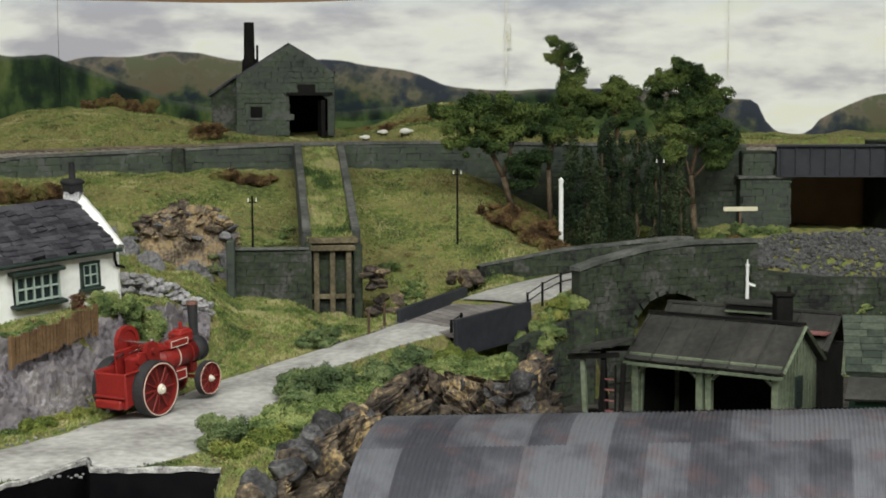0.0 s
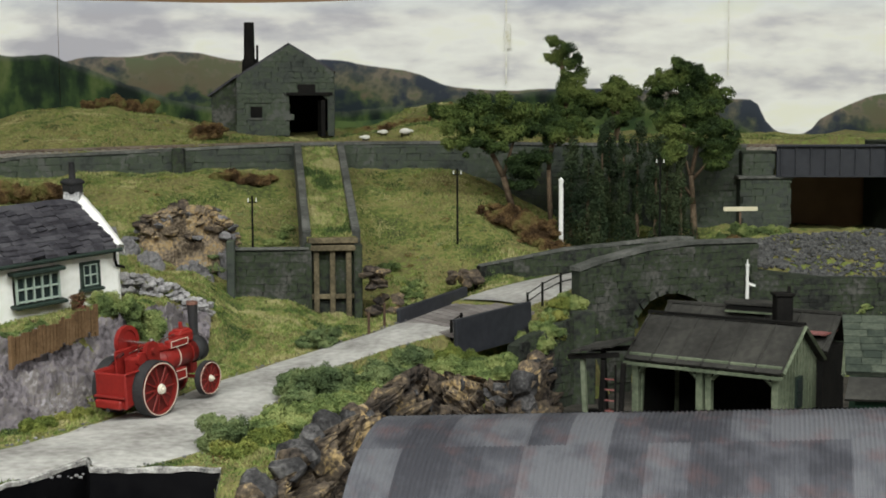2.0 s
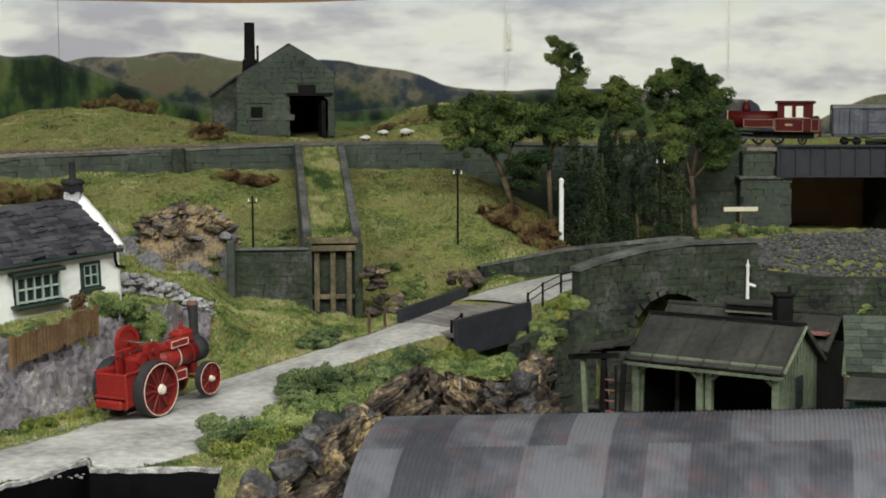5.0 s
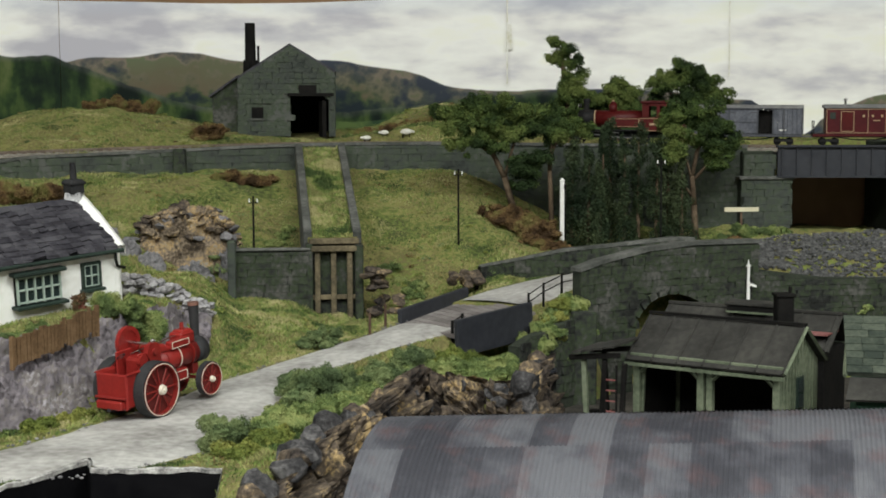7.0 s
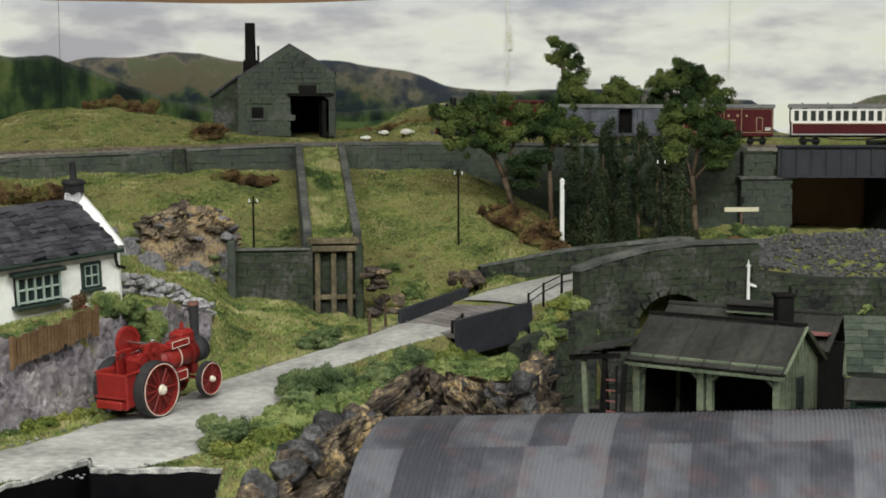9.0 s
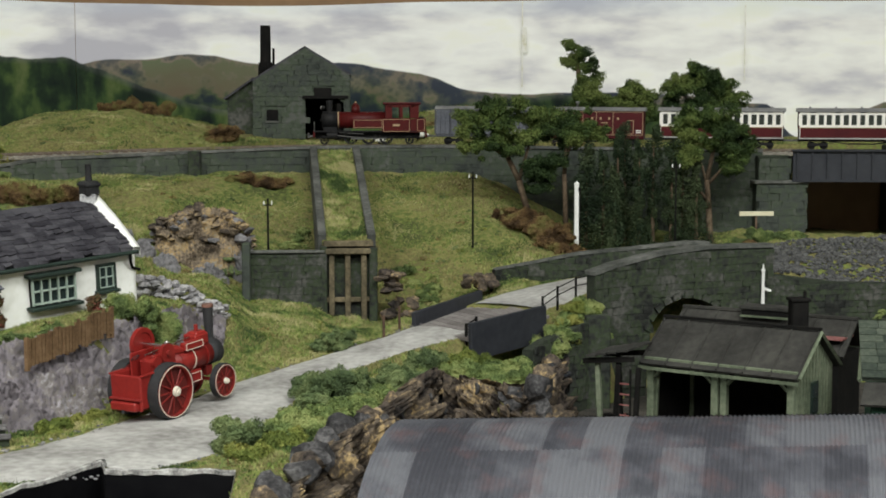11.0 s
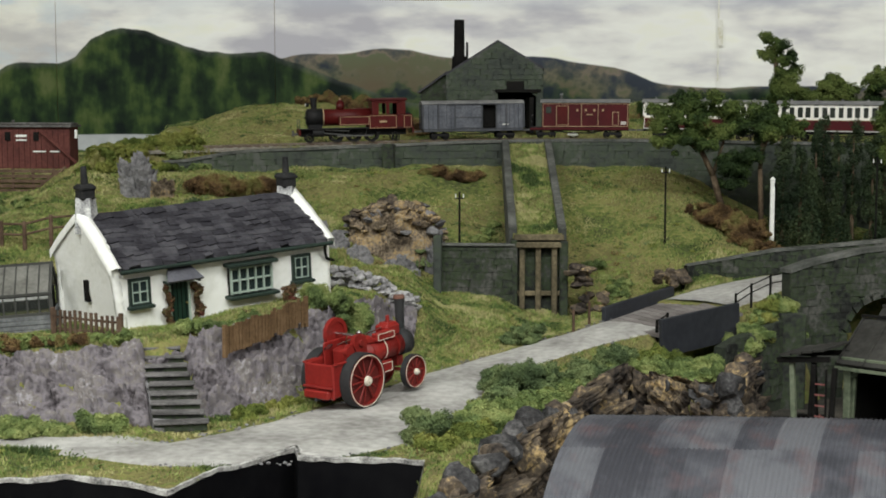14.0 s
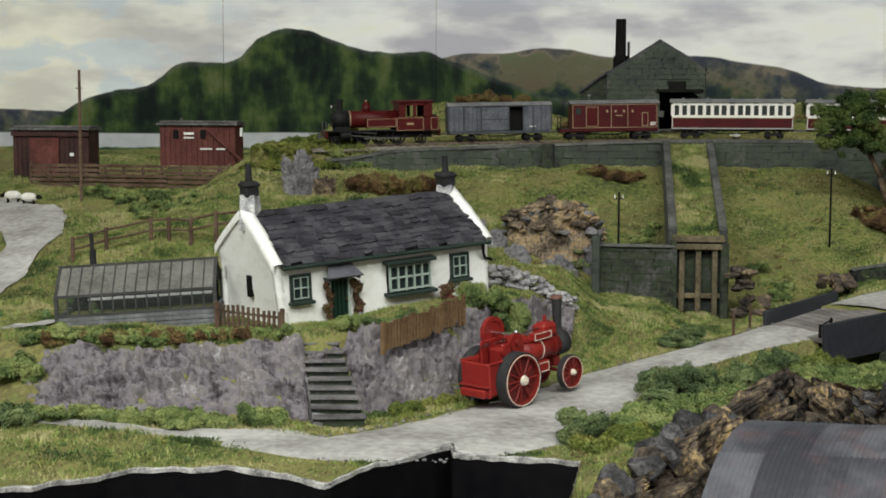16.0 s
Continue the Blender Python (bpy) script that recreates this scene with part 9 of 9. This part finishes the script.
def blade_mesh(name, P, h, lean, w, mat, label):
    n = len(P)
    rnd = np.random.RandomState(n % 1000)
    a = rnd.uniform(0, 2 * np.pi, n)
    t = np.stack([np.cos(a), np.sin(a), np.zeros(n)], 1)
    up = np.stack([rnd.normal(0, lean, n), rnd.normal(0, lean, n), np.ones(n)], 1)
    tip = P + up * h[:, None]
    ww = w * rnd.uniform(0.6, 1.3, (n, 1))
    V = np.stack([P - t * ww, P + t * ww, tip], 1).reshape(-1, 3)
    me = bpy.data.meshes.new(name)
    me.vertices.add(3 * n)
    me.vertices.foreach_set("co", V.ravel())
    me.loops.add(3 * n)
    me.loops.foreach_set("vertex_index", np.arange(3 * n))
    me.polygons.add(n)
    me.polygons.foreach_set("loop_start", np.arange(0, 3 * n, 3))
    me.update(calc_edges=True)
    me.validate()
    me.materials.append(mat)
    return tagged(new(name, me), label, "grass", kind="stuff")


def grass():
    rnd = np.random.RandomState(17)
    n = 420000
    x = np.concatenate([rnd.uniform(-0.72, 0.55, n), rnd.uniform(-0.5, 0.15, n // 2)])
    y = np.concatenate([0.6 + 1.05 * rnd.rand(n), 0.68 + 0.5 * rnd.rand(n // 2)])
    ok = y > front_edge(x) + 0.002
    ok &= ~((y < yard_edge(x) + 0.001) & (x > -0.055))
    d, i = road_dist(x, y)
    ok &= d > RW[i] * (0.92 + 0.2 * vnoise(x, y, 0.01))
    rl = rock_line(x)
    ok &= ~((x > -0.45) & (x < -0.09) & (y > rl - 0.001) & (y < rl + 0.043))
    ty = track_y(x)
    ok &= ~((np.abs(y - ty) < 0.011) & (x > -0.36))
    ok &= ~((y > ty - 0.036) & (y < ty - 0.02) & (x > -0.34) & (x < 0.37))
    px = np.interp(x, [-0.6, -0.4, -0.3, -0.22, -0.185], [0.74, 0.725, 0.708, 0.705, 0.70])
    ok &= ~((np.abs(y - px) < 0.009) & (x < -0.18) & (rnd.rand(len(x)) < 0.9))
    lx, lw = np.interp(y, [0.86, 0.96, 1.08, 1.17, 1.22], [-0.55, -0.496, -0.515, -0.561, -0.64]), np.interp(y, [0.86, 0.96, 1.08, 1.22], [0.008, 0.01, 0.02, 0.04])
    ok &= ~((np.abs(x - lx) < lw) & (y > 0.86) & (y < 1.23))
    ok &= ~((x > 0.28) & (y < 1.2) & (rnd.rand(len(x)) < 0.8))
    c = COTTAGE.inverted()
    cxl = c[0][0] * x + c[0][1] * y + c[0][2] * 0.04 + c[0][3]
    cyl_ = c[1][0] * x + c[1][1] * y + c[1][2] * 0.04 + c[1][3]
    ok &= ~((cxl > -0.001) & (cxl < CL + 0.001) & (cyl_ > -0.001) & (cyl_ < CW + 0.001))
    ok &= ~((x > -0.395) & (x < -0.285) & (y > 0.845 + (x + 0.388) * 0.23) & (y < 0.9 + (x + 0.388) * 0.23))
    ok &= ~((x > -0.11) & (x < 0.0) & (y > 1.508) & (y < 1.64))
    ok &= ~((x > 0.39) & (x < 0.51) & (y > 1.26) & (y < 1.47))
    ok &= ~((np.hypot((x - 0.09) / 0.04, (y - 1.0) / 0.06) < 1))
    ok &= ~((x > 0.16) & (x < 0.32) & (y < 1.14))
    x, y = x[ok], y[ok]
    z = ground_z(x, y)
    patch = fnoise(x, y, 0.03, 3)
    h = 0.0011 + 0.0032 * np.clip(patch - 0.3, 0, 1) * 1.6 * rnd.uniform(0.5, 1.2, len(x))
    dens = patch + 0.25 * rnd.rand(len(x)) > 0.42
    x, y, z, h = x[dens], y[dens], z[dens], h[dens]
    blade_mesh("grass", np.stack([x, y, z - 0.0002], 1), h, 0.45, 0.00045, G_GRASS, "short mixed green and straw-coloured static grass on the banks")
    # grass on the incline
    m = 9000
    u, v = rnd.rand(m), rnd.uniform(-1, 1, m)
    X = -0.020 + 0.0125 * u + v * 0.0165
    Y = 1.384 - 0.266 * u + v * 0.0008
    Z = 0.129 - 0.0595 * u - 0.001
    blade_mesh("grass", np.stack([X, Y, Z], 1), 0.0012 + 0.0022 * rnd.rand(m), 0.5, 0.00045, G_GRASS, "short grass grown over the incline")
    # long straw beside the line
    m = 16000
    X = rnd.uniform(-0.4, 0.36, m)
    Y = track_y(X) + np.where(rnd.rand(m) < 0.45, -0.017 - 0.008 * rnd.rand(m), 0.016 + 0.03 * rnd.rand(m))
    k = vnoise(X, Y * 0.2, 0.02) > 0.4
    X, Y = X[k], Y[k]
    Z = ground_z(X, Y)
    blade_mesh("grass", np.stack([X, Y, Z], 1), 0.003 + 0.0065 * rnd.rand(len(X)), 0.35, 0.0004, G_STRAW, "longer straw-coloured grass beside the railway")


def turf_clumps():
    """Flocked foam scattered over the banks in drifts."""
    rnd = np.random.RandomState(33)
    for mat, n, lab, thr in ((L_BUSH, 1500, "soft green turf clumps on the banks", 0.5), (L_BUSHDK, 700, "dark green turf clumps on the banks", 0.55), (L_YELLOW, 1100, "yellow-green turf clumps on the banks", 0.5), (L_RUST, 420, "rusty dead turf clumps on the banks", 0.56)):
        x, y = rnd.uniform(-0.62, 0.3, n), rnd.uniform(0.62, 1.62, n)
        d, i = road_dist(x, y)
        rl = rock_line(x)
        ok = (y > front_edge(x) + 0.006) & ~((y < yard_edge(x) + 0.004) & (x > -0.055)) & (d > RW[i] * 1.12) & (fnoise(x + n, y, 0.06, 3) > thr - 0.04)
        ok &= ~((x > -0.45) & (x < -0.09) & (y > rl - 0.002) & (y < rl + 0.045)) & (np.abs(y - track_y(x) + 0.006) > 0.03)
        c = COTTAGE.inverted()
        u, v = c[0][0] * x + c[0][1] * y + c[0][2] * 0.04 + c[0][3], c[1][0] * x + c[1][1] * y + c[1][2] * 0.04 + c[1][3]
        ok &= ~((u > -0.006) & (u < CL + 0.004) & (v > -0.006) & (v < CW + 0.004))
        ok &= ~((x > -0.4) & (x < -0.28) & (y > 0.83) & (y < 0.925)) & ~((x > -0.11) & (x < 0.0) & (y > 1.5))
        ok &= ~((np.abs(x + 0.014) < 0.026) & (y > 1.1) & (y < 1.4)) & ~((x > -0.63) & (x < -0.42) & (y > 1.29)) & ~((x < -0.44) & (y > 0.86) & (y < 1.23))
        ok &= ~((x > 0.03) & (x < 0.135) & (y > 0.94) & (y < 1.1)) & ~((x > 0.16) & (y < 1.15)) & ~((x < -0.18) & (y > 0.69) & (y < 0.735))
        x, y = x[ok], y[ok]
        z = ground_z(x, y)
        blobs = [((a, b, h + 0.0006), (r, r, r * 0.45), 60) for a, b, h, r in zip(x, y, z, rnd.uniform(0.0025, 0.007, len(x)))]
        tagged(leaf_object("turf", blobs, 0.0007, mat, n), lab, "turf", kind="stuff")


G_STRAW = leaf_material("straw_grass", [(0.12, 0.13, 0.03), (0.2, 0.19, 0.06), (0.3, 0.26, 0.11)], 0.85, 22.0)
grass()
turf_clumps()


def verge_stones():
    """Loose stones along the road's edges and below the steps."""
    rnd = np.random.RandomState(3)
    bm = B()
    for k in range(260):
        i = rnd.randint(30, 170)
        d = Vector((RX[i + 1] - RX[i - 1], RY[i + 1] - RY[i - 1])).normalized()
        s = rnd.choice((-1, 1)) * RW[i] * rnd.uniform(0.85, 1.08)
        x, y = RX[i] - d.y * s, RY[i] + d.x * s
        if x > 0.05 or (k % 5 == 0 and y < 0.75):
            continue
        r = rnd.uniform(0.0004, 0.0013)
        q = bmesh.ops.create_icosphere(bm, subdivisions=1, radius=r)
        bmesh.ops.transform(bm, matrix=Matrix.Translation((x, y, max(gz(x, y), RZ[i] - 0.0005) + r * 0.2)) @ Matrix.Diagonal((1, 1, 0.6, 1)), verts=q["verts"])
    tagged(part("verge_gravel", bm, M_ROCK, None), "loose grey stones along the road's edge", "gravel", kind="stuff")


verge_stones()


# ---- pieces: stones and slates ----
for job in LATER:
    lay_now(*job)
for slope_part in LATER_SLATES:
    lay_slates(slope_part)


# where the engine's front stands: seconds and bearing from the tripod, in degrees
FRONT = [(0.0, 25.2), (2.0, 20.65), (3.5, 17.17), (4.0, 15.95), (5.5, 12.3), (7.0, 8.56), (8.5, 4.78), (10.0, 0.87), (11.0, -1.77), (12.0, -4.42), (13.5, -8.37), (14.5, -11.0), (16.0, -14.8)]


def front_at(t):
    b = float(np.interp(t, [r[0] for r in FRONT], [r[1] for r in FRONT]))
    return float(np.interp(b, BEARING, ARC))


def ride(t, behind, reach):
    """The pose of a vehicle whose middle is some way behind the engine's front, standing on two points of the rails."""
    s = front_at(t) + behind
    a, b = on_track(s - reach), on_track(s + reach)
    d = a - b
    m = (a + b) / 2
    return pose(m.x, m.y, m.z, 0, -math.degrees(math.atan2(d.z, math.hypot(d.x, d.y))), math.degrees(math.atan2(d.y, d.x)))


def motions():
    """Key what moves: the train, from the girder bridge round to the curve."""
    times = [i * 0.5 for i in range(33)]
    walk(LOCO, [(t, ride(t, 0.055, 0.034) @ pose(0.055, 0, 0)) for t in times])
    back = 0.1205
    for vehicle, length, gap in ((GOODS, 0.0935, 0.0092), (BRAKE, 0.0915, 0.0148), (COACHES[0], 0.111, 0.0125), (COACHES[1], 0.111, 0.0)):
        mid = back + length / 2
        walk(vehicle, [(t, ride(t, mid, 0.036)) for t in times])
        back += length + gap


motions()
